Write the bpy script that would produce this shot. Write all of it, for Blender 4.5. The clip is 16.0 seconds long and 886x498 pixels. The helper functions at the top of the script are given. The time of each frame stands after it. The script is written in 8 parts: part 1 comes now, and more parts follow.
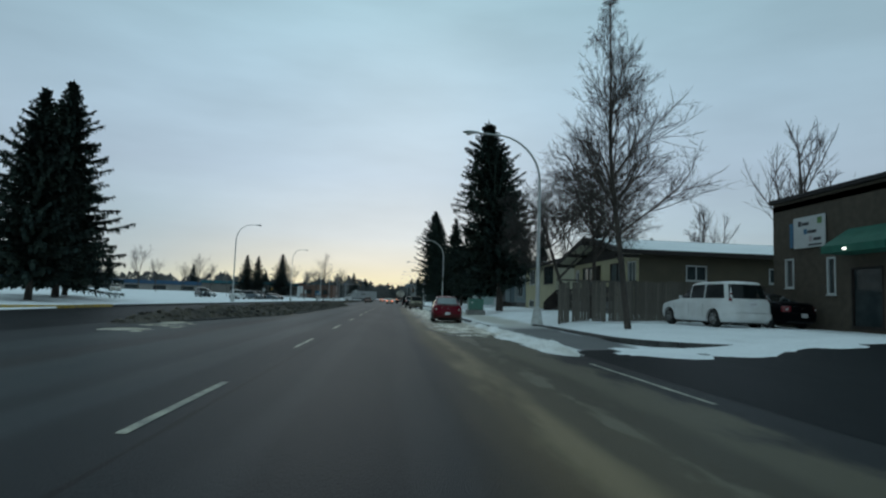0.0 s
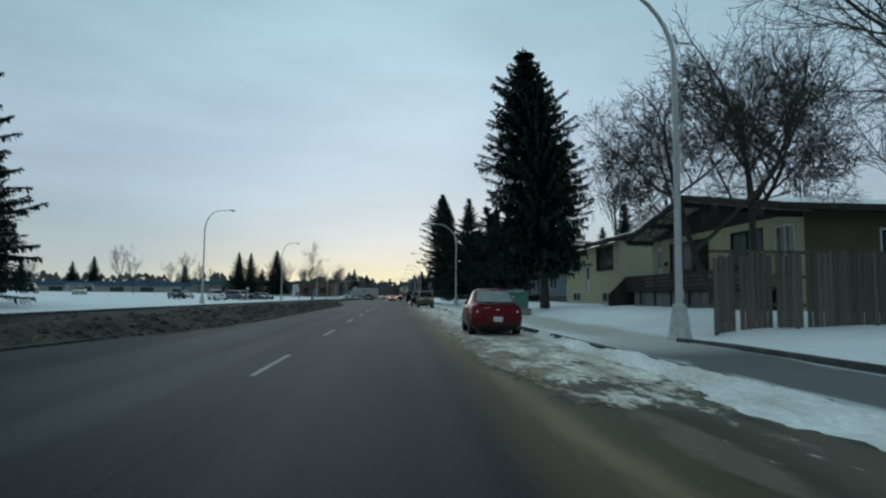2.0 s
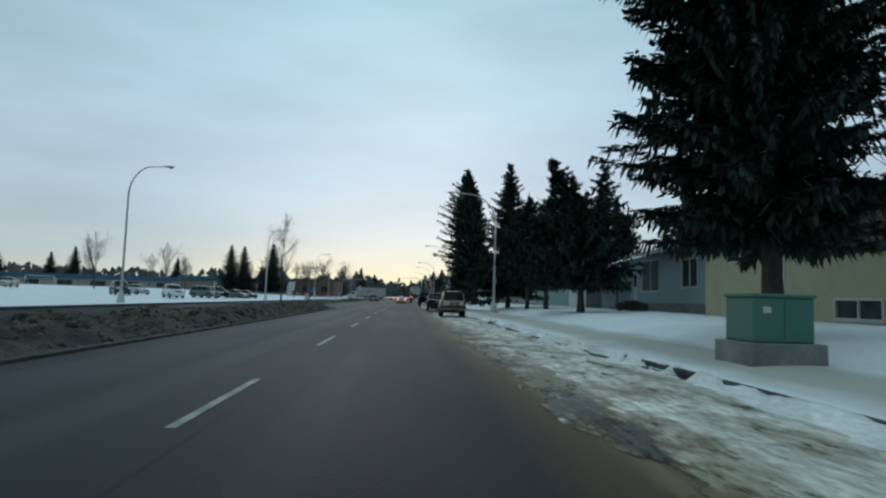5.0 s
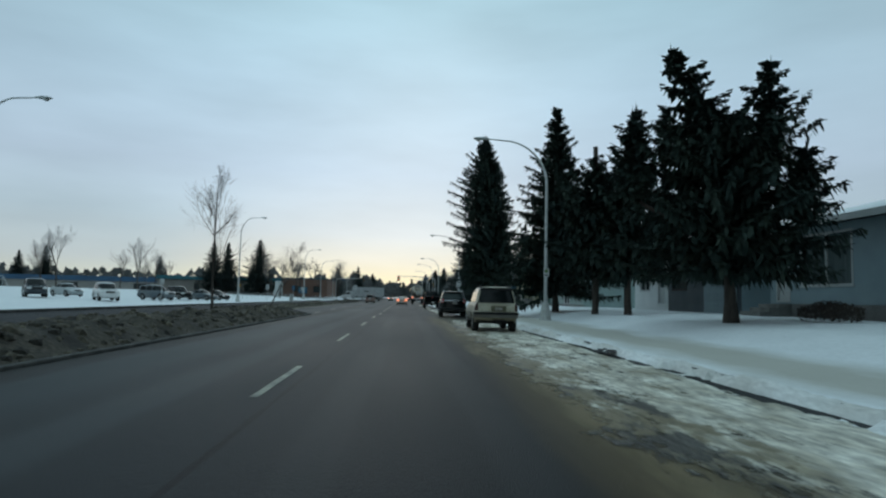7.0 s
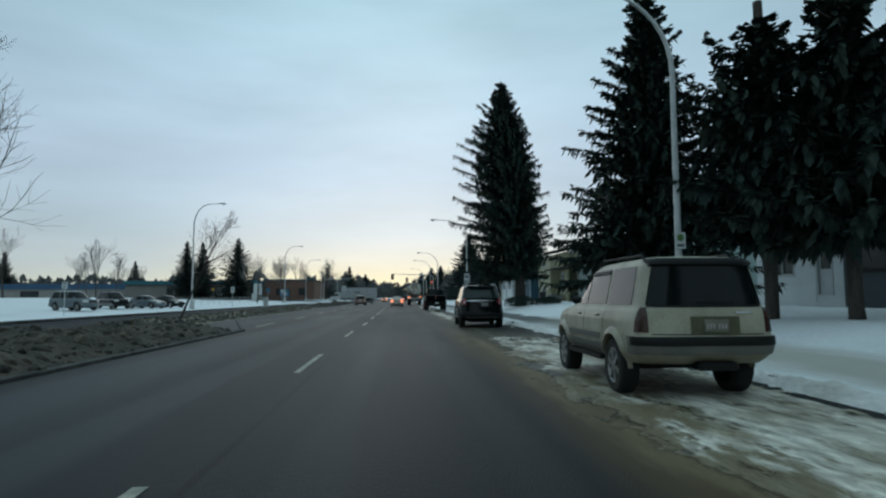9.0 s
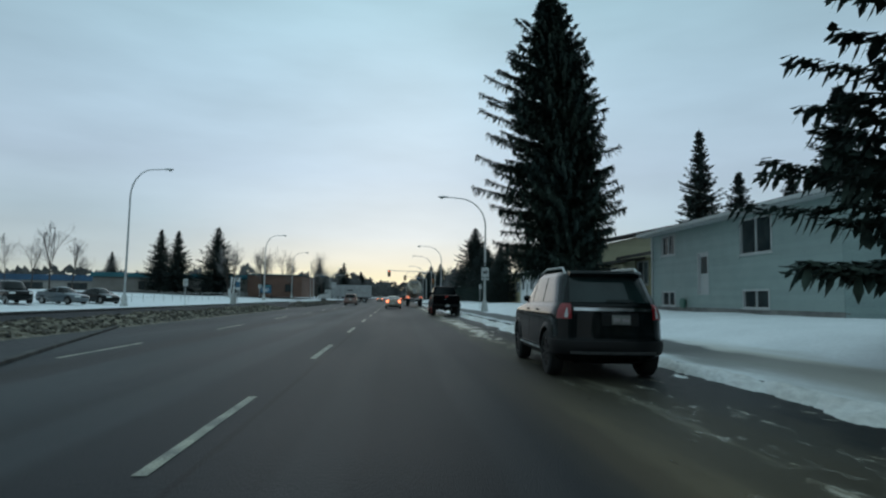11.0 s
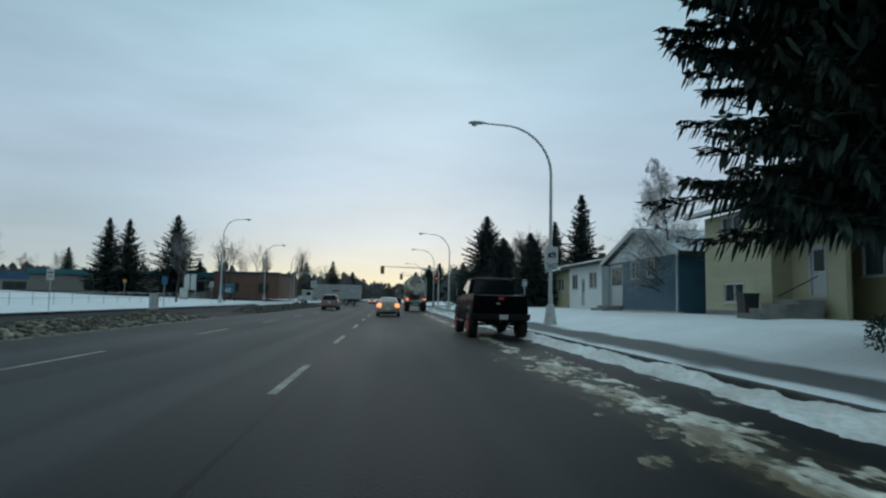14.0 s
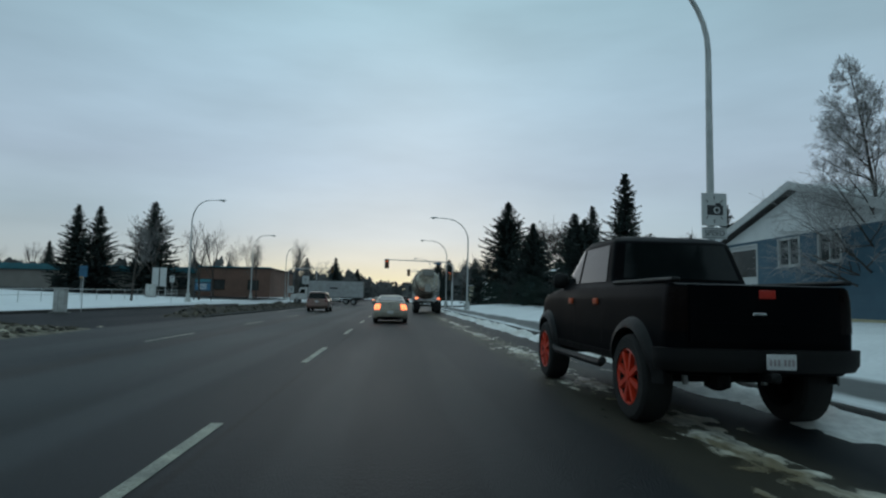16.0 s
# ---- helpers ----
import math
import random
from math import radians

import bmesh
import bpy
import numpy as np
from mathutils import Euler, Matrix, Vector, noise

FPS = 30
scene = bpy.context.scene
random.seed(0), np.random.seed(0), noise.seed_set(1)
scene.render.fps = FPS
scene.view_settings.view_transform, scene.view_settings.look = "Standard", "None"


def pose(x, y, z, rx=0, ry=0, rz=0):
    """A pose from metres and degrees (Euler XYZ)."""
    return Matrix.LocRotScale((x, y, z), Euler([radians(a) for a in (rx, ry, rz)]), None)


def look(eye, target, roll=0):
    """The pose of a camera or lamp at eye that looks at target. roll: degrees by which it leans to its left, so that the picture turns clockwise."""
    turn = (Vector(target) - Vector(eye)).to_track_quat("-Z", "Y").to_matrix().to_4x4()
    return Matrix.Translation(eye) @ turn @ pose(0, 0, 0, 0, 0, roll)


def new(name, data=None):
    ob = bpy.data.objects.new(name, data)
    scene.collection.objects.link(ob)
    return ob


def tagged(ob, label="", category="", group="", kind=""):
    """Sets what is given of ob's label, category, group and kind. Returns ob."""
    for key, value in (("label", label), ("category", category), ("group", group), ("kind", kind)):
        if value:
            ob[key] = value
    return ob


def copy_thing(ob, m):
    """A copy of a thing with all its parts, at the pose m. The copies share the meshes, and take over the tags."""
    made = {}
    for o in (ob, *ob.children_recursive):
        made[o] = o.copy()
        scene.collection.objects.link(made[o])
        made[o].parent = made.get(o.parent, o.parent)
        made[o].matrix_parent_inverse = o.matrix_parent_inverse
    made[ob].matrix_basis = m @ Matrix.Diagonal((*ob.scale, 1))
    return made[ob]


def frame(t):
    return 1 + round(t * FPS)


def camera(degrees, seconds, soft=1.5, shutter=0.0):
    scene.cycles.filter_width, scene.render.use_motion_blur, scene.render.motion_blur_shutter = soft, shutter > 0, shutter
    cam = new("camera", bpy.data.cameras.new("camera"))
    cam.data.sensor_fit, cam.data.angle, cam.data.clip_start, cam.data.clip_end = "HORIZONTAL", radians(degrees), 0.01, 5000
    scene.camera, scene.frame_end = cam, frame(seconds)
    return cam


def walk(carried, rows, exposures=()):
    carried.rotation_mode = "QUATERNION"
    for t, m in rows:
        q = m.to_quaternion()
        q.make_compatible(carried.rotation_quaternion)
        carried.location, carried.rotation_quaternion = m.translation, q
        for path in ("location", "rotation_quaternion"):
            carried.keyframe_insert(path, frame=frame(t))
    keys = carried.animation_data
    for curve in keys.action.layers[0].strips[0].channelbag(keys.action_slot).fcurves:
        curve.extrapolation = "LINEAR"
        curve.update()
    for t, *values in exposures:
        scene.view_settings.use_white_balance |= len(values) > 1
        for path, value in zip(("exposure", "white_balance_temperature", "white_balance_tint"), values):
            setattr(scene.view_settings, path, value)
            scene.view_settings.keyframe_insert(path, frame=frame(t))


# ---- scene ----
cam = camera(72.68, 16.0, soft=2.25)
# seconds, across, along the road, yaw, pitch, roll; the eye stays 1.28 m over the asphalt
EYE = 1.28
PATH = [
    (0.0, 0.439, 0.000, -4.76, 4.93, -1.97),
    (0.5, 0.404, 3.623, -3.58, 4.67, -2.15),
    (1.0, 0.365, 7.431, -4.11, 4.33, -0.73),
    (1.5, 0.336, 11.231, -3.94, 4.45, -1.36),
    (2.0, 0.306, 15.244, -4.52, 4.49, -0.52),
    (2.5, 0.305, 19.007, -4.96, 4.56, -0.92),
    (3.0, 0.313, 22.856, -4.78, 4.80, -1.20),
    (3.5, 0.340, 26.657, -4.57, 4.78, -1.84),
    (4.0, 0.325, 30.384, -4.21, 4.82, -2.07),
    (4.5, 0.272, 34.386, -3.76, 4.69, -1.85),
    (7.0, -0.111, 56.050, -3.75, 4.70, -1.41),
    (7.5, -0.159, 60.408, -3.87, 4.66, -0.20),
    (8.0, -0.196, 64.541, -4.86, 4.76, -0.49),
    (8.5, -0.202, 68.664, -3.43, 4.66, -1.38),
    (9.0, -0.185, 72.502, -4.24, 4.62, 0.26),
    (11.5, -0.175, 92.328, -4.16, 4.70, -1.60),
    (12.0, -0.215, 96.245, -2.80, 4.80, -1.67),
    (12.5, -0.223, 100.131, -3.65, 4.70, 0.33),
    (13.0, -0.237, 103.991, -4.62, 4.65, 0.11),
    (13.5, -0.276, 107.567, -5.19, 4.85, -0.11),
    (14.0, -0.313, 111.250, -5.12, 4.89, -1.13),
    (14.5, -0.315, 114.943, -5.39, 4.61, -0.69),
    (15.0, -0.254, 118.398, -5.03, 4.75, -1.82),
    (15.5, -0.180, 122.120, -4.67, 4.78, -1.39),
    (16.0, -0.088, 126.094, -4.46, 4.78, -1.28),
]
walk(cam, [(t, pose(x, y, EYE, 90 + pitch, roll, yaw)) for t, x, y, yaw, pitch, roll in PATH],
     [(0.0, -0.16), (2.5, -0.13), (3.5, -0.06), (4.5, 0.0), (7.0, 0.0), (9.0, 0.0), (11.5, -0.04), (14.0, -0.10), (15.0, -0.20), (16.0, -0.22)])

# ---- light: overcast winter dusk, the low sun behind cloud ahead ----
scene.view_settings.exposure = 0.0
world = bpy.data.worlds.new("sky")
scene.world = world
world.use_nodes = True
wn, wl = world.node_tree.nodes, world.node_tree.links
wn.clear()
w_out = wn.new("ShaderNodeOutputWorld")
w_bg = wn.new("ShaderNodeBackground")
w_sky = wn.new("ShaderNodeTexSky")
w_sky.sky_type = "NISHITA"
w_sky.sun_disc = False
w_sky.sun_elevation = radians(16)
w_sky.sun_rotation = radians(2)
w_co = wn.new("ShaderNodeTexCoord")
w_sep = wn.new("ShaderNodeSeparateXYZ")
wl.new(w_co.outputs["Generated"], w_sep.inputs[0])
# cloud deck: grey-blue overhead, paler down the sky; a yellow slot low down, straight ahead
def sky_ramp(rows):
    r = wn.new("ShaderNodeValToRGB")
    c = r.color_ramp
    c.elements[0].position, c.elements[0].color = rows[0][0], (*rows[0][1], 1)
    c.elements[1].position, c.elements[1].color = rows[-1][0], (*rows[-1][1], 1)
    for at_, col in rows[1:-1]:
        c.elements.new(at_).color = (*col, 1)
    wl.new(w_sep.outputs["Z"], r.inputs[0])
    return r


def sky_mask(lo, hi):
    m = wn.new("ShaderNodeMapRange")
    m.interpolation_type = "SMOOTHSTEP"
    m.inputs["From Min"].default_value, m.inputs["From Max"].default_value = lo, hi
    wl.new(w_sep.outputs["Y"], m.inputs["Value"])
    return m


upper = [(0.20, (0.47, 0.61, 0.74)), (0.32, (0.44, 0.62, 0.75)), (0.45, (0.37, 0.57, 0.67)), (0.65, (0.35, 0.54, 0.62)), (1.0, (0.35, 0.53, 0.60))]
w_front = sky_ramp([(0.0, (0.60, 0.64, 0.52)), (0.022, (0.58, 0.64, 0.57)), (0.05, (0.51, 0.60, 0.63)), (0.12, (0.47, 0.61, 0.70))] + upper)
w_glow = sky_ramp([(0.0, (0.76, 0.70, 0.47)), (0.03, (0.77, 0.75, 0.56)), (0.06, (0.68, 0.70, 0.64)), (0.10, (0.58, 0.66, 0.71))] + upper)
w_far = sky_ramp([(0.0, (0.36, 0.43, 0.46)), (0.2, (0.34, 0.46, 0.52)), (0.6, (0.36, 0.53, 0.60)), (1.0, (0.35, 0.53, 0.60))])
w_mid = wn.new("ShaderNodeMixRGB")
wl.new(sky_mask(0.30, 0.85).outputs[0], w_mid.inputs[0])
wl.new(w_far.outputs[0], w_mid.inputs[1])
wl.new(w_front.outputs[0], w_mid.inputs[2])
w_mix = wn.new("ShaderNodeMixRGB")
wl.new(sky_mask(0.91, 0.998).outputs[0], w_mix.inputs[0])
wl.new(w_mid.outputs[0], w_mix.inputs[1])
wl.new(w_glow.outputs[0], w_mix.inputs[2])
# soft streaks in the deck
w_map = wn.new("ShaderNodeMapping")
w_map.inputs["Scale"].default_value = (2.2, 2.2, 9.0)
wl.new(w_co.outputs["Generated"], w_map.inputs[0])
w_noise = wn.new("ShaderNodeTexNoise")
w_noise.inputs["Scale"].default_value, w_noise.inputs["Detail"].default_value, w_noise.inputs["Roughness"].default_value = 1.6, 4, 0.5
wl.new(w_map.outputs[0], w_noise.inputs["Vector"])
w_str = wn.new("ShaderNodeMapRange")
w_str.inputs["From Min"].default_value, w_str.inputs["From Max"].default_value = 0.3, 0.7
w_str.inputs["To Min"].default_value, w_str.inputs["To Max"].default_value = 0.93, 1.08
wl.new(w_noise.outputs[0], w_str.inputs["Value"])
w_abs = wn.new("ShaderNodeMath")
w_abs.operation = "ABSOLUTE"
wl.new(w_sep.outputs["X"], w_abs.inputs[0])
w_side = wn.new("ShaderNodeMapRange")
w_side.interpolation_type = "SMOOTHSTEP"
for k_, v_ in (("From Min", 0.05), ("From Max", 0.62), ("To Min", 1.07), ("To Max", 0.86)):
    w_side.inputs[k_].default_value = v_
wl.new(w_abs.outputs[0], w_side.inputs["Value"])
w_both = wn.new("ShaderNodeMath")
w_both.operation = "MULTIPLY"
wl.new(w_str.outputs[0], w_both.inputs[0])
wl.new(w_side.outputs[0], w_both.inputs[1])
w_cloud = wn.new("ShaderNodeMixRGB")
w_cloud.blend_type, w_cloud.inputs[0].default_value = "MULTIPLY", 1.0
wl.new(w_mix.outputs[0], w_cloud.inputs[1])
wl.new(w_both.outputs[0], w_cloud.inputs[2])
# the clear sky over the deck still tints it a little
w_all = wn.new("ShaderNodeMixRGB")
w_all.inputs[0].default_value = 0.004
wl.new(w_cloud.outputs[0], w_all.inputs[1])
wl.new(w_sky.outputs[0], w_all.inputs[2])
wl.new(w_all.outputs[0], w_bg.inputs[0])
w_bg.inputs[1].default_value = 1.0
wl.new(w_bg.outputs[0], w_out.inputs[0])
sun_data = bpy.data.lights.new("sun", "SUN")
sun_data.energy, sun_data.angle, sun_data.color = 0.12, radians(45), (1.0, 0.88, 0.72)
sun_ob = new("sun", sun_data)
sun_ob.matrix_world = look((5, 200, 60), (0, 0, 0))


# ---- materials ----
def material(name, colour, rough=0.6, metal=0.0, second=None, scale=6.0, amount=0.5, fine=60.0, fine_amount=0.15, bump=0.1, bump_scale=80.0, stretch=(1, 1, 1), coat=0.0, world_space=False, emit=0.0, per_object=0.0, per_island=0.0, spec=0.5):
    """Principled, with coarse stains towards a second colour, fine grain, and relief."""
    m = bpy.data.materials.new(name)
    m.use_nodes = True
    n, l = m.node_tree.nodes, m.node_tree.links
    b = n["Principled BSDF"]
    b.inputs["Roughness"].default_value, b.inputs["Metallic"].default_value = rough, metal
    b.inputs["Coat Weight"].default_value = coat
    b.inputs["Coat Roughness"].default_value = 0.08
    b.inputs["Specular IOR Level"].default_value = spec
    co = n.new("ShaderNodeNewGeometry" if world_space else "ShaderNodeTexCoord")
    vec = co.outputs["Position" if world_space else "Object"]
    mp = n.new("ShaderNodeMapping")
    mp.inputs["Scale"].default_value = stretch
    l.new(vec, mp.inputs[0])
    a = n.new("ShaderNodeTexNoise")
    a.inputs["Scale"].default_value, a.inputs["Detail"].default_value = scale, 5
    l.new(mp.outputs[0], a.inputs["Vector"])
    r = n.new("ShaderNodeMapRange")
    r.inputs["From Min"].default_value, r.inputs["From Max"].default_value = 0.35, 0.65
    r.inputs["To Max"].default_value = amount
    l.new(a.outputs[0], r.inputs["Value"])
    mx = n.new("ShaderNodeMixRGB")
    mx.inputs[1].default_value = (*colour, 1)
    mx.inputs[2].default_value = (*(second or [c * 0.6 for c in colour]), 1)
    l.new(r.outputs[0], mx.inputs[0])
    f = n.new("ShaderNodeTexNoise")
    f.inputs["Scale"].default_value, f.inputs["Detail"].default_value = fine, 3
    l.new(mp.outputs[0], f.inputs["Vector"])
    fr = n.new("ShaderNodeMapRange")
    fr.inputs["From Min"].default_value, fr.inputs["From Max"].default_value = 0.3, 0.7
    fr.inputs["To Min"].default_value, fr.inputs["To Max"].default_value = 1 - fine_amount, 1 + fine_amount
    l.new(f.outputs[0], fr.inputs["Value"])
    mu = n.new("ShaderNodeMixRGB")
    mu.blend_type, mu.inputs[0].default_value = "MULTIPLY", 1.0
    l.new(mx.outputs[0], mu.inputs[1])
    l.new(fr.outputs[0], mu.inputs[2])
    last = mu
    for weight, node, socket in ((per_object, "ShaderNodeObjectInfo", "Random"), (per_island, "ShaderNodeNewGeometry", "Random Per Island")):
        if weight:
            oi = n.new(node)
            pr = n.new("ShaderNodeMapRange")
            pr.inputs["To Min"].default_value, pr.inputs["To Max"].default_value = 1 - weight, 1 + weight
            l.new(oi.outputs[socket], pr.inputs["Value"])
            m2 = n.new("ShaderNodeMixRGB")
            m2.blend_type, m2.inputs[0].default_value = "MULTIPLY", 1.0
            l.new(last.outputs[0], m2.inputs[1])
            l.new(pr.outputs[0], m2.inputs[2])
            last = m2
    l.new(last.outputs[0], b.inputs["Base Color"])
    rr = n.new("ShaderNodeMapRange")
    rr.inputs["To Min"].default_value, rr.inputs["To Max"].default_value = max(0.02, rough - 0.12), min(1, rough + 0.12)
    l.new(a.outputs[0], rr.inputs["Value"])
    l.new(rr.outputs[0], b.inputs["Roughness"])
    if bump:
        bn = n.new("ShaderNodeTexNoise")
        bn.inputs["Scale"].default_value, bn.inputs["Detail"].default_value = bump_scale, 4
        l.new(mp.outputs[0], bn.inputs["Vector"])
        bp = n.new("ShaderNodeBump")
        bp.inputs["Strength"].default_value, bp.inputs["Distance"].default_value = min(1, bump * 2), 0.02
        l.new(bn.outputs[0], bp.inputs["Height"])
        l.new(bp.outputs[0], b.inputs["Normal"])
    if emit:
        b.inputs["Emission Color"].default_value = (*colour, 1)
        b.inputs["Emission Strength"].default_value = emit
    return m


SNOW = material("snow", (0.86, 0.89, 0.91), 0.75, second=(0.74, 0.77, 0.79), scale=0.5, amount=0.6, fine=9, fine_amount=0.06, bump=0.35, bump_scale=5, world_space=True)


def trodden(m):
    """Footprints and grit along the pavement, fraying into the lawn."""
    n, l = m.node_tree.nodes, m.node_tree.links
    b = n["Principled BSDF"]
    src = b.inputs["Base Color"].links[0].from_socket
    geo = n.new("ShaderNodeNewGeometry")
    sep = n.new("ShaderNodeSeparateXYZ")
    l.new(geo.outputs["Position"], sep.inputs[0])

    def calc(op, a, c):
        t = n.new("ShaderNodeMath")
        t.operation = op
        for i, v in enumerate((a, c)):
            if isinstance(v, (int, float)):
                t.inputs[i].default_value = v
            else:
                l.new(v, t.inputs[i])
        return t.outputs[0]

    def band(v, lo, hi, edge):
        u = n.new("ShaderNodeMapRange")
        u.inputs["From Min"].default_value, u.inputs["From Max"].default_value = lo - edge, lo + edge
        l.new(v, u.inputs["Value"])
        w = n.new("ShaderNodeMapRange")
        w.inputs["From Min"].default_value, w.inputs["From Max"].default_value = hi + edge, hi - edge
        l.new(v, w.inputs["Value"])
        return calc("MULTIPLY", u.outputs[0], w.outputs[0])

    mp = n.new("ShaderNodeMapping")
    mp.inputs["Scale"].default_value = (1, 0.3, 1)
    l.new(geo.outputs["Position"], mp.inputs[0])
    t = n.new("ShaderNodeTexNoise")
    t.inputs["Scale"].default_value, t.inputs["Detail"].default_value = 1.1, 6
    l.new(mp.outputs[0], t.inputs["Vector"])
    x = calc("ADD", sep.outputs["X"], calc("MULTIPLY", calc("SUBTRACT", t.outputs[0], 0.5), 1.6))
    for x0, x1, y0, y1, colour, amount, edge in ((5.5, 7.9, 12, 30.0, (0.075, 0.078, 0.08), 0.95, 0.2), (5.9, 8.0, 30, 104, (0.40, 0.375, 0.30), 0.75, 0.5), (5.75, 7.25, 99, 206, (0.075, 0.08, 0.08), 0.94, 0.22)):
        mask = calc("MULTIPLY", calc("MULTIPLY", band(x, x0, x1, edge), band(sep.outputs["Y"], y0, y1, 3.0)), amount)
        q = n.new("ShaderNodeMixRGB")
        l.new(mask, q.inputs[0])
        l.new(src, q.inputs[1])
        q.inputs[2].default_value = (*colour, 1)
        src = q.outputs[0]
    l.new(src, b.inputs["Base Color"])
    return m


LAWN_SNOW = trodden(material("lawn_snow", (0.86, 0.89, 0.91), 0.75, second=(0.74, 0.77, 0.79), scale=0.5, amount=0.6, fine=9, fine_amount=0.06, bump=0.35, bump_scale=5, world_space=True))
BANK = material("dirty_bank", (0.016, 0.013, 0.010), 0.95, second=(0.085, 0.071, 0.052), scale=0.8, amount=0.85, fine=10, fine_amount=0.5, bump=0.8, bump_scale=9, world_space=True)
BANK_WHITE = material("bank_snow", (0.22, 0.20, 0.145), 0.85, second=(0.05, 0.043, 0.03), scale=2.6, amount=1.0, fine=16, fine_amount=0.4, bump=0.8, bump_scale=12, world_space=True)
BANK_CHUNK = material("bank_chunk", (0.085, 0.074, 0.054), 0.9, second=(0.030, 0.025, 0.018), scale=2.0, amount=0.9, fine=14, fine_amount=0.4, bump=0.5, bump_scale=14, world_space=True, per_island=0.75)
CONCRETE = material("concrete", (0.24, 0.24, 0.23), 0.85, second=(0.12, 0.12, 0.115), scale=1.4, amount=0.8, fine=30, fine_amount=0.15, bump=0.25, bump_scale=60, world_space=True)
KERB = material("kerb_concrete", (0.075, 0.075, 0.072), 0.85, second=(0.03, 0.03, 0.03), scale=2.0, amount=0.9, fine=30, fine_amount=0.2, bump=0.3, bump_scale=50, world_space=True)
YELLOW_KERB = material("yellow_kerb", (0.50, 0.33, 0.04), 0.7, second=(0.25, 0.2, 0.1), scale=2.5, amount=0.8, bump=0.2, world_space=True)
LINE = material("road_paint", (0.41, 0.40, 0.32), 0.7, second=(0.19, 0.19, 0.17), scale=2.5, amount=0.9, fine=40, fine_amount=0.35, bump=0.15, world_space=True)
GALV = material("galvanised_steel", (0.52, 0.54, 0.54), 0.5, 0.35, second=(0.36, 0.38, 0.38), scale=3, amount=0.6, bump=0.05)
LAMP_BASE = material("lamp_base_paint", (0.52, 0.54, 0.53), 0.7, second=(0.33, 0.33, 0.31), scale=4, amount=0.7, bump=0.15)
LAMP_GLASS = material("lamp_glass", (0.45, 0.47, 0.45), 0.25, second=(0.3, 0.32, 0.3), bump=0)
BARK = material("bark", (0.075, 0.062, 0.052), 0.95, second=(0.035, 0.03, 0.027), scale=5, amount=0.8, fine=40, fine_amount=0.35, bump=0.8, bump_scale=25, stretch=(1, 1, 0.25))
TWIG = material("twig", (0.060, 0.052, 0.048), 0.95, second=(0.035, 0.03, 0.028), scale=5, amount=0.6, bump=0)
FROSTED_TWIG = material("frosted_twig", (0.21, 0.20, 0.20), 0.95, second=(0.10, 0.095, 0.09), scale=5, amount=0.7, bump=0)
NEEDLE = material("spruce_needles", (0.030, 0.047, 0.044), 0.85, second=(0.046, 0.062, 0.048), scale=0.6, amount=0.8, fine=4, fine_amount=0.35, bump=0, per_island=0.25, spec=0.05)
# far woods: frosted twigs, greyed further by haze put into the colour
HAZY_TWIG = material("hazy_distant_twigs", (0.12, 0.12, 0.12), 0.95, second=(0.075, 0.08, 0.078), scale=0.02, amount=0.9, bump=0, per_island=0.3)
# far spruces: the same needles, paler and bluer, with haze put into the colour
HAZED_NEEDLE = material("hazed_spruce_needles", (0.040, 0.058, 0.058), 0.9, second=(0.055, 0.070, 0.062), scale=0.6, amount=0.8, bump=0, per_island=0.4, spec=0.2)
HEDGE = material("shrub_twigs", (0.035, 0.028, 0.025), 0.95, second=(0.06, 0.045, 0.035), scale=2, amount=0.8, bump=0, per_island=0.3)
GLASS = material("window_glass", (0.025, 0.034, 0.037), 0.06, second=(0.055, 0.068, 0.07), scale=0.7, amount=0.7, fine=2, fine_amount=0.2, bump=0.0, spec=0.18)
CURTAIN = material("curtained_glass", (0.13, 0.16, 0.16), 0.15, second=(0.07, 0.09, 0.095), scale=2.5, amount=0.8, bump=0, stretch=(1, 3, 0.1), spec=0.7)
CAR_GLASS = material("car_glass", (0.006, 0.009, 0.0095), 0.04, second=(0.011, 0.014, 0.015), bump=0, spec=0.2)
FROST_GLASS = material("frosted_glass", (0.20, 0.25, 0.25), 0.45, second=(0.11, 0.14, 0.145), scale=4, amount=0.7, fine=30, bump=0.1)
WHITE_TRIM = material("white_trim", (0.50, 0.52, 0.52), 0.5, second=(0.42, 0.43, 0.42), scale=3, amount=0.4, bump=0.03)
RUBBER = material("tyre_rubber", (0.008, 0.008, 0.008), 0.85, second=(0.017, 0.016, 0.015), scale=6, amount=0.6, bump=0.3, bump_scale=60)
RIM = material("alloy_rim", (0.42, 0.43, 0.43), 0.35, 0.8, second=(0.16, 0.155, 0.15), scale=5, amount=0.7, bump=0.05)
RIM_RED = material("red_rim", (0.75, 0.055, 0.02), 0.35, 0.0, second=(0.45, 0.03, 0.015), scale=5, amount=0.5, bump=0.02)
PLASTIC = material("black_plastic", (0.007, 0.007, 0.008), 0.55, second=(0.014, 0.014, 0.013), scale=4, amount=0.5, bump=0.1, spec=0.25)
CHROME = material("chrome", (0.62, 0.63, 0.64), 0.2, 1.0, second=(0.4, 0.4, 0.4), scale=8, amount=0.5, bump=0)
TAIL = material("tail_lamp", (0.14, 0.006, 0.010), 0.12, second=(0.09, 0.005, 0.008), bump=0.0, coat=0.3)
TAIL_LIT = material("lit_tail_lamp", (1.0, 0.22, 0.08), 0.3, bump=0, emit=3.2)
WHITE_LAMP = material("clear_lamp", (0.62, 0.64, 0.64), 0.15, second=(0.4, 0.42, 0.42), bump=0, coat=0.5)
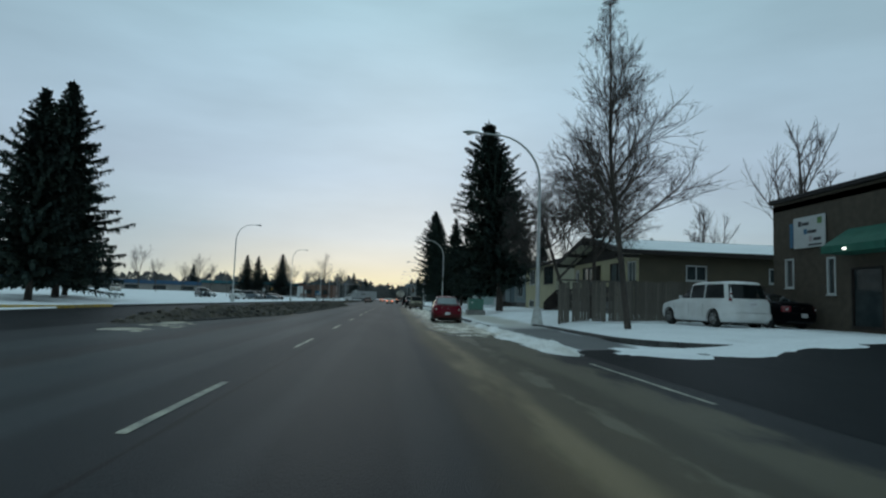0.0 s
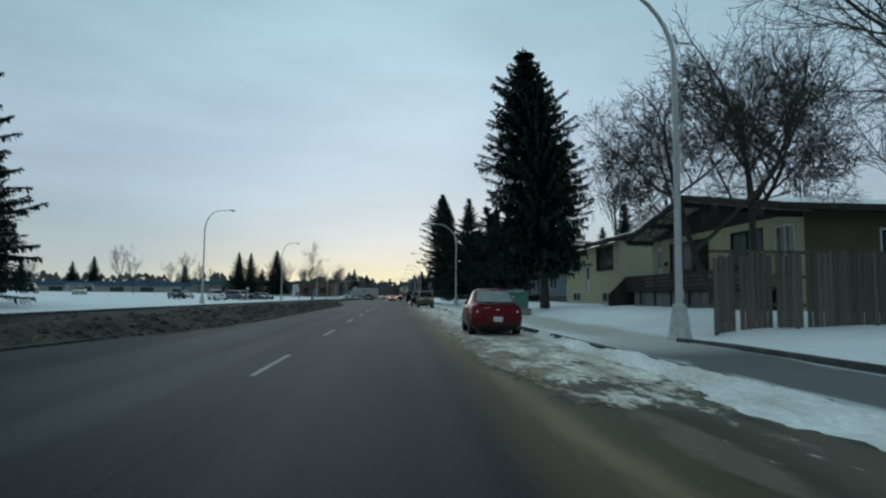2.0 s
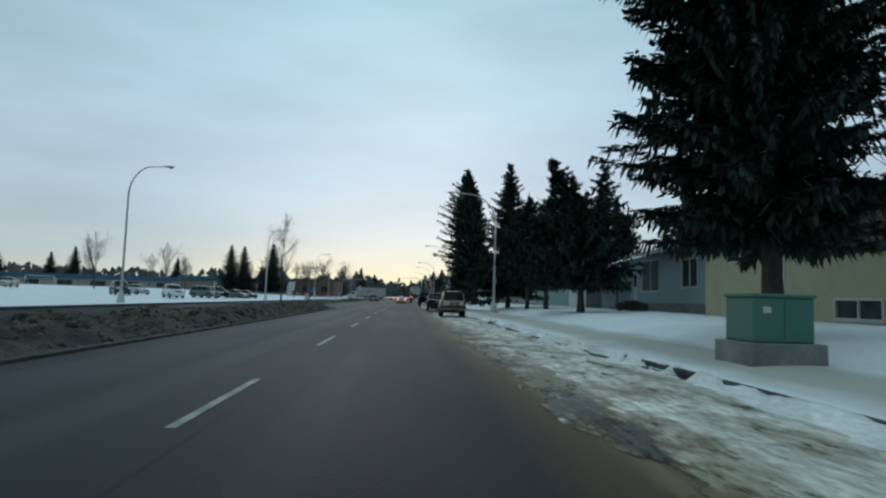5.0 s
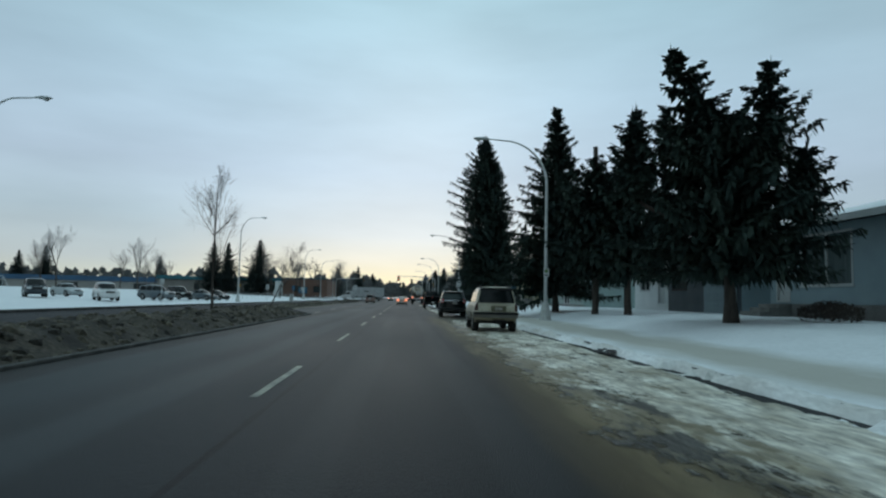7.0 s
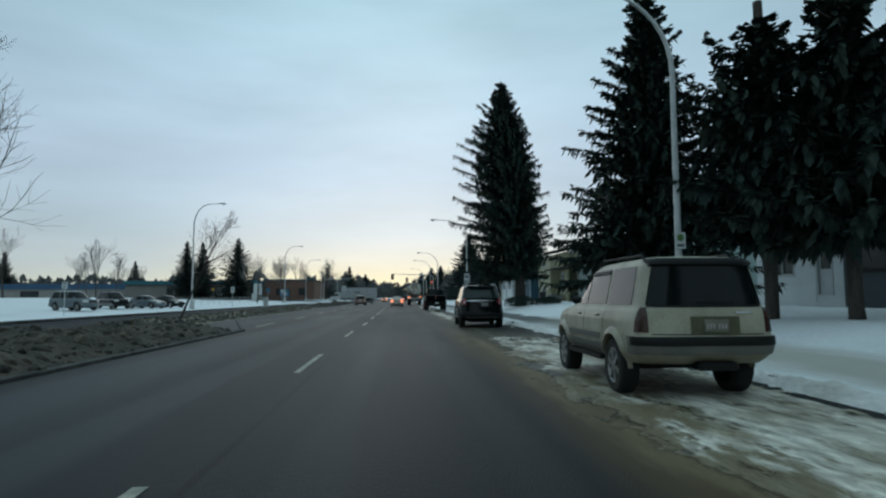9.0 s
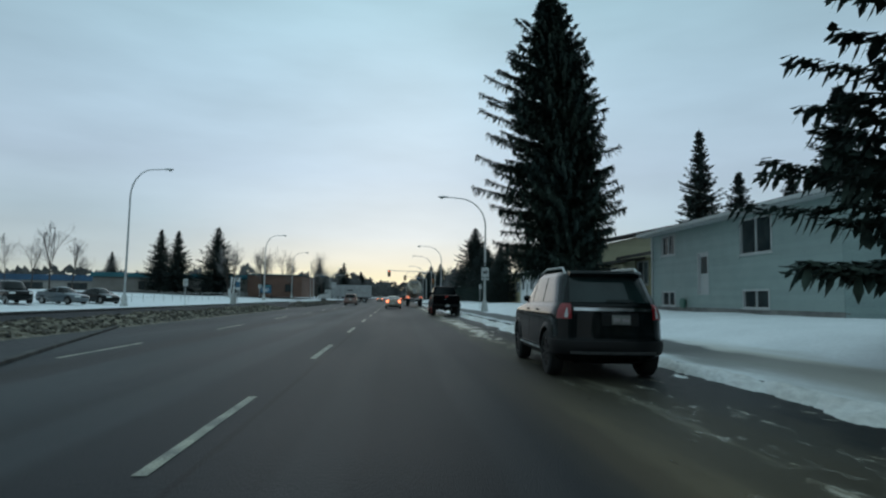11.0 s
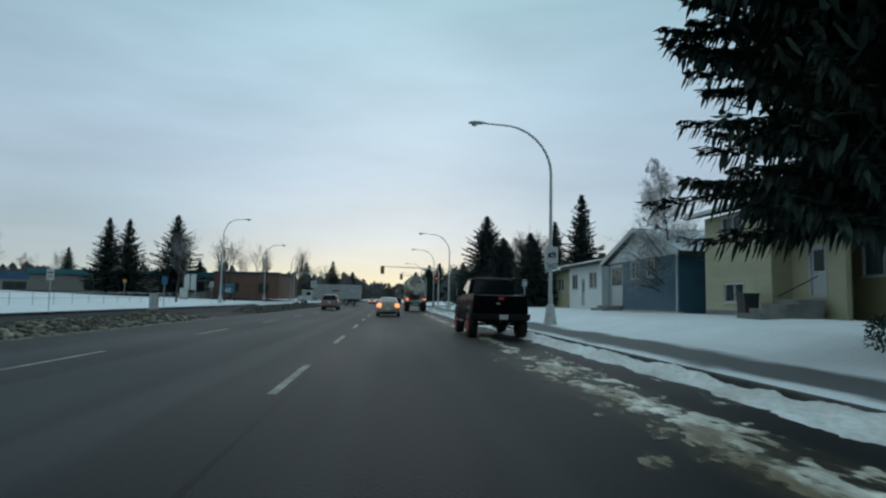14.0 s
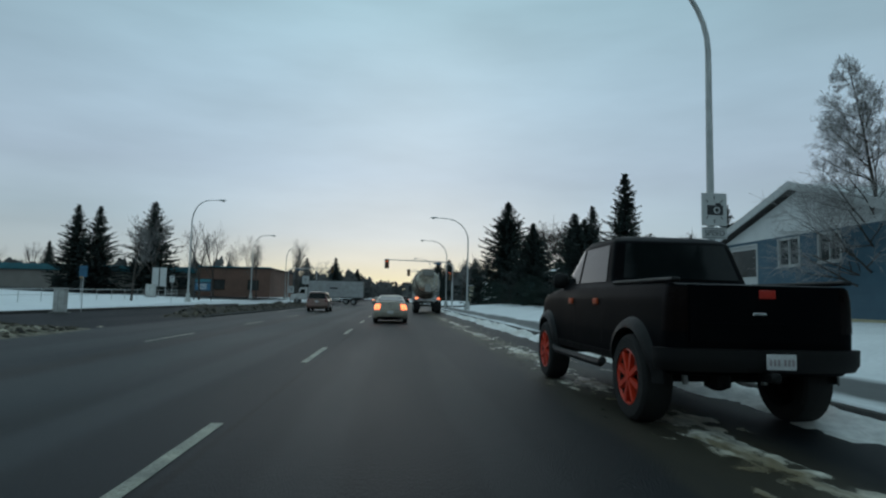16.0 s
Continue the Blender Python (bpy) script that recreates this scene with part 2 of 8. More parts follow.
PLATE = material("plate", (0.68, 0.69, 0.70), 0.45, second=(0.45, 0.45, 0.45), scale=8, amount=0.4, bump=0)
PLATE_MARK = material("plate_mark", (0.42, 0.36, 0.37), 0.5, bump=0)
DARK_MARK = material("dark_mark", (0.03, 0.03, 0.035), 0.6, bump=0)


def paint(name, colour, dirt=(0.16, 0.145, 0.125), amount=0.35, rough=0.22, metal=0.0, coat=0.15, spec=0.3):
    """Car paint with road salt and grime."""
    return material(name, colour, rough, metal, second=dirt, scale=1.6, amount=amount, fine=30, fine_amount=0.08, bump=0.0, coat=coat, spec=spec)


def grimy(m, colour, top, foot, amount):
    """Dried road salt splashed up the lower body, with a ragged upper edge."""
    n, l = m.node_tree.nodes, m.node_tree.links
    b = n["Principled BSDF"]
    src = b.inputs["Base Color"].links[0].from_socket
    co = n.new("ShaderNodeNewGeometry")
    sep = n.new("ShaderNodeSeparateXYZ")
    l.new(co.outputs["Position"], sep.inputs[0])
    t = n.new("ShaderNodeTexNoise")
    t.inputs["Scale"].default_value, t.inputs["Detail"].default_value = 3.0, 8
    l.new(co.outputs["Position"], t.inputs["Vector"])
    u = n.new("ShaderNodeMath")
    u.operation = "MULTIPLY_ADD"
    l.new(t.outputs[0], u.inputs[0])
    u.inputs[1].default_value = 0.5
    l.new(sep.outputs["Z"], u.inputs[2])
    r = n.new("ShaderNodeMapRange")
    r.interpolation_type = "SMOOTHSTEP"
    r.inputs["From Min"].default_value, r.inputs["From Max"].default_value, r.inputs["To Max"].default_value = top + 0.25, foot + 0.25, amount
    l.new(u.outputs[0], r.inputs["Value"])
    q = n.new("ShaderNodeMixRGB")
    l.new(r.outputs[0], q.inputs[0])
    l.new(src, q.inputs[1])
    q.inputs[2].default_value = (*colour, 1)
    l.new(q.outputs[0], b.inputs["Base Color"])
    return m


RED_PAINT = grimy(paint("red_paint", (0.145, 0.004, 0.014), dirt=(0.09, 0.008, 0.015), amount=0.4, coat=0.0, spec=0.12, rough=0.28), (0.045, 0.034, 0.027), 0.72, 0.34, 0.65)
TAN_PAINT = grimy(paint("champagne_paint", (0.46, 0.43, 0.335), dirt=(0.27, 0.24, 0.175), amount=0.8, rough=0.45), (0.17, 0.145, 0.10), 0.85, 0.45, 0.7)
BLACK_PAINT = paint("black_paint", (0.0028, 0.0032, 0.0045), dirt=(0.006, 0.0065, 0.007), amount=0.5, coat=0.0, spec=0.02, rough=0.40)
CHAR_PAINT = paint("charcoal_paint", (0.002, 0.005, 0.0055), dirt=(0.004, 0.007, 0.007), amount=0.5, coat=0.0, spec=0.22, rough=0.07)
SILVER_PAINT = paint("beige_silver_paint", (0.46, 0.42, 0.35), dirt=(0.22, 0.2, 0.17), amount=0.6, rough=0.35)
WHITE_PAINT = paint("white_paint", (0.70, 0.71, 0.71), dirt=(0.45, 0.43, 0.40), amount=0.45)
GREY_PAINT = paint("grey_paint", (0.10, 0.125, 0.145), dirt=(0.2, 0.2, 0.19), amount=0.5)
NAVY_PAINT = paint("navy_paint", (0.02, 0.03, 0.042), dirt=(0.08, 0.08, 0.08), amount=0.4)
PALE_PAINT = paint("pale_silver_paint", (0.36, 0.40, 0.41), dirt=(0.25, 0.25, 0.24), amount=0.4)
BROWN_PAINT = paint("brown_red_paint", (0.28, 0.17, 0.15), dirt=(0.2, 0.17, 0.14), amount=0.5)


def siding(name, colour, second):
    return material(name, colour, 0.6, second=second, scale=1.2, amount=0.5, fine=18, fine_amount=0.06, bump=0.06, bump_scale=40, per_object=0.05)


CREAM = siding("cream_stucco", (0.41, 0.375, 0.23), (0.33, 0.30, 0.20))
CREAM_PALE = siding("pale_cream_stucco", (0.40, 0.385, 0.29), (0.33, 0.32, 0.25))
# tan stucco, darkened by the tree shade put into its colour
SHADED_TAN_WALL = siding("shaded_tan_stucco", (0.085, 0.070, 0.042), (0.062, 0.053, 0.036))
OLIVE_WALL = siding("dull_yellow_stucco", (0.30, 0.275, 0.15), (0.24, 0.22, 0.13))
YELLOW_SIDING = siding("yellow_siding", (0.42, 0.395, 0.265), (0.35, 0.33, 0.225))
GREY_SIDING = siding("pale_grey_siding", (0.29, 0.375, 0.36), (0.24, 0.315, 0.305))
BLUE_SIDING = siding("blue_siding", (0.032, 0.098, 0.145), (0.024, 0.078, 0.12))
WHITE_SIDING = siding("white_siding", (0.68, 0.70, 0.70), (0.58, 0.60, 0.60))
PALE_BLUE_WALL = siding("pale_blue_stucco", (0.25, 0.33, 0.36), (0.20, 0.27, 0.30))
# siding darkened to stand for shade under the spruces
SHADED_SIDING = siding("shaded_siding", (0.055, 0.075, 0.085), (0.04, 0.055, 0.065))
BROWN_WOOD = material("dark_brown_wood", (0.030, 0.022, 0.019), 0.8, second=(0.017, 0.013, 0.012), scale=3, amount=0.7, fine=30, bump=0.3, bump_scale=40, stretch=(1, 0.2, 1), per_object=0.15)
FENCE_WOOD = material("weathered_fence_wood", (0.14, 0.125, 0.105), 0.9, second=(0.065, 0.058, 0.05), scale=2.5, amount=0.9, fine=35, fine_amount=0.3, bump=0.5, bump_scale=40, stretch=(2, 2, 0.12), per_object=0.28)
SHINGLE = material("dark_shingles", (0.055, 0.05, 0.048), 0.95, second=(0.035, 0.033, 0.032), scale=3, amount=0.7, fine=40, fine_amount=0.3, bump=0.4, bump_scale=30)
BRICK = material("brown_brick", (0.075, 0.060, 0.043), 0.9, second=(0.05, 0.04, 0.03), scale=3, amount=0.7, fine=30, fine_amount=0.25, bump=0.3, per_object=0.2)
BRICK_RED = material("school_brick", (0.22, 0.13, 0.10), 0.9, second=(0.16, 0.10, 0.08), scale=0.5, amount=0.7, fine=6, fine_amount=0.25, bump=0.2, bump_scale=8)
TEAL = material("teal_fascia", (0.03, 0.17, 0.21), 0.6, second=(0.02, 0.10, 0.14), scale=0.6, amount=0.6, bump=0.05)
BLUE_BAND = material("blue_fascia", (0.03, 0.10, 0.19), 0.6, second=(0.03, 0.07, 0.13), scale=0.4, amount=0.6, bump=0.05)
STUCCO_GREY = material("grey_stucco", (0.28, 0.27, 0.25), 0.9, second=(0.22, 0.21, 0.2), scale=0.6, amount=0.6, bump=0.1)
GREEN_CANVAS = material("green_canvas", (0.01, 0.12, 0.08), 0.7, second=(0.008, 0.07, 0.05), scale=2, amount=0.5, bump=0.1)
GREEN_BOX = material("green_enamel", (0.05, 0.17, 0.13), 0.55, second=(0.08, 0.16, 0.13), scale=3, amount=0.6, bump=0.05)
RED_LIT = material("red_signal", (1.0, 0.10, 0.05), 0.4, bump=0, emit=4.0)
SIGNAL_YELLOW = material("signal_yellow", (0.45, 0.24, 0.03), 0.5, second=(0.3, 0.16, 0.03), bump=0)
SIGN_BLUE = material("sign_blue", (0.02, 0.12, 0.22), 0.5, bump=0)
SIGN_GREEN = material("sign_green", (0.10, 0.20, 0.06), 0.5, bump=0)
ORANGE = material("orange_handle", (0.62, 0.10, 0.025), 0.4, bump=0)
STONE = material("grey_block", (0.16, 0.16, 0.155), 0.9, second=(0.10, 0.10, 0.095), scale=2, amount=0.8, fine=20, fine_amount=0.25, bump=0.4, per_object=0.2)


def asphalt(name, bands, spec=0.10):
    """Worn asphalt; with bands, also spilled sand and packed ice towards the kerb, each with its own ragged outline."""
    m = material(name, (0.0085, 0.0105, 0.0125), 0.55, second=(0.017, 0.0195, 0.022), scale=0.35, amount=0.9, fine=45, fine_amount=0.25, bump=0.22, bump_scale=90, world_space=True, stretch=(1, 0.18, 1), spec=0.10)
    n, l = m.node_tree.nodes, m.node_tree.links
    b = n["Principled BSDF"]
    b.inputs["Specular IOR Level"].default_value = spec
    src = b.inputs["Base Color"].links[0].from_socket
    geo = n.new("ShaderNodeNewGeometry")
    sep = n.new("ShaderNodeSeparateXYZ")
    l.new(geo.outputs["Position"], sep.inputs[0])

    def noise_at(scale, stretch, detail=9):
        mp = n.new("ShaderNodeMapping")
        mp.inputs["Scale"].default_value, mp.inputs["Location"].default_value = stretch, (scale * 7, scale * 3, 0)
        l.new(geo.outputs["Position"], mp.inputs[0])
        t = n.new("ShaderNodeTexNoise")
        t.inputs["Scale"].default_value, t.inputs["Detail"].default_value, t.inputs["Roughness"].default_value = scale, detail, 0.62
        l.new(mp.outputs[0], t.inputs["Vector"])
        return t.outputs[0]

    def calc(op, a, c):
        t = n.new("ShaderNodeMath")
        t.operation = op
        for i, v in enumerate((a, c)):
            if isinstance(v, (int, float)):
                t.inputs[i].default_value = v
            else:
                l.new(v, t.inputs[i])
        return t.outputs[0]

    def ramp(v, lo, hi, out=1.0):
        t = n.new("ShaderNodeMapRange")
        t.interpolation_type = "SMOOTHSTEP"
        t.inputs["From Min"].default_value, t.inputs["From Max"].default_value, t.inputs["To Max"].default_value = lo, hi, out
        l.new(v, t.inputs["Value"])
        return t.outputs[0]

    def over(base, mask, colour):
        t = n.new("ShaderNodeMixRGB")
        l.new(mask, t.inputs[0])
        l.new(base, t.inputs[1])
        t.inputs[2].default_value = (*colour, 1)
        return t.outputs[0]

    x = sep.outputs["X"]
    for centre, half, colour, amount, scale, stretch, ragged, cut, *end in bands:
        # distance from the band's middle, frayed by noise
        d = calc("ABSOLUTE", calc("SUBTRACT", x, centre), 0)
        fray = calc("MULTIPLY", calc("SUBTRACT", noise_at(scale, stretch), 0.5), ragged)
        mask = ramp(calc("ADD", calc("SUBTRACT", half, d), fray), cut, cut + half * 0.6, amount)
        if end:
            # the spill thins out along the road
            mask = calc("MULTIPLY", mask, ramp(calc("MULTIPLY", sep.outputs["Y"], -1), -end[0] - 14, -end[0]))
        src = over(src, mask, colour)
    l.new(src, b.inputs["Base Color"])
    return m


ROAD = asphalt("road_asphalt", [
    # the older, paler lanes towards the median, each with its wheel tracks
    (-6.4, 4.6, (0.017, 0.021, 0.023), 0.9, 0.5, (1, 0.08, 1), 0.5, 0.0),
    (-3.1, 0.5, (0.034, 0.040, 0.043), 0.8, 0.7, (1, 0.1, 1), 0.8, 0.0),
    (-5.0, 1.3, (0.036, 0.044, 0.047), 0.75, 0.6, (1, 0.12, 1), 1.2, 0.0),
    (-7.6, 0.8, (0.034, 0.040, 0.043), 0.7, 0.6, (1, 0.1, 1), 1.0, 0.0),
    (0.85, 0.35, (0.024, 0.026, 0.028), 0.8, 0.8, (1, 0.1, 1), 0.7, 0.0),
    (-0.75, 0.35, (0.024, 0.026, 0.028), 0.7, 0.8, (1, 0.1, 1), 0.7, 0.0),
    # sand thrown towards the kerb
    (2.40, 1.35, (0.105, 0.078, 0.043), 0.85, 0.7, (1, 0.10, 1), 1.1, 0.0, 89),
    (2.45, 0.90, (0.23, 0.182, 0.11), 0.8, 1.1, (1, 0.2, 1), 2.0, 0.15, 86),
    (3.7, 1.2, (0.13, 0.115, 0.08), 0.75, 1.3, (1, 0.3, 1), 3.0, 0.1, 86),
    (2.9, 0.9, (0.050, 0.044, 0.031), 0.8, 0.9, (1, 0.16, 1), 1.6, 0.0),
    (2.95, 0.45, (0.15, 0.135, 0.10), 0.85, 1.5, (1, 0.25, 1), 2.2, 0.30),
    # tarred seam beside the lane line
    (-1.62, 0.050, (0.004, 0.004, 0.004), 0.95, 1.2, (1, 0.5, 1), 0.10, 0.0),
    # wet gravel washed out of the median
    (-5.9, 0.55, (0.016, 0.0145, 0.013), 0.9, 0.9, (1, 0.2, 1), 1.0, 0.0),
])


def streaked(m, colour, scale, lo, hi, stretch=(1, 0.5, 1), edge=0.28):
    """Bare wet patches showing through, drawn out along the road."""
    n, l = m.node_tree.nodes, m.node_tree.links
    b = n["Principled BSDF"]
    src = b.inputs["Base Color"].links[0].from_socket
    geo = n.new("ShaderNodeNewGeometry")
    for k, (sc, cut) in enumerate(((scale, lo), (scale * 4, lo + 0.06))):
        mp = n.new("ShaderNodeMapping")
        mp.inputs["Scale"].default_value, mp.inputs["Location"].default_value = stretch, (3.7 * k, 1.3 * k, 0)
        l.new(geo.outputs["Position"], mp.inputs[0])
        t = n.new("ShaderNodeTexNoise")
        t.inputs["Scale"].default_value, t.inputs["Detail"].default_value, t.inputs["Roughness"].default_value = sc, 10, 0.65
        l.new(mp.outputs[0], t.inputs["Vector"])
        r = n.new("ShaderNodeMapRange")
        r.interpolation_type = "SMOOTHSTEP"
        r.inputs["From Min"].default_value, r.inputs["From Max"].default_value, r.inputs["To Max"].default_value = cut, cut + hi - lo, 0.92
        sep = n.new("ShaderNodeSeparateXYZ")
        l.new(geo.outputs["Position"], sep.inputs[0])
        w = n.new("ShaderNodeMapRange")
        w.inputs["From Min"].default_value, w.inputs["From Max"].default_value = 3.5, 1.8
        w.inputs["To Min"].default_value, w.inputs["To Max"].default_value = -0.06, edge
        l.new(sep.outputs["X"], w.inputs["Value"])
        u = n.new("ShaderNodeMath")
        l.new(t.outputs[0], u.inputs[0])
        l.new(w.outputs[0], u.inputs[1])
        l.new(u.outputs[0], r.inputs["Value"])
        q = n.new("ShaderNodeMixRGB")
        l.new(r.outputs[0], q.inputs[0])
        l.new(src, q.inputs[1])
        q.inputs[2].default_value = (*colour, 1)
        src = q.outputs[0]
    l.new(src, b.inputs["Base Color"])
    return m


def feathered(m, lo, hi, scale=7.0):
    """Thin ice lets the asphalt through: the thinner the sheet, the clearer."""
    n, l = m.node_tree.nodes, m.node_tree.links
    b = n["Principled BSDF"]
    geo = n.new("ShaderNodeNewGeometry")
    sep = n.new("ShaderNodeSeparateXYZ")
    l.new(geo.outputs["Position"], sep.inputs[0])
    mp = n.new("ShaderNodeMapping")
    mp.inputs["Scale"].default_value = (1, 0.35, 1)
    l.new(geo.outputs["Position"], mp.inputs[0])
    t = n.new("ShaderNodeTexNoise")
    t.inputs["Scale"].default_value, t.inputs["Detail"].default_value, t.inputs["Roughness"].default_value = scale, 8, 0.65
    l.new(mp.outputs[0], t.inputs["Vector"])
    u = n.new("ShaderNodeMath")
    u.operation = "MULTIPLY_ADD"
    l.new(t.outputs[0], u.inputs[0])
    u.inputs[1].default_value, u.inputs[2].default_value = 0.05, -0.025
    v = n.new("ShaderNodeMath")
    l.new(u.outputs[0], v.inputs[0])
    l.new(sep.outputs["Z"], v.inputs[1])
    r = n.new("ShaderNodeMapRange")
    r.interpolation_type = "SMOOTHSTEP"
    r.inputs["From Min"].default_value, r.inputs["From Max"].default_value = lo, hi
    l.new(v.outputs[0], r.inputs["Value"])
    l.new(r.outputs[0], b.inputs["Alpha"])
    return m


LOT = asphalt("lot_asphalt", [], 0.03)


# ---- mesh helpers ----
class Shape:
    """Vertices and faces gathered for one mesh."""

    def __init__(self):
        self.v, self.f = [], []

    def add(self, verts, faces):
        k = len(self.v)
        self.v += [tuple(p) for p in verts]
        self.f += [tuple(i + k for i in f) for f in faces]
        return self

    def box(self, c, s, ch=0.0):
        """A box of centre c and size s, its edges chamfered by ch."""
        hx, hy, hz = s[0] / 2, s[1] / 2, s[2] / 2
        ch = min(ch, hx * 0.9, hy * 0.9, hz * 0.9)
        if ch <= 0:
            vs = [(c[0] + x * hx, c[1] + y * hy, c[2] + z * hz) for x in (-1, 1) for y in (-1, 1) for z in (-1, 1)]
            return self.add(vs, [(0, 1, 3, 2), (4, 6, 7, 5), (0, 4, 5, 1), (2, 3, 7, 6), (0, 2, 6, 4), (1, 5, 7, 3)])
        vs, idx = [], {}
        for x in (-1, 1):
            for y in (-1, 1):
                for z in (-1, 1):
                    for k in range(3):
                        d = [hx - ch, hy - ch, hz - ch]
                        d[k] += ch
                        idx[(x, y, z, k)] = len(vs)
                        vs.append((c[0] + x * d[0], c[1] + y * d[1], c[2] + z * d[2]))
        fs = []
        for s1 in (-1, 1):
            for a, mk in ((0, lambda p, q: (s1, p, q)), (1, lambda p, q: (p, s1, q)), (2, lambda p, q: (p, q, s1))):
                quad = [idx[(*mk(p, q), a)] for p, q in ((-1, -1), (1, -1), (1, 1), (-1, 1))]
                fs.append(quad if (s1 > 0) == (a != 1) else quad[::-1])
        for p in (-1, 1):
            for q in (-1, 1):
                fs.append([idx[(-1, p, q, 1)], idx[(1, p, q, 1)], idx[(1, p, q, 2)], idx[(-1, p, q, 2)]])
                fs.append([idx[(p, -1, q, 0)], idx[(p, 1, q, 0)], idx[(p, 1, q, 2)], idx[(p, -1, q, 2)]])
                fs.append([idx[(p, q, -1, 0)], idx[(p, q, 1, 0)], idx[(p, q, 1, 1)], idx[(p, q, -1, 1)]])
                for z in (-1, 1):
                    fs.append([idx[(p, q, z, 0)], idx[(p, q, z, 1)], idx[(p, q, z, 2)]])
        return self.add(vs, fs)

    def tube(self, points, radii, n=8, cap=True):
        """A tapered tube along points."""
        pts = [Vector(p) for p in points]
        rings = []
        side = None
        for i, p in enumerate(pts):
            d = (pts[min(i + 1, len(pts) - 1)] - pts[max(i - 1, 0)]).normalized()
            if side is None or abs(side.dot(d)) > 0.95:
                side = d.orthogonal().normalized()
            side = (side - d * side.dot(d)).normalized()
            up = d.cross(side)
            r = radii[i] if hasattr(radii, "__len__") else radii
            rings.append([p + (side * math.cos(a) + up * math.sin(a)) * r for a in (2 * math.pi * k / n for k in range(n))])
        vs = [q for ring in rings for q in ring]
        fs = [(i * n + k, i * n + (k + 1) % n, (i + 1) * n + (k + 1) % n, (i + 1) * n + k) for i in range(len(pts) - 1) for k in range(n)]
        if cap:
            fs += [tuple(range(n))[::-1], tuple((len(pts) - 1) * n + k for k in range(n))]
        return self.add(vs, fs)

    def turned(self, c, axis, profile, n=20, cap=True):
        """A body of revolution: profile of (along, radius) about axis 'x', 'y' or 'z' through c."""
        vs = []
        for a, r in profile:
            for k in range(n):
                u, w = r * math.cos(2 * math.pi * k / n), r * math.sin(2 * math.pi * k / n)
                vs.append({"x": (c[0] + a, c[1] + u, c[2] + w), "y": (c[0] + u, c[1] + a, c[2] + w), "z": (c[0] + u, c[1] + w, c[2] + a)}[axis])
        m = len(profile)
        fs = [(i * n + k, i * n + (k + 1) % n, (i + 1) * n + (k + 1) % n, (i + 1) * n + k) for i in range(m - 1) for k in range(n)]
        if cap:
            fs += [tuple(range(n))[::-1], tuple((m - 1) * n + k for k in range(n))]
        return self.add(vs, fs)

    def prism(self, outline, axis, a, b):
        """An outline of 2D points carried along an axis from a to b."""
        mk = {"x": lambda t, p: (t, p[0], p[1]), "y": lambda t, p: (p[0], t, p[1]), "z": lambda t, p: (p[0], p[1], t)}[axis]
        n = len(outline)
        vs = [mk(t, p) for t in (a, b) for p in outline]
        return self.add(vs, [tuple(range(n))[::-1], tuple(range(n, 2 * n))] + [(k, (k + 1) % n, n + (k + 1) % n, n + k) for k in range(n)])

    def mesh(self, name, mat, smooth=False):
        me = bpy.data.meshes.new(name)
        me.from_pydata(self.v, [], self.f)
        bm = bmesh.new()
        bm.from_mesh(me)
        bmesh.ops.recalc_face_normals(bm, faces=bm.faces)
        bm.to_mesh(me)
        bm.free()
        me.materials.append(mat)
        if smooth:
            me.shade_smooth()
            me.set_sharp_from_angle(angle=radians(smooth if smooth is not True else 40))
        return me

    def raw(self, name, mat, smooth=False):
        """The same with no tidying of normals, for large heaps."""
        me = bpy.data.meshes.new(name)
        me.from_pydata(self.v, [], self.f)
        me.materials.append(mat)
        if smooth:
            me.shade_smooth()
        return me


def thing(name, at=(0, 0, 0), label="", category="", group="", kind="", turn=0):
    ob = new(name)
    ob.empty_display_size = 0.2
    ob.matrix_basis = pose(*at, 0, 0, turn)
    return tagged(ob, label, category, group, kind)


def part(name, shape, mat, parent, label="", smooth=False, at=None, raw=False):
    me = shape if isinstance(shape, bpy.types.Mesh) else (shape.raw(name, mat, smooth) if raw else shape.mesh(name, mat, smooth))
    ob = new(name, me)
    ob.parent = parent
    if at:
        ob.location = at
    return tagged(ob, label)


def solo(name, shape, mat, label, category, kind="", group="", smooth=False, at=(0, 0, 0), raw=False):
    """A thing that is a single mesh."""
    ob = new(name, shape.raw(name, mat, smooth) if raw else shape.mesh(name, mat, smooth))
    ob.location = at
    return tagged(ob, label, category, group, kind)


def nz(x, y, z=0.0, s=1.0):
    return noise.noise((x * s, y * s, z))


def ramp(v, lo, hi):
    t = max(0.0, min(1.0, (v - lo) / (hi - lo)))
    return t * t * (3 - 2 * t)


# ---- the lie of the land ----
KERB_X = 5.35


def ground_z(x, y):
    """Height of the ground: a flat road, a lawn that climbs to the houses, a low field across the road."""
    if x > KERB_X:
        lawn = 0.13 + 0.10 * ramp(x, 5.4, 8.0) + 0.42 * ramp(x, 8.0, 11.0) + 0.18 * ramp(x, 11.0, 15.0)
        yard = 0.02 + 0.50 * ramp(x, 8.0, 15.0)
        if x < 9.0:
            yard = 0.02
        lawn *= 0.68 + 0.32 * ramp(y, 31, 37)
        k = ramp(y, 17.5, 22.0)
        z = yard + (lawn - yard) * k
        side = 1 - ramp(y, 207, 214) + ramp(y, 242, 250)
        return z * side
    if x < -20.4:
        k = ramp(y, 34, 42)
        return 0.14 * k + 0.35 * ramp(-x, 24, 36) * k + 0.75 * ramp(-x, 36, 70) * k + 0.5 * ramp(y, 150, 230) * k
    return 0.0


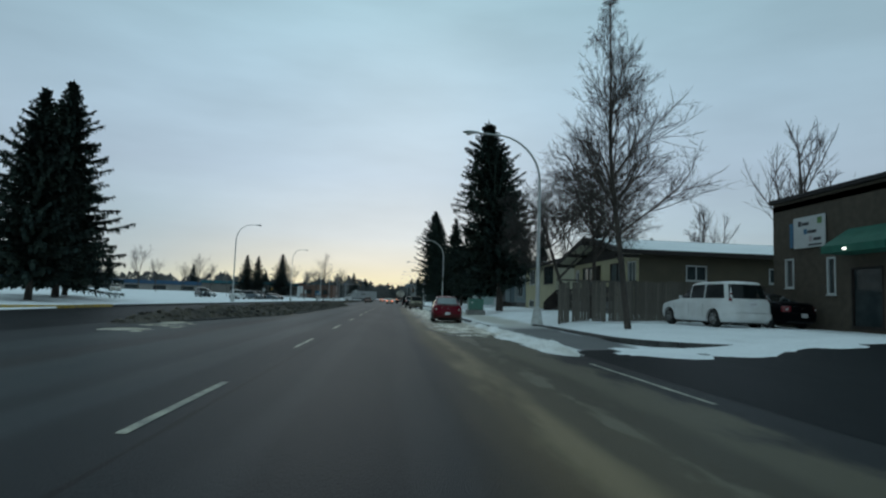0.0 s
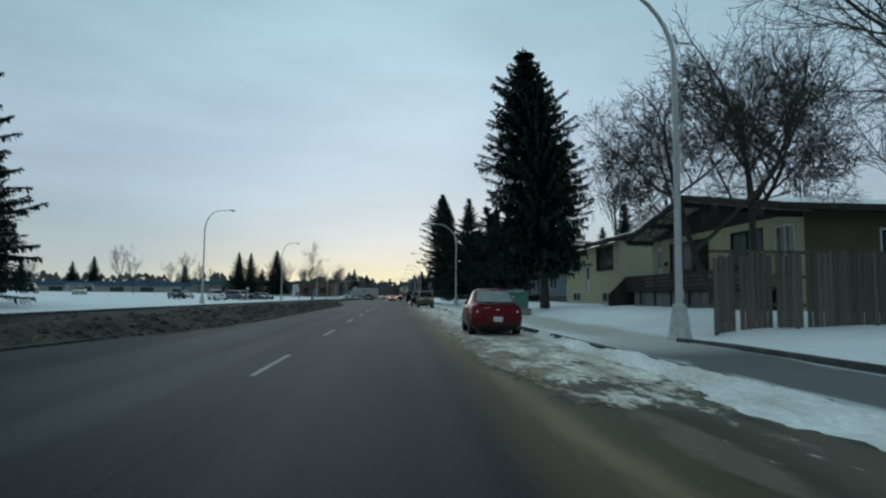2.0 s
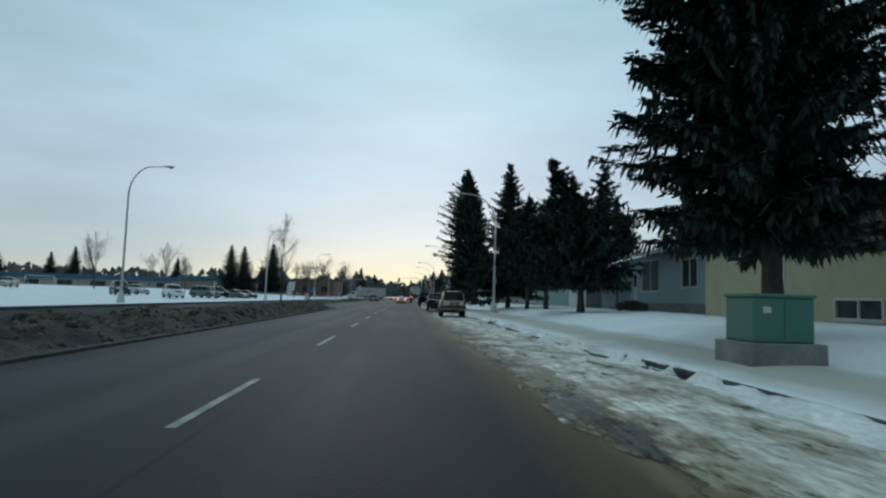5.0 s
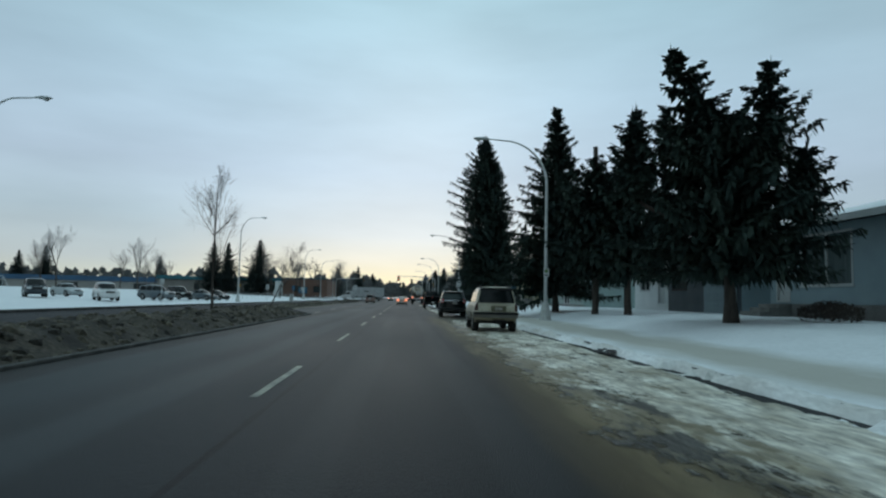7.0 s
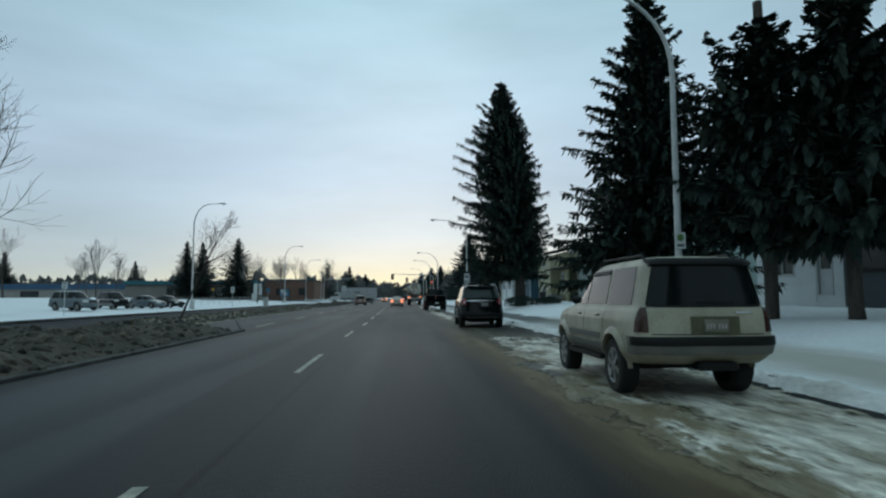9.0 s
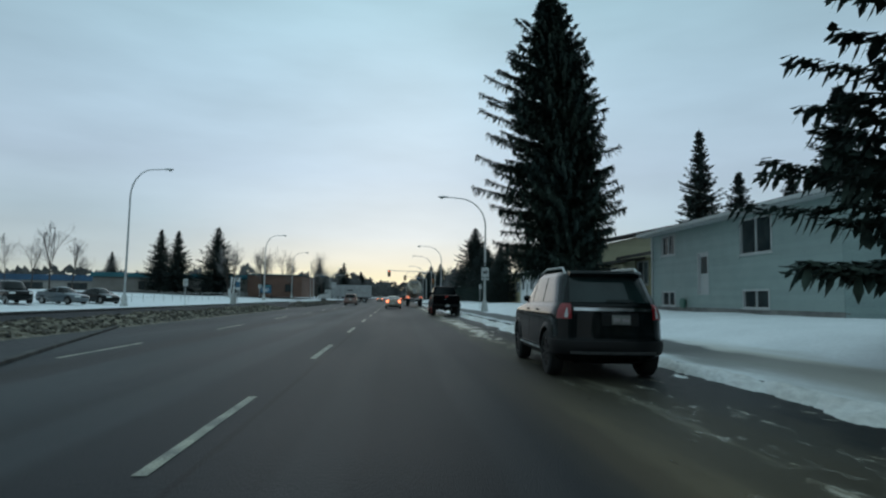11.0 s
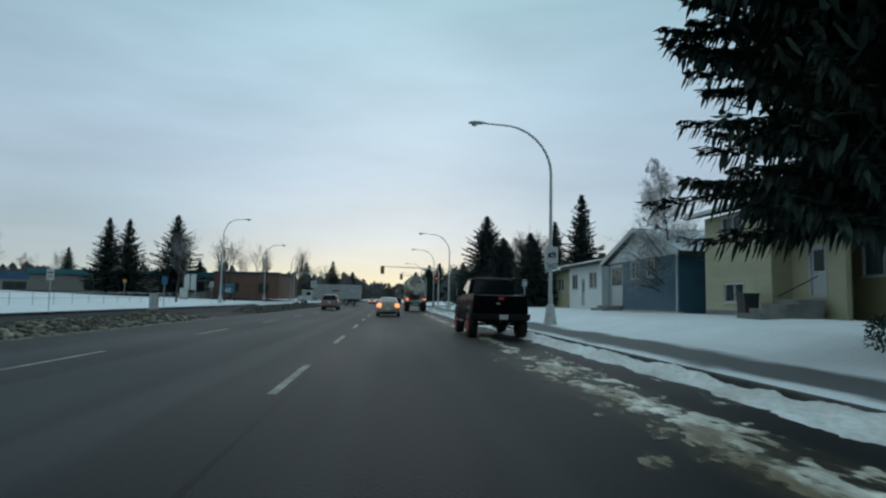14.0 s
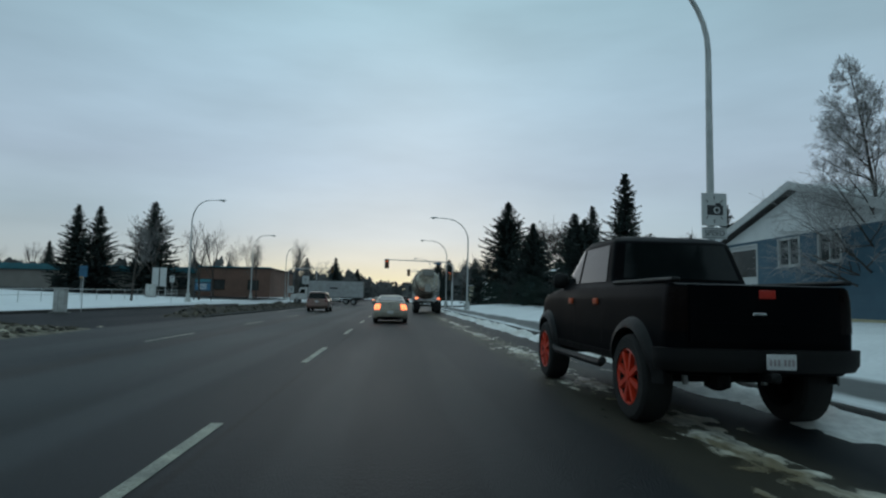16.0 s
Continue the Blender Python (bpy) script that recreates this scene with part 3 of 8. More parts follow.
# ---- ground: one snow sheet to the horizon ----
def make_ground():
    xs = [-2500, -1200, -600, -300, -200, -150, -110, -85] + [-70 + 2.5 * i for i in range(14)] + [-35 + i for i in range(14)] + [-20.45, -20.4, -12, -6.5, 0, 4, 5.30, 5.40] + [5.6 + 0.35 * i for i in range(36)] + [18.5 + 1.5 * i for i in range(16)] + [45, 60, 90, 150, 300, 600, 1200, 2500]
    ys = [-300, -120, -60, -30, -15, -6] + [0.8 * i for i in range(0, 220)] + [177 + 2.5 * i for i in range(50)] + [310, 340, 380, 450, 600, 900, 1400, 2200, 4000]
    s = Shape()
    for y in ys:
        for x in xs:
            z = ground_z(x, y)
            if x > 6.0 or x < -21:
                z += 0.05 * nz(x, y, 1.0, 0.35) + 0.025 * nz(x, y, 5.0, 1.3)
            if (x < -20.4 and (y < 32.5 or 213 < y < 243)) or (x > 5.38 and (y < 16.5 or 213 < y < 243)):
                z = ground_z(x, y) - 0.06
            if -20.45 < x < 5.38:
                z = -0.12
            s.v.append((x, y, z))
    n = len(xs)
    for j in range(len(ys) - 1):
        for i in range(n - 1):
            s.f.append((j * n + i, j * n + i + 1, (j + 1) * n + i + 1, (j + 1) * n + i))
    ob = new("ground", s.raw("ground", LAWN_SNOW, True))
    tagged(ob, "snow-covered ground and lawns, lightly trodden", "ground", kind="structure")


make_ground()


def strip(name, mat, x0, x1, y0, y1, lift, label, category, nx=2, step=4.0, over=True):
    """A sheet laid over the ground."""
    s = Shape()
    ny = max(1, int((y1 - y0) / step))
    for j in range(ny + 1):
        for i in range(nx + 1):
            x, y = x0 + (x1 - x0) * i / nx, y0 + (y1 - y0) * j / ny
            z = lift + (ground_z(x, y) if over else 0)
            s.v.append((x, y, 0.003 if over and x == KERB_X else z))
    for j in range(ny):
        for i in range(nx):
            a = j * (nx + 1) + i
            s.f.append((a, a + 1, a + nx + 2, a + nx + 1))
    ob = new(name, s.raw(name, mat))
    tagged(ob, label, category, kind="structure")
    return ob


# main carriageway, with the turning bay beyond the end of the bank
strip("road", ROAD, -10.6, KERB_X + 1.2, -60, 900, 0.0, "dark worn asphalt road with spilled sand near the kerb", "road", nx=16, step=8, over=False)
strip("road_opposite", LOT, -20.4, -10.6, -60, 900, -0.004, "dark asphalt of the opposite carriageway", "road", nx=6, step=8, over=False)
strip("road_side_west", LOT, -160, -20.4, -12, 33, 0.02, "dark asphalt side street with slush", "road", nx=20, step=4)
strip("road_cross_east", LOT, KERB_X, 160, 212, 244, 0.03, "dark asphalt cross street at the traffic signals", "road", nx=14, step=3)
strip("road_cross_west", LOT, -160, -20.4, 212, 244, 0.05, "dark asphalt cross street at the traffic signals", "road", nx=14, step=3)
strip("road_yard", LOT, KERB_X, 70, -60, 17.0, 0.03, "wet dark asphalt yard before the brick shop", "road", nx=40, step=3)


def kerb(name, points, w, h, mat, label):
    """Kerb stones along a line, as one worn bar cut at the joints."""
    s = Shape()
    for a, b in zip(points, points[1:]):
        a, b = Vector(a), Vector(b)
        n = max(1, round((b - a).length / 3.0))
        d = (b - a) / n
        t = d.normalized()
        o = Vector((-t.y, t.x, 0)) * w / 2
        for i in range(n):
            p, q = a + d * i + t * 0.006, a + d * (i + 1) - t * 0.006
            r = Vector((0, 0, 1))
            prof = [(-1.0, -0.15), (-1.0, h * 0.75), (-0.8, h), (0.8, h), (1.0, h * 0.8), (1.0, -0.15)]
            s.add([e + o * u + r * (z + e.z * 0) for e in (p, q) for u, z in prof], [(0, 1, 2, 3, 4, 5)[::-1], (6, 7, 8, 9, 10, 11)] + [(k, (k + 1) % 6, 6 + (k + 1) % 6, 6 + k) for k in range(6)])
    ob = new(name, s.mesh(name, mat))
    tagged(ob, label, "kerb", kind="structure")


arc = lambda cx, cy, r, a0, a1, n=8: [(cx + r * math.cos(radians(a0 + (a1 - a0) * i / n)), cy + r * math.sin(radians(a0 + (a1 - a0) * i / n)), 0) for i in range(n + 1)]
kerb("kerb_east", [(KERB_X, 22, 0), (KERB_X, 205, 0)] + arc(KERB_X + 6, 205, 6, 180, 90), 0.16, 0.12, KERB, "worn dark wet concrete kerb")
kerb("kerb_lawn", [(30, 17.6, 0)] + arc(10.95, 20.6, 3.0, 270, 180) + [(7.95, 28.6, 0), (7.62, 30.4, 0)], 0.16, 0.26, KERB, "dark wet kerb at the edge of the snowy lawn")
kerb("kerb_west", [(-20.4, 47, 0), (-20.4, 206, 0)], 0.16, 0.16, KERB, "dark concrete kerb at the snowy field")
kerb("kerb_yellow", [(-70, 34.8, 0), (-26.6, 34.8, 0)] + arc(-26.6, 41, 6.2, -90, 0) + [(-20.4, 46.9, 0)], 0.24, 0.2, YELLOW_KERB, "yellow-painted kerb round the street corner")
kerb("kerb_median", [(-8.6, 27, 0), (-6.3, 44, 0), (-6.3, 97, 0), (-10.5, 112, 0), (-10.5, 140, 0)], 0.16, 0.07, KERB, "dirty median kerb half under the snow bank")
kerb("kerb_median_far", [(-10.5, 160, 0), (-10.5, 206, 0)], 0.16, 0.12, KERB, "dirty median kerb half under the snow bank")


# painted lane lines, each dash a piece of its own
def dash(x, y0, length, w=0.11):
    s = Shape()
    n = 6
    vs = []
    for i in range(n + 1):
        y = y0 + length * i / n
        e = 0.012 * nz(x * 3, y * 7)
        vs += [(x - w / 2 + e, y, 0.006), (x + w / 2 + e * 0.5, y, 0.006)]
    s.add(vs, [(2 * i, 2 * i + 1, 2 * i + 3, 2 * i + 2) for i in range(n)])
    ob = new("lane_dash", s.raw("lane_dash", LINE))
    return tagged(ob, "worn white painted lane dash on asphalt", "road marking", group="dashes of the lane line", kind="structure")


for k in range(-4, 10):
    dash(-1.93, 5.70 + 9.68 * k, 3.4)
for k in range(0, 12):
    dash(-1.82, 100.95 + 9.27 * k, 3.6, 0.13)
for k in range(0, 14):
    dash(-1.82, 250 + 9.6 * k, 3.4)
for k in range(-1, 10):
    dash(-6.62, 111.1 + 10.5 * k, 3.9)
for k in range(0, 12):
    dash(-6.42, 250 + 9.6 * k, 3.4)
for y0, y1 in ((8.0, 13.2),):
    dash(4.87, y0, y1 - y0, 0.09)
dash(-9.7, 176, 30, 0.12)
for xx in range(6):
    s = Shape()
    s.box((-8.6 + 2.7 * xx, 208.6, 0.004), (2.2, 0.45, 0.008))
    solo("stop_line", s, LINE, "worn white stop line across the lanes", "road marking", kind="structure", group="stop line pieces")


# ---- ploughed snow: real heaps with their own ragged outline ----
def heap(name, mat, x0, x1, y0, y1, step, height, label, category, cut=0.0, kind="stuff", base=None):
    """A rough ridge between x0 and x1; height(x, y) gives its thickness, and only what is thicker than cut is kept."""
    s = Shape()
    nx, ny = int((x1 - x0) / step), int((y1 - y0) / step)
    hs = {}
    for j in range(ny + 1):
        for i in range(nx + 1):
            hs[i, j] = height(x0 + i * step, y0 + j * step)
    idx = {}

    def vert(i, j):
        if (i, j) not in idx:
            x, y = x0 + i * step, y0 + j * step
            idx[i, j] = len(s.v)
            jx, jy = step * 0.32 * nz(x * 5, y * 5, 3.0), step * 0.32 * nz(x * 5, y * 5, 9.0)
            s.v.append((x + jx, y + jy, (base(x, y) if base else 0.0) + max(hs[i, j], -0.01)))
        return idx[i, j]

    for j in range(ny):
        for i in range(nx):
            if max(hs[i, j], hs[i + 1, j], hs[i, j + 1], hs[i + 1, j + 1]) > cut:
                s.f.append((vert(i, j), vert(i + 1, j), vert(i + 1, j + 1), vert(i, j + 1)))
    ob = new(name, s.raw(name, mat, True))
    return tagged(ob, label, category, kind=kind)


def bank_height(x0, x1, y0, y1, top, taper=0.0, lumps=1.0):
    def h(x, y):
        e = x1 - taper * (1 - ramp(y, y0, y0 + 19))
        u = ramp(x, x0, x0 + 1.3) * (1 - ramp(x, e - 1.3, e))
        v = ramp(y, y0, y0 + 4) * (1 - ramp(y, y1 - 5, y1))
        rough = 0.66 + 0.40 * nz(x, y, 0.0, 0.45) + lumps * (0.26 * nz(x, y, 2.0, 1.3) + 0.20 * abs(nz(x, y, 4.0, 2.9)) + 0.12 * nz(x, y, 5.0, 5.2))
        return top * u * v * rough - 0.02
    return h


def chunks(name, mat, x0, x1, y0, y1, n, small, big, height, seed, label):
    """Broken lumps of ploughed snow and soil lying on a bank."""
    rnd = random.Random(seed)
    s = Shape()
    for k in range(n):
        x, y = rnd.uniform(x0, x1), rnd.uniform(y0, y1)
        h = height(x, y)
        if h < 0.03:
            continue
        r = rnd.uniform(small, big) * rnd.uniform(0.5, 1.0)
        vs = []
        for lat, rings in ((-0.5, 5), (0.35, 5)):
            for i in range(rings):
                a = 6.283 * (i + (0.5 if lat > 0 else 0)) / rings
                q = r * rnd.uniform(0.7, 1.25) * (1.0 if lat < 0 else 0.72)
                vs.append((x + q * math.cos(a), y + q * 1.25 * math.sin(a), h + r * lat * rnd.uniform(0.7, 1.1)))
        vs.append((x, y, h + r * rnd.uniform(0.45, 0.7)))
        fs = [(i, (i + 1) % 5, 5 + i) for i in range(5)] + [((i + 1) % 5, 5 + (i + 1) % 5, 5 + i) for i in range(5)] + [(5 + i, 5 + (i + 1) % 5, 10) for i in range(5)]
        s.add(vs, fs)
    ob = new(name, s.raw(name, mat))
    tagged(ob, label, "snow chunks", kind="stuff")


bank_a = bank_height(-10.9, -6.1, 23, 98.5, 0.62, 3.0)
bank_b = bank_height(-13.4, -10.0, 97, 149, 0.46, lumps=0.6)
bank_c = bank_height(-13.2, -10.4, 159, 206, 0.62)
heap("snow_bank", BANK, -11.2, -6.0, 22, 99, 0.15, bank_a, "dark dirty ploughed snow and soil heaped on the median", "snow bank")
heap("snow_bank", BANK_WHITE, -13.6, -9.9, 96, 150, 0.16, bank_b, "lumpy dirty grey ploughed snow along the turning bay", "snow bank")
heap("snow_bank", BANK, -13.4, -10.2, 158, 207, 0.2, bank_c, "dark dirty ploughed snow on the median by the crossing", "snow bank")
chunks("snow_chunks", BANK_CHUNK, -10.6, -6.3, 24, 98, 4200, 0.05, 0.19, bank_a, 5, "dirty lumps of snow and soil lying on the median bank")
chunks("snow_chunks", BANK_CHUNK, -13.2, -10.1, 97, 149, 4200, 0.05, 0.15, bank_b, 6, "dirty grey lumps of snow along the turning bay")
chunks("snow_chunks", BANK_CHUNK, -13.0, -10.5, 159, 206, 900, 0.08, 0.28, bank_c, 7, "dirty lumps of snow by the crossing")
heap("median_snow", material("bank_crust", (0.40, 0.37, 0.285), 0.8, second=(0.085, 0.07, 0.048), scale=2.4, amount=0.9, fine=14, fine_amount=0.3, bump=0.6, bump_scale=14, world_space=True), -13.4, -9.2, 80, 150, 0.16, lambda x, y: 0.05 + max(0.0, bank_a(x, y) if y < 97 else bank_b(x, y)) + 0.16 * nz(x * 1.4, y * 0.8, 3, 1.1) + 0.07 * nz(x, y, 6, 3.0) - 0.10 - 0.8 * abs(x + 10.9 - 0.6 * nz(0, y, 2, 0.2)) * 0.16, "white crust of snow left on the bank", "snow", cut=0.02)


def tip_snow(x, y):
    """Crushed dirty snow spread before the end of the median."""
    u = 1 - abs(x + 8.0 + 0.10 * (y - 22)) / 1.9
    v = ramp(y, 17.5, 20.5) * (1 - ramp(y, 25, 28))
    return 0.05 * u * v + 0.05 * nz(x, y * 0.5, 31, 1.1) + 0.03 * nz(x, y * 0.5, 33, 3.1) - 0.045


heap("median_tip_snow", material("crushed_snow", (0.50, 0.47, 0.38), 0.8, second=(0.20, 0.175, 0.12), scale=1.2, amount=0.9, fine=10, fine_amount=0.3, bump=0.5, bump_scale=12, world_space=True), -11, -5.4, 16.5, 29, 0.11, tip_snow, "crushed yellowish snow before the end of the median", "snow", cut=0.0)


def gutter(x, y):
    """Where the gutter lies bare beside the kerb: 1 in the gap, 0 outside."""
    c = 5.40 - 0.22 * (1 - ramp(y, 40, 46)) - 0.42 * ramp(y, 44, 56) * (1 - ramp(y, 98, 108)) + 0.10 * nz(0, y, 21, 0.35) + 0.05 * nz(0, y, 22, 1.7)
    w = 0.10 + 0.07 * nz(0, y, 23, 0.5) + 0.06 * nz(0, y, 24, 2.0)
    keep = ramp(nz(7, y, 4, 0.3) + 0.5 * nz(9, y, 5, 1.7), -0.35, -0.1) * ramp(y, 30.5, 32)
    return keep * (1 - ramp(abs(x - c + 0.05 * nz(x, y, 25, 5.0)), w, w + 0.08))


def edge_height(x, y):
    """Packed snow and ice left along the kerb."""
    c = 5.12 + 0.22 * nz(0, y, 0, 0.15) * (1 - 0.6 * ramp(y, 98, 104)) + 0.2 * ramp(y, 44, 56) * (1 - ramp(y, 98, 108)) - 0.32 * ramp(y, 98, 106)
    w = 0.62 + 0.40 * nz(3, y, 1, 0.12) + 0.22 * nz(5, y, 2, 0.6)
    w *= 1 - 0.36 * ramp(y, 96, 104)
    u = 1 - abs(x - c) / max(0.15, w)
    rough = 0.10 * nz(x, y * 0.35, 7, 1.7) + 0.06 * nz(x, y * 0.4, 8, 4.5) + 0.03 * nz(x, y * 0.6, 9, 10)
    v = ramp(y, 13.5, 16) * (1 - ramp(y, 198, 206))
    return 0.19 * max(-0.6, u) * v + rough * 0.9 - 0.02 - 0.3 * (1 - v) - 0.4 * gutter(x, y)


heap("kerb_snow", material("kerb_snow", (0.84, 0.86, 0.86), 0.6, second=(0.50, 0.48, 0.43), scale=1.1, amount=0.75, fine=14, fine_amount=0.15, bump=0.4, bump_scale=18, world_space=True, stretch=(1, 0.4, 1)), 3.9, 6.15, 13, 206, 0.09, edge_height, "packed icy snow lying along the kerb", "snow", cut=0.0)


def ice_height(x, y):
    """Thin trampled ice in the parking lane, its edge wandering along the road."""
    edge = 1.98 + 0.25 * ramp(y, 80, 95) + 0.34 * nz(1, y, 11, 0.11) + 0.25 * nz(2, y, 12, 0.45) + 0.14 * nz(x * 0.5, y, 13, 1.5) + 0.06 * nz(x, y, 14, 4.5)
    rough = 0.016 * nz(x, y * 0.35, 15, 2.2) + 0.010 * nz(x, y * 0.4, 16, 6.0)
    near = ramp(y, 19.5, 27) * (1 - ramp(y, 86, 96))
    far = ramp(y, 102, 109) * (1 - ramp(y, 150, 190)) + 0.42 * ramp(y, 104, 112) * (1 - 0.85 * ramp(y, 122, 128))
    a = min(1.0, (x - edge) / 0.35)
    c = 3.0 + 0.22 * nz(4, y, 17, 0.2)
    b = 1 - abs(x - c) / max(0.1, 0.46 + 0.22 * ramp(y, 104, 112) + 0.34 * nz(6, y, 18, 0.35))
    frag = 0.020 * nz(x * 1.3, y * 0.45, 19, 1.6) + 0.016 * nz(x * 1.3, y * 0.5, 20, 4.5) + 0.014 * nz(x, y * 0.7, 27, 7.5)
    return max(0.026 * (a + near - 1) + rough + frag * (1.3 - max(0.0, a)), 0.026 * (b + far - 1.45) + rough * 0.9 + frag * 1.25) - 0.004 - 0.2 * gutter(x, y)


heap("parking_lane_ice", feathered(streaked(streaked(material("lane_ice", (0.82, 0.79, 0.70), 0.5, second=(0.30, 0.26, 0.185), scale=1.9, amount=1.0, fine=9, fine_amount=0.4, bump=0.6, bump_scale=14, world_space=True, stretch=(1, 0.35, 1)), (0.17, 0.135, 0.075), 1.7, 0.51, 0.63, (1, 0.42, 1), 0.22), (0.022, 0.021, 0.019), 1.0, 0.55, 0.62, (1, 0.32, 1), 0.06), 0.002, 0.018, 10.0), 1.4, 5.3, 19, 196, 0.075, ice_height, "thin brownish trampled ice in the parking lane", "ice", cut=0.0)


def yard_snow(x, y):
    """The swept tongue of snow at the mouth of the yard."""
    u = 1 - abs(y - 17.0 - 0.22 * (x - 12)) / 2.2
    v = ramp(x, 5.4, 9) * (1 - ramp(x, 18, 24))
    return 0.07 * u * v + 0.05 * nz(x, y, 3, 0.9) * v - 0.02


heap("yard_snow", SNOW, 5.4, 26, 12, 23, 0.25, yard_snow, "thin white snow swept across the yard mouth", "snow", base=lambda x, y: ground_z(x, y) + 0.03)


# ---- trees ----
def spruce_mesh(seed, height, radius, bare=1.6, lean=0.0, density=1.0, ragged=0.25, power=0.95, belly=0.0, fine=1.0, skew=0.0, step=1.0, thick=1.0, fill=1.0, bole=0.0135):
    """Needle crown of a spruce: whorls of boughs that sag and lift at the tip, feathered with short sprays. Returns trunk and crown shapes."""
    rnd = random.Random(seed)
    trunk, crown = Shape(), Shape()
    pts = [(lean * (z / height) ** 2 * height, 0.05 * math.sin(z), z) for z in [height * k / 10 for k in range(11)]]
    trunk.tube(pts, [max(0.02, bole * height * (1 - k / 10.3) ** 0.9) + (0.07 if k == 0 else 0) for k in range(11)], 9)
    cv, cf_ = crown.v, crown.f
    uni = rnd.uniform

    def spray(x, y, z, dx, dy, dz, w):
        """A tapered flat spray from a point along a direction."""
        k = len(cv)
        px, py = -dy, dx
        m = (px * px + py * py) ** 0.5 or 1.0
        px, py = px / m * w, py / m * w
        cv.append((x - px * 0.5, y - py * 0.5, z))
        cv.append((x + px * 0.5, y + py * 0.5, z))
        cv.append((x + dx * 0.55 + px, y + dy * 0.55 + py, z + dz * 0.55 - w * 0.3))
        cv.append((x + dx, y + dy, z + dz))
        cv.append((x + dx * 0.55 - px, y + dy * 0.55 - py, z + dz * 0.55 - w * 0.3))
        cf_.append((k, k + 1, k + 2, k + 3, k + 4))

    z = bare
    strong = True
    while z < height - 0.12:
        f = (z - bare) / (height - bare)
        reach = radius * ((1 - f) ** power if f < 0.72 else 0.28 ** power * (1 - f) / 0.28) * (0.80 + 0.20 * min(1, f * 6)) * (1 - belly + belly * min(1, f / 0.45)) + 0.10
        count = max(5, int((6 + 7 * (1 - f)) * density))
        turn = rnd.random() * 6.28
        for k in range(count):
            az = turn + 6.28 * k / count + uni(-0.3, 0.3)
            ln = reach * uni(1 - ragged * 1.3, 1 + ragged * 0.55) * (1.0 if strong else 0.80) * (1 - skew * math.cos(az))
            ca, sa = math.cos(az), math.sin(az)
            tilt = 0.30 * f - 0.36 * (1 - f) + uni(-0.12, 0.12)
            lift = uni(0.16, 0.32)
            n = max(3, int(ln / (0.21 * fine)))
            zz = z + uni(-0.22, 0.22)
            lx = lean * (zz / height) ** 2 * height
            for i in range(n):
                t = (i + 0.7) / n
                r = ln * t
                h = zz + r * tilt + lift * ln * t * t
                x, y = lx + r * ca, r * sa
                wide = (0.30 + 0.55 * (1 - t) * min(1.0, ln / 2.6)) * uni(0.7, 1.25) * fine ** 0.5
                for side in (-1, 1):
                    a2 = az + side * uni(0.35, 1.0)
                    spray(x, y, h + uni(-0.05, 0.08), math.cos(a2) * wide, math.sin(a2) * wide, uni(-0.30, 0.08) * wide, (0.10 + 0.09 * rnd.random()) * fine * thick)
                a3 = az + uni(-0.9, 0.9)
                q = uni(0.18, 0.62) * min(1, 0.35 + ln / 3.2) * (1.1 - 0.5 * t)
                spray(x, y, h + 0.05, math.cos(a3) * 0.20, math.sin(a3) * 0.20, -q * thick, 0.12 * fine * thick)
                if thick > 1:
                    a3 = az + uni(-1.6, 1.6)
                    spray(x, y, h + 0.10, math.cos(a3) * 0.28, math.sin(a3) * 0.28, -q * 0.6 + 0.1, 0.14 * fine * thick)
            r = ln
            for e in (-0.35, 0.0, 0.35):
                spray(lx + r * 0.88 * ca, r * 0.88 * sa, zz + ln * tilt * 0.88 + lift * ln * 0.77, math.cos(az + e) * 0.32, math.sin(az + e) * 0.32, 0.10, 0.10)
            if ln > 0.8:
                trunk.tube([(lx, 0, zz), (lx + ln * 0.5 * ca, ln * 0.5 * sa, zz + ln * 0.5 * tilt + lift * ln * 0.25), (lx + ln * 0.85 * ca, ln * 0.85 * sa, zz + ln * 0.85 * tilt + lift * ln * 0.72)], [0.018 + 0.008 * ln, 0.015, 0.006], 3, False)
        # the dim inside of the crown
        for k in range(int(18 * (1 - f) * density * fill / fine) + 3):
            az, r = rnd.random() * 6.28, reach * uni(0.05, 0.62 if fill <= 1 else 0.74)
            lx = lean * (z / height) ** 2 * height
            a2 = rnd.random() * 6.28
            r *= 1 - skew * math.cos(az)
            spray(lx + r * math.cos(az), r * math.sin(az), z + uni(-0.3, 0.3), 0.42 * math.cos(a2), 0.42 * math.sin(a2), uni(-0.6, 0.25), 0.24 * fine)
        z += uni(0.26, 0.40) * (0.8 + 0.028 * height * (1 - f)) * step
        strong = not strong
    for k in range(7):
        az = k * 0.9
        spray(lean * height, 0, height - 0.7 + 0.1 * k, 0.12 * math.cos(az), 0.12 * math.sin(az), 0.34, 0.04)
    spray(lean * height, 0, height - 0.3, 0.01, 0.01, 0.75, 0.03)
    return trunk, crown


def spruce(at, seed, height, radius, label, bare=1.6, turn=0, group="", needles=NEEDLE, **kw):
    ob = thing("spruce_tree", at, label, "tree", group, turn=turn)
    tr, cr_ = spruce_mesh(seed, height, radius, bare, **kw)
    part("trunk", tr, BARK, ob, raw=True, smooth=True)
    part("crown", cr_, needles, ob, raw=True)
    return ob


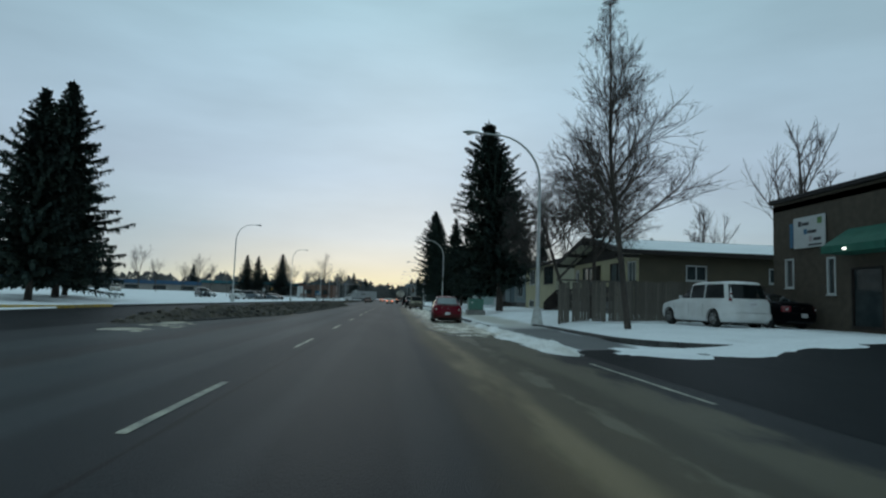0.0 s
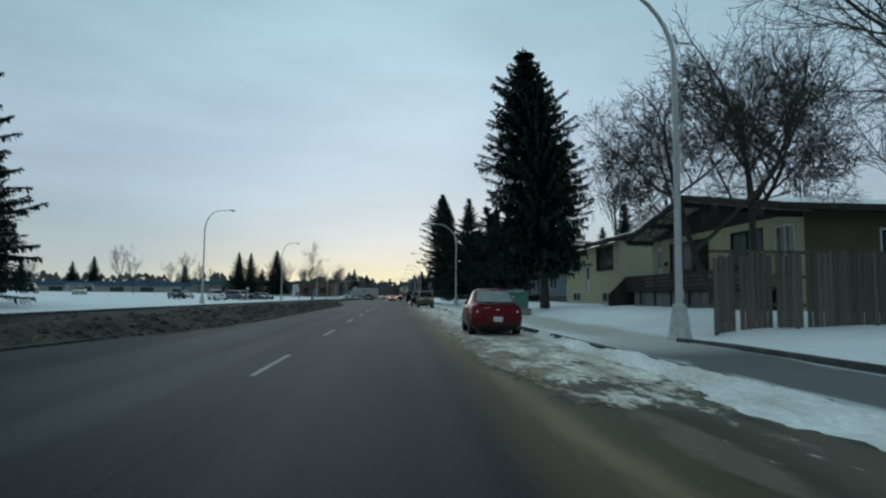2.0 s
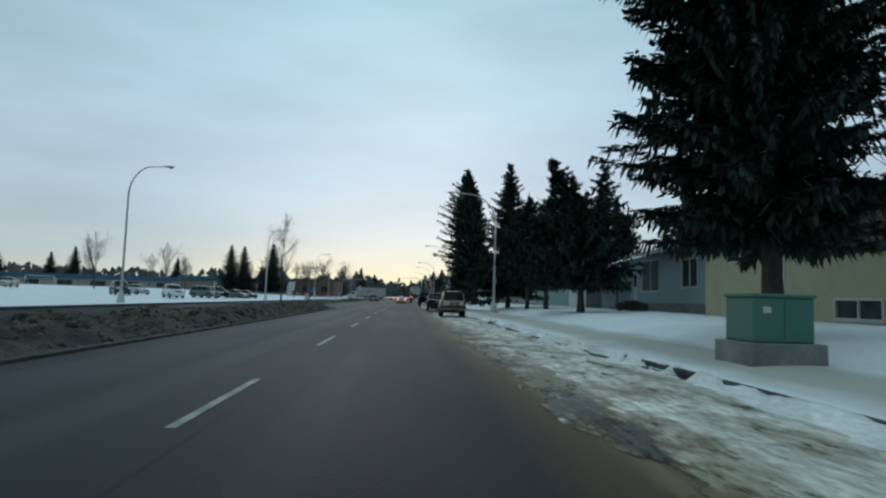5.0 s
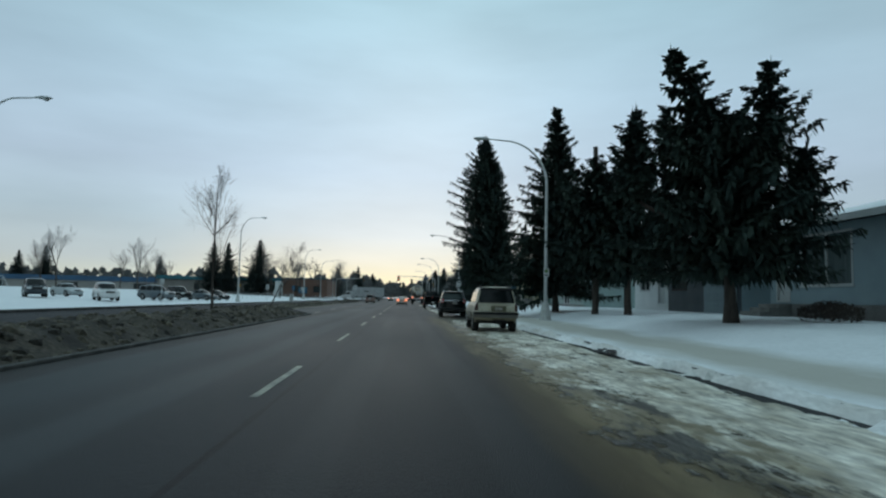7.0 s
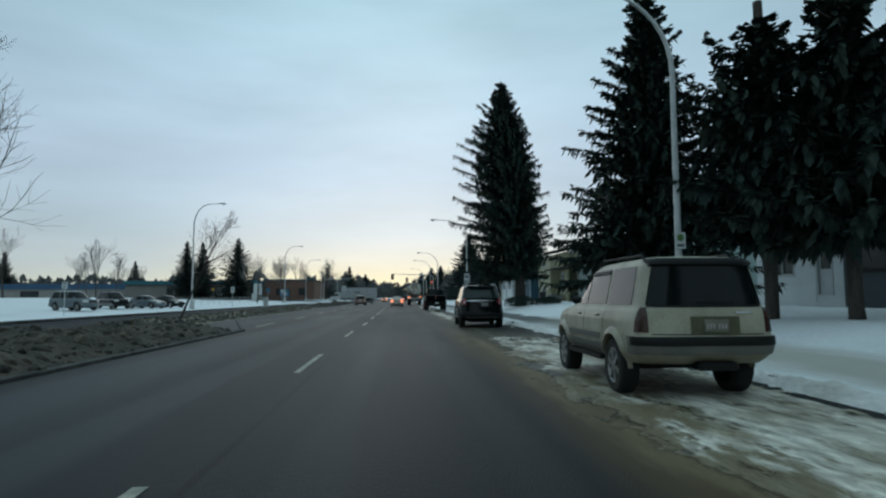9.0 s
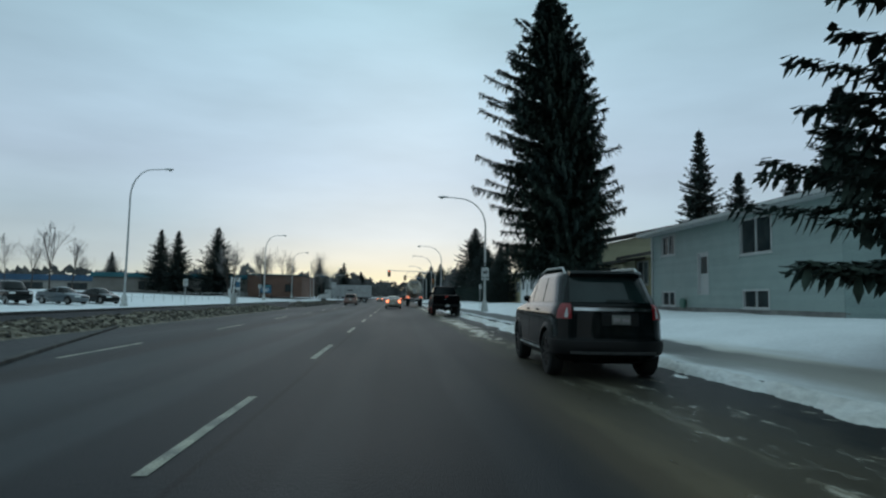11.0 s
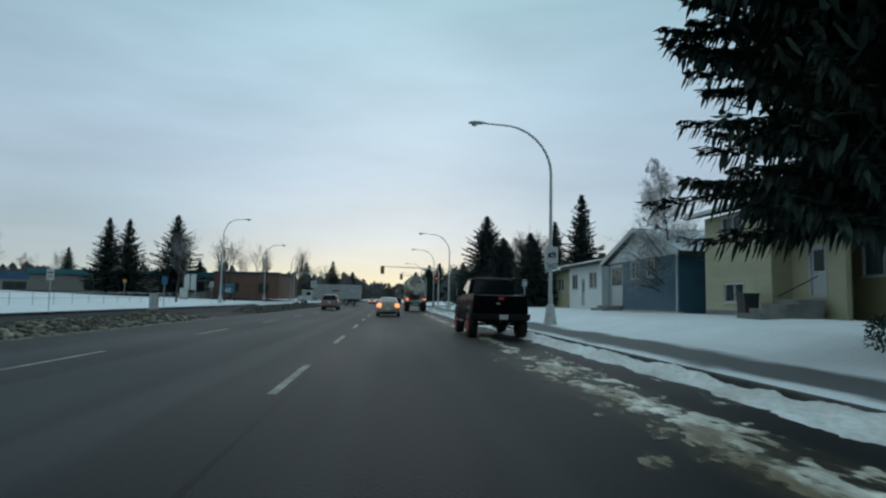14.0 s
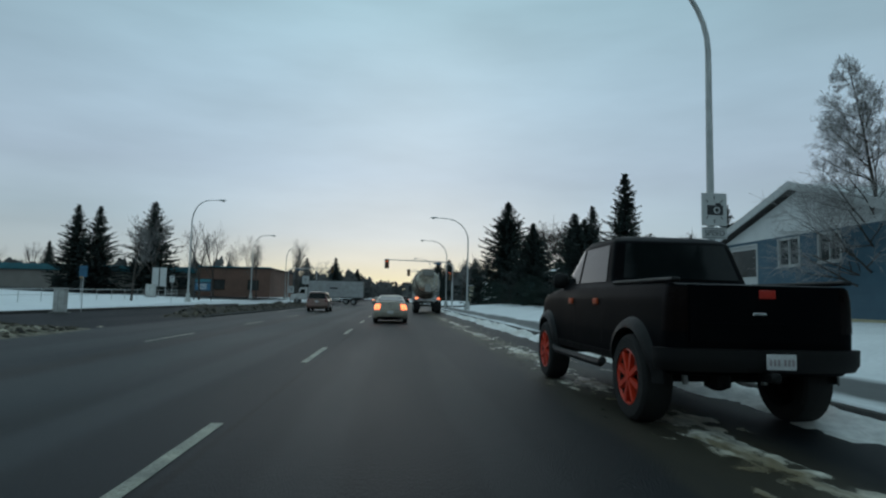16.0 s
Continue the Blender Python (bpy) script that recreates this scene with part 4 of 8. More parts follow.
def bare_mesh(seed, height, spread, levels=5, trunk_r=0.2, first=0.3, fork=3, droop=0.0, upright=0.55, leader=0, limb=0.15, lean=0.0, thin=0.004):
    """A leafless tree, forked again and again down to fine twigs. Returns limb and twig shapes."""
    rnd = random.Random(seed)
    limbs, twigs = Shape(), Shape()

    def grow(p, d, ln, r, lv):
        n = (9 if leader and lv == 0 else 3) if lv < 4 else 2
        pts, rad = [p], [r]
        q, e = Vector(p), Vector(d)
        for i in range(n):
            e = (e + Vector((rnd.uniform(-1, 1), rnd.uniform(-1, 1), rnd.uniform(-0.5, 0.7))) * ((0.05 if leader else 0.10) + 0.03 * lv) + Vector((0, 0, ((0.12 if leader and lv == 0 else 0.05) if lv < 3 else -droop)))).normalized()
            q = q + e * ln / n
            pts.append(q.copy())
            rad.append(r * (1 - (0.85 if leader and lv == 0 else 0.42) * (i + 1) / n))
        (limbs if lv < 3 else twigs).tube(pts, rad, 7 if lv == 0 else (5 if lv < 3 else 3), False)
        if lv >= levels:
            return
        kids = fork + (1 if lv in (1, 2) else 0) + (1 if lv >= 3 else 0)
        if leader and lv == 0:
            kids = leader
        for k in range(kids):
            u = rnd.uniform(0.35, 1.0) if lv else rnd.uniform(first, 1.0)
            if k == 0:
                u = 1.0
            i = min(n - 1, int(u * n))
            a, b = pts[i], pts[i + 1]
            base = a.lerp(b, u * n - i) if isinstance(a, Vector) else Vector(a).lerp(b, u * n - i)
            az = rnd.random() * 6.28
            out = e.orthogonal().normalized()
            out.rotate(Matrix.Rotation(az, 3, e))
            open_ = rnd.uniform(0.35, 0.95) * spread if k else rnd.uniform(0.03, 0.2)
            dd = (e * (1 - 0.35 * open_) + out * open_ + Vector((0, 0, upright * 0.35))).normalized()
            if leader and lv == 0:
                grow(base, dd, height * limb * (1.12 - u) * rnd.uniform(0.7, 1.2) + 0.25, max(0.012, r * 0.5 * (1.05 - u)), 1)
                continue
            grow(base, dd, ln * rnd.uniform(0.52, 0.80), max(thin, r * (0.70 if k == 0 else rnd.uniform(0.42, 0.58))), lv + 1)

    grow(Vector((0, 0, -0.1)), Vector((lean, 0, 1)).normalized(), height * (0.9 if leader else 0.36), trunk_r, 0)
    return limbs, twigs


def bare_tree(at, seed, height, spread, label, twig_mat=None, name="bare_tree", turn=0, group="", **kw):
    ob = thing(name, at, label, "tree", group, turn=turn)
    limbs, twigs = bare_mesh(seed, height, spread, **kw)
    part("trunk", limbs, BARK, ob, raw=True, smooth=True)
    part("crown", twigs, twig_mat or TWIG, ob, raw=True)
    return ob


def on(x, y, dz=0.0):
    return (x, y, ground_z(x, y) + dz)


# spruces along the houses
spruce(on(10.1, 54.2), 11, 17.3, 4.7, "tall dense dark green spruce on the snowy lawn", bare=3.0, density=1.8, power=0.56, ragged=0.30, fine=0.40, lean=-0.085, skew=0.15, step=1.2, thick=1.2, belly=0.15, fill=2.0, bole=0.016)
spruce(on(9.95, 122.1), 23, 18.9, 4.75, "tall broad dark spruce with upswept boughs", bare=3.0, density=1.9, power=0.64, ragged=0.40, fine=0.34, lean=-0.075, skew=0.34, step=1.05, thick=1.4, belly=0.24, fill=2.2, bole=0.024)
spruce(on(10.2, 96.5), 31, 13.9, 5.0, "dark spruce with a thin pointed top", bare=1.8, turn=10, fine=0.5, density=1.5, step=1.3, thick=1.15, ragged=0.34, power=1.08, fill=1.8)
# a wind-broken spruce and two sawn-off ones on one lawn
broken = spruce(on(11.6, 77.0), 41, 7.6, 4.3, "wide dark spruce with a broken top and several heads", bare=2.2, ragged=0.36, lean=-0.05, density=1.6, power=0.42, belly=0.15, fine=0.42, step=1.2, thick=1.3, fill=2.2, bole=0.03)
spruce(on(10.6, 89.3), 53, 8.9, 2.8, "topped dark spruce with a bare trunk", bare=2.6, ragged=0.7, power=0.45, belly=0.3, density=1.1, fine=0.5, thick=1.5, fill=1.6)
gaunt = spruce(on(11.9, 87.6), 59, 8.6, 3.4, "gaunt dark spruce with dead branches and several upright heads", bare=2.5, ragged=0.75, power=0.5, belly=0.2, density=1.2, fine=0.5, thick=1.5, fill=1.8)
# side limbs that have turned upright, each with a head of its own
def heads(tree, rows, seed):
    for k, (dx, dy, z0, h, r, lean) in enumerate(rows):
        part("limb", Shape().tube([(0, 0, z0 - 1.6), (dx * 0.55, dy * 0.55, z0 - 1.1), (dx * 0.95, dy, z0 - 0.3), (dx, dy, z0 + 0.4)], [0.11, 0.09, 0.07, 0.06], 8), BARK, tree, smooth=True)
        tr, cr_ = spruce_mesh(seed + k, h, r, 0.1, ragged=0.7, power=0.42, belly=0.3, density=0.7, fine=0.5, lean=lean, thick=1.5, step=1.2)
        part("limb", tr, BARK, tree, raw=True, at=(dx, dy, z0))
        part("head", cr_, NEEDLE, tree, raw=True, at=(dx, dy, z0))


heads(gaunt, ((0.6, 0.5, 8.2, 3.2, 0.60, 0), (2.0, -0.2, 8.4, 2.7, 0.50, 0), (3.2, 0.3, 6.2, 3.0, 0.65, 0), (2.6, 0.9, 4.0, 2.6, 1.5, 0)), 160)
heads(broken, ((-0.8, 0.2, 6.3, 3.6, 1.15, -0.35), (1.2, -0.3, 5.8, 3.6, 1.05, 0.08), (-3.3, 0.4, 4.6, 2.9, 0.8, -0.05), (2.9, 0.2, 4.2, 2.6, 1.1, 0.1)), 180)
for x, y, h in ((10.6, 89.24, 9.5), (11.78, 87.5, 9.1)):
    s = Shape()
    s.tube([(0, 0, -0.1), (0.02, 0, h * 0.6), (0.0, 0.02, h)], [0.19, 0.16, 0.13], 10)
    if x > 11:
        s.tube([(0, 0, h * 0.98), (-0.5, -0.1, h * 0.985), (-1.0, -0.2, h * 1.01)], [0.045, 0.03, 0.015], 5)
        s.tube([(0, 0, h * 0.88), (-0.7, -0.2, h * 0.90), (-1.3, -0.3, h * 0.94)], [0.05, 0.035, 0.015], 5)
    solo("tree_trunk", s, BARK, "bare sawn-off spruce trunk with a dead branch" if x > 11 else "bare sawn-off spruce trunk", "tree trunk", group="sawn-off trunks", smooth=True, at=on(x, y))
far = spruce(on(17.0, 218.3), 61, 16.6, 8.0, "dark conical spruce beyond the crossing houses", bare=1.0, power=0.9, group="far spruces", needles=HAZED_NEEDLE, ragged=0.38, density=1.4)
spruce(on(34.0, 153.4), 67, 20.0, 4.9, "tall slim dark spruce behind the houses", bare=2.0, group="spruces behind houses", needles=HAZED_NEEDLE, ragged=0.38)
back = spruce(on(39.0, 154), 71, 15.4, 4.6, "slim dark spruce behind the houses", bare=2.0, group="spruces behind houses", needles=HAZED_NEEDLE, ragged=0.38)
for x, y, k, a in ((46, 132, 1.25, 30), (40, 128, 0.9, 80), (33, 130.5, 1.1, 0), (33.2, 136.5, 0.75, 150), (34, 186, 0.7, 200), (28.3, 199, 1.08, 60), (44, 70, 0.55, 0), (42, 66, 0.5, 90), (50, 68, 0.55, 40), (52, 60, 0.6, 140), (33, 74, 0.6, 20), (25, 201.7, 0.83, 110)):
    o = copy_thing(back, pose(*on(x, y), 0, 0, a) @ Matrix.Scale(k, 4))
# spruces on the school side
spruce(on(-31.4, 60), 73, 21.0, 6.8, "large dark spruce beside the street corner", bare=2.0, group="corner spruces", density=1.2, step=1.35, thick=1.5, ragged=0.36, power=0.8, fine=0.8)
spruce(on(-28.1, 50), 79, 17.0, 5.3, "dark spruce beside the street corner", bare=2.2, group="corner spruces", density=1.1, step=1.35, thick=1.5, ragged=0.36, power=0.8, fine=0.8)
spruce(on(-34.7, 68), 83, 17.2, 4.3, "dark spruce behind the corner trees", bare=1.8, group="corner spruces")
spruce(on(-41.6, 232), 89, 15.8, 7.4, "broad dark spruce before the school", bare=1.2, group="school spruces", needles=HAZED_NEEDLE, ragged=0.38)
w3 = spruce(on(-55.2, 234), 97, 14.6, 5.6, "slim dark spruce before the school", bare=1.2, group="school spruces", needles=HAZED_NEEDLE, ragged=0.38)
copy_thing(w3, pose(*on(-50.6, 232), 0, 0, 80) @ Matrix.Scale(0.98, 4))
for x, y, k, a in ((-118, 262, 0.95, 0), (-124, 258, 0.8, 50), (-150, 270, 0.9, 90), (-186, 300, 1.2, 10), (-132, 240, 0.7, 60), (-210, 280, 1.1, 150), (-96, 300, 0.9, 30), (-240, 250, 1.3, 70), (-160, 220, 0.8, 20), (-30, 330, 0.9, 40), (-22, 345, 1.0, 90), (-70, 340, 0.9, 10)):
    copy_thing(w3, pose(*on(x, y), 0, 0, a) @ Matrix.Scale(k, 4))
for x, y, k, a in ((14, 330, 0.8, 0), (19, 345, 0.9, 90), (11, 300, 0.55, 40), (24, 310, 0.8, 140), (13, 420, 0.9, 10), (-19, 420, 0.9, 60), (-32, 440, 1.0, 20), (14.5, 172, 0.42, 30), (15.5, 178, 0.5, 80), (15, 192, 0.55, 200), (17.5, 203, 0.6, 10)):
    copy_thing(far, pose(*on(x, y), 0, 0, a) @ Matrix.Scale(k, 4))

# leafless trees
bare_tree(on(11.85, 33.9), 5, 11.0, 1.3, "wide leafless elm with a dense crown of fine twigs", levels=7, trunk_r=0.17, fork=3, first=0.75, upright=0.1, thin=0.007)
bare_tree(on(11.1, 33.9), 8, 9.6, 1.3, "leafless elm leaning over the fence", levels=7, trunk_r=0.14, fork=3, first=0.7, upright=0.05, lean=-0.5, thin=0.007)
bare_tree(on(10.2, 24.4), 16, 14.8, 1.1, "tall slender leafless poplar on the snowy lawn", levels=5, trunk_r=0.15, fork=3, first=0.30, upright=0.15, leader=30, limb=0.15, lean=-0.12, thin=0.006)
bare_tree(on(19.8, 66.5), 17, 16.0, 0.8, "leafless tree beside the cream house", levels=5, trunk_r=0.14, fork=3, upright=0.9)
t1 = bare_tree(on(34, 62), 21, 13.0, 0.85, "leafless tree behind the houses", levels=5, trunk_r=0.2, group="leafless trees behind houses")
copy_thing(t1, pose(*on(46, 46), 0, 0, 60) @ Matrix.Scale(1.35, 4))
copy_thing(t1, pose(*on(43, 60), 0, 0, 100) @ Matrix.Scale(1.75, 4))
copy_thing(t1, pose(*on(22.5, 62), 0, 0, 20) @ Matrix.Scale(0.85, 4))
copy_thing(t1, pose(*on(60, 40), 0, 0, 160) @ Matrix.Scale(1.2, 4))
wide = bare_tree(on(29.4, 236), 25, 20.0, 1.35, "broad leafless tree beyond the crossing", levels=6, trunk_r=0.32, fork=4, upright=0.15, group="leafless trees beyond the crossing")
for x, y, k, a in ((21, 226, 0.5, 40), (38, 232, 0.8, 120), (17, 212, 0.34, 200), (45, 215, 0.75, 300)):
    copy_thing(wide, pose(*on(x, y), 0, 0, a) @ Matrix.Scale(k, 4))
for x, y, k, a in ((21, 223, 0.34, 10), (14, 229, 0.32, 100), (23, 212, 0.4, 60)):
    copy_thing(far, pose(*on(x, y), 0, 0, a) @ Matrix.Scale(k, 4))
bare_tree(on(15.9, 144.8), 27, 9.4, 1.15, "slender frosted leafless birch on the lawn", material("birch_twig", (0.36, 0.35, 0.35), 0.95, second=(0.19, 0.18, 0.18), scale=5, amount=0.7, bump=0), "birch_tree", levels=5, trunk_r=0.10, fork=3, droop=0.05, upright=0.0, leader=46, first=0.10, limb=0.15, thin=0.006)
t2 = bare_tree((-9.2, 85.6, 0.3), 33, 7.2, 1.15, "young leafless tree on the dirty median", FROSTED_TWIG, levels=4, trunk_r=0.075, fork=3, upright=0.6, group="median trees", leader=15, first=0.30, limb=0.20, lean=-0.05)
copy_thing(t2, pose(-9.3, 98.5, 0.3, 0, 24, 0) @ Matrix.Scale(0.72, 4))
copy_thing(t2, pose(*on(-41.0, 155.0), 0, 3, 200) @ Matrix.Scale(0.95, 4))
t3 = bare_tree(on(-30, 228), 39, 12.0, 0.8, "leafless tree near the school", FROSTED_TWIG, levels=5, trunk_r=0.16, group="school leafless trees")
for x, y, k, a in ((-25, 205, 0.9, 40), (-36, 260, 1.0, 100), (-78, 262, 0.9, 10), (-84, 258, 0.8, 70), (-24, 232, 0.8, 300), (-27, 190, 0.8, 140), (-60, 160, 0.8, 20), (-95, 180, 0.8, 200), (-20, 300, 1.0, 10), (-28, 320, 1.1, 60), (-24, 275, 0.9, 90), (16, 262, 0.9, 20), (18, 290, 1.0, 120), (22, 276, 1.1, 220), (14, 380, 1.2, 10)):
    copy_thing(t3, pose(*on(x, y), 0, 0, a) @ Matrix.Scale(k, 4))
for x, y, k, a in ((-82.5, 205, 1.35, 30), (-63.8, 205, 1.15, 80), (-59.8, 205, 0.9, 150), (-71, 212, 0.9, 250), (-34, 214, 1.0, 10), (-29, 246, 1.1, 200), (-22.5, 262, 1.2, 130), (-26, 290, 1.1, 330)):
    copy_thing(t3, pose(*on(x, y), 0, 0, a) @ Matrix.Scale(k, 4))


def far_woods(name, x0, x1, y0, y1, n, h0, h1, seed, label):
    """A distant belt of trees as uneven clumps with ragged tops."""
    rnd = random.Random(seed)
    s = Shape()
    for k in range(n):
        x, y, h = rnd.uniform(x0, x1), rnd.uniform(y0, y1), rnd.uniform(h0, h1)
        w = h * rnd.uniform(0.18, 0.42)
        conifer = rnd.random() < 0.4
        for j in range(16):
            t = rnd.random()
            r = w * ((1 - t) if conifer else math.sin(math.pi * min(1, t * 0.8 + 0.2)))
            az = rnd.random() * 6.28
            px, py, pz = x + r * math.cos(az), y + r * math.sin(az), h * (0.1 + 0.85 * t)
            e = h * 0.11
            s.add([(px - e * rnd.uniform(0.6, 1.5), py, pz - e * 0.5), (px + e * rnd.uniform(0.6, 1.5), py + e * 0.3, pz - e * 0.4), (px + rnd.uniform(-e, e), py, pz + e * rnd.uniform(0.6, 1.7))], [(0, 1, 2)])
    ob = new(name, s.raw(name, HAZY_TWIG))
    ob.location = (0, 0, 0.3)
    tagged(ob, label, "woods", kind="stuff")


far_woods("far_woods", -420, -60, 330, 420, 420, 6, 13, 3, "distant dark belt of bare and evergreen trees")
far_woods("far_woods", -60, -16, 380, 560, 160, 7, 14, 4, "distant dark trees beside the road")
far_woods("far_woods", 12, 120, 330, 560, 300, 7, 14, 6, "distant dark trees beside the road")
far_woods("far_woods", -70, 90, 700, 900, 260, 10, 20, 7, "distant trees at the end of the road")


# ---- vehicles: lofted bodies on turned wheels ----
def line(points, y):
    """The height of a broken line at y, with eased corners."""
    if y <= points[0][0]:
        return points[0][1]
    for (a, p), (b, q) in zip(points, points[1:]):
        if y <= b:
            t = (y - a) / (b - a)
            return p + (q - p) * t
    return points[-1][1]


def soft_line(points, y, w=0.09):
    return sum(line(points, y + w * k) for k in (-1, -0.5, 0, 0.5, 1)) / 5


def wheel_parts(parent, x, y, r, width, rim, face, spokes=5):
    """Tyre and rim, the face outwards (face is -1 or 1 along x)."""
    t = Shape()
    prof = [(-width / 2, r * 0.66), (-width / 2, r * 0.90), (-width * 0.40, r * 0.975), (-width * 0.2, r), (width * 0.2, r), (width * 0.40, r * 0.975), (width / 2, r * 0.90), (width / 2, r * 0.66)]
    prof = [(-width * 0.3, r * 0.60)] + prof + [(width * 0.3, r * 0.60), (-width * 0.3, r * 0.60)]
    t.turned((0, 0, 0), "x", prof, 28, cap=False)
    tyre = part("wheel", t, RUBBER, parent, "black tyre caked with grey slush", smooth=35, at=(x, y, r))
    s = Shape()
    o = face * (width / 2 - 0.02)
    s.turned((o - face * 0.03, 0, 0), "x", [(-face * 0.03, r * 0.64), (face * 0.03, r * 0.67), (face * 0.045, r * 0.62), (face * 0.02, r * 0.58)], 24, cap=False)
    s.turned((o, 0, 0), "x", [(-face * 0.01, r * 0.13), (face * 0.02, r * 0.11)], 12)
    for k in range(spokes):
        a = 2 * math.pi * k / spokes + 0.3
        ca, sa = math.cos(a), math.sin(a)
        w = r * (0.13 if spokes < 6 else 0.10 if spokes < 8 else 0.062)
        vs = []
        for rr, ww in ((r * 0.10, w * 0.8), (r * 0.62, w * 1.15)):
            for dx in (-face * 0.035, face * 0.012):
                for e in (-1, 1):
                    vs.append((o + dx, rr * ca - e * ww * sa, rr * sa + e * ww * ca))
        s.add(vs, [(0, 1, 3, 2), (4, 6, 7, 5), (0, 2, 6, 4), (1, 5, 7, 3), (2, 3, 7, 6), (0, 4, 5, 1)])
    part("rim", s, rim, tyre, smooth=30)
    d = Shape()
    d.turned((o - face * 0.06, 0, 0), "x", [(-0.005, r * 0.6), (0.005, r * 0.6)], 20)
    part("brake_disc", d, PLASTIC, tyre)


class Shell:
    """A vehicle body stacked from level slices: rear, front and width give each level's ends and half width; wheel arches are cut out of it."""

    def __init__(self, name, at, turn, label, category, body, rear, front, width, wheels, r, group="", depth=(0.45, 0.8), power=(3.4, 2.8), tyre_w=0.22, rim=RIM, spokes=7, track_out=0.0, arch=1.15, roof=(0.10, 0.34), side_bow=0.035):
        self.ob = thing(name, at, label, category, group, turn=turn)
        self.rear_line, self.front_line, self.width_line = rear, front, width
        self.depth, self.power, self.bow = depth, power, side_bow
        self.wheels, self.r, self.paint = wheels, r, body
        self.z0, self.z1 = rear[0][0], rear[-1][0]
        self.L = max(p[1] for p in front) - min(p[1] for p in rear)
        self.W = 2 * max(p[1] for p in width)
        self.back, self.nose = min(p[1] for p in rear), max(p[1] for p in front)
        self.middle = (self.back + self.nose) / 2
        zs = sorted({p[0] for ln in (rear, front, width) for p in ln} | {self.z0 + (self.z1 - self.z0) * k / 26 for k in range(27)})
        zs = [z for i, z in enumerate(zs) if i == 0 or z - zs[i - 1] > 0.006]
        s = Shape()
        rings = [[(x, y, z) for x, y in self.outline(z)] for z in zs]
        top = rings[-1]
        cy = sum(p[1] for p in top) / len(top)
        half_y, half_x = max(p[1] for p in top) - cy, max(p[0] for p in top)
        for k, dz in ((roof[0], 0.030), (roof[1], 0.050)):
            rings.append([(p[0] * (1 - k / half_x), cy + (p[1] - cy) * (1 - k / half_y), p[2] + dz) for p in top])
        m = len(top)
        for ring in rings:
            s.v += ring
        s.f = [(i * m + k, i * m + (k + 1) % m, (i + 1) * m + (k + 1) % m, (i + 1) * m + k) for i in range(len(rings) - 1) for k in range(m)]
        s.f += [tuple(range(m))[::-1], tuple((len(rings) - 1) * m + k for k in range(m))]
        wells = Shape()
        for y in wheels:
            for f in (-1, 1):
                wells.turned((f * (self.W / 2 + 0.05), y, r * 1.02), "x", [(-0.36, r * arch), (0.36, r * arch)], 36)
        self.top = zs[-1] + 0.05
        part("body", cut_out(s.mesh("body", body), wells.mesh("well", body)), body, self.ob)
        for y in wheels:
            for f in (-1, 1):
                wheel_parts(self.ob, f * (self.W / 2 + track_out - 0.015 - tyre_w / 2), y, r, tyre_w, rim, f, spokes)
        u = Shape()
        u.box((0, self.middle, self.z0 + 0.02), (self.W * 0.6, self.L * 0.82, 0.16), 0.03)
        for y in wheels:
            u.tube([(-self.W / 2 + 0.2, y, r), (self.W / 2 - 0.2, y, r)], 0.05, 8)
        part("chassis", u, PLASTIC, self.ob)

    def ends(self, z):
        a, b, w = soft_line(self.rear_line, z, 0.022), soft_line(self.front_line, z, 0.022), soft_line(self.width_line, z, 0.022)
        return a, b, w, min(self.depth[0], (b - a) * 0.3), min(self.depth[1], (b - a) * 0.4)

    def taper(self, y):
        return 1 - self.bow * ((y - self.middle) / (self.L / 2)) ** 2

    def outline(self, z):
        a, b, w, da, db = self.ends(z)
        half = []
        for i in range(13):
            q = math.pi / 2 * (i / 12) ** 0.8
            half.append((w * math.sin(q) ** (2 / self.power[0]), a + da * (1 - math.cos(q) ** (2 / self.power[0]))))
        for i in range(1, 18):
            half.append((w, a + da + (b - db - a - da) * i / 18))
        for i in range(13):
            q = math.pi / 2 * (1 - (i / 12) ** 1.2)
            half.append((w * math.sin(max(0, q)) ** (2 / self.power[1]), b - db * (1 - math.cos(q) ** (2 / self.power[1]))))
        half = [(x * self.taper(y), y) for x, y in half]
        return half + [(-x, y) for x, y in half[-2:0:-1]]

    def side(self, y, z):
        """Half width of the body at y and z."""
        a, b, w, da, db = self.ends(z)
        for d, dd, n in ((y - a, da, self.power[0]), (b - y, db, self.power[1])):
            if d < dd:
                c = min(1.0, max(0.0, 1 - d / dd)) ** n
                return w * (1 - c) ** (1 / n) * self.taper(y)
        return w * self.taper(y)

    def tail(self, x, z):
        a, b, w, da, db = self.ends(z)
        n = self.power[0]
        u = min(0.999, abs(x) / (w * self.taper(a + 0.1)))
        return a + da * (1 - (1 - u ** n) ** (1 / n))

    def face(self, x, z):
        a, b, w, da, db = self.ends(z)
        n = self.power[1]
        u = min(0.999, abs(x) / (w * self.taper(b - 0.1)))
        return b - db * (1 - (1 - u ** n) ** (1 / n))

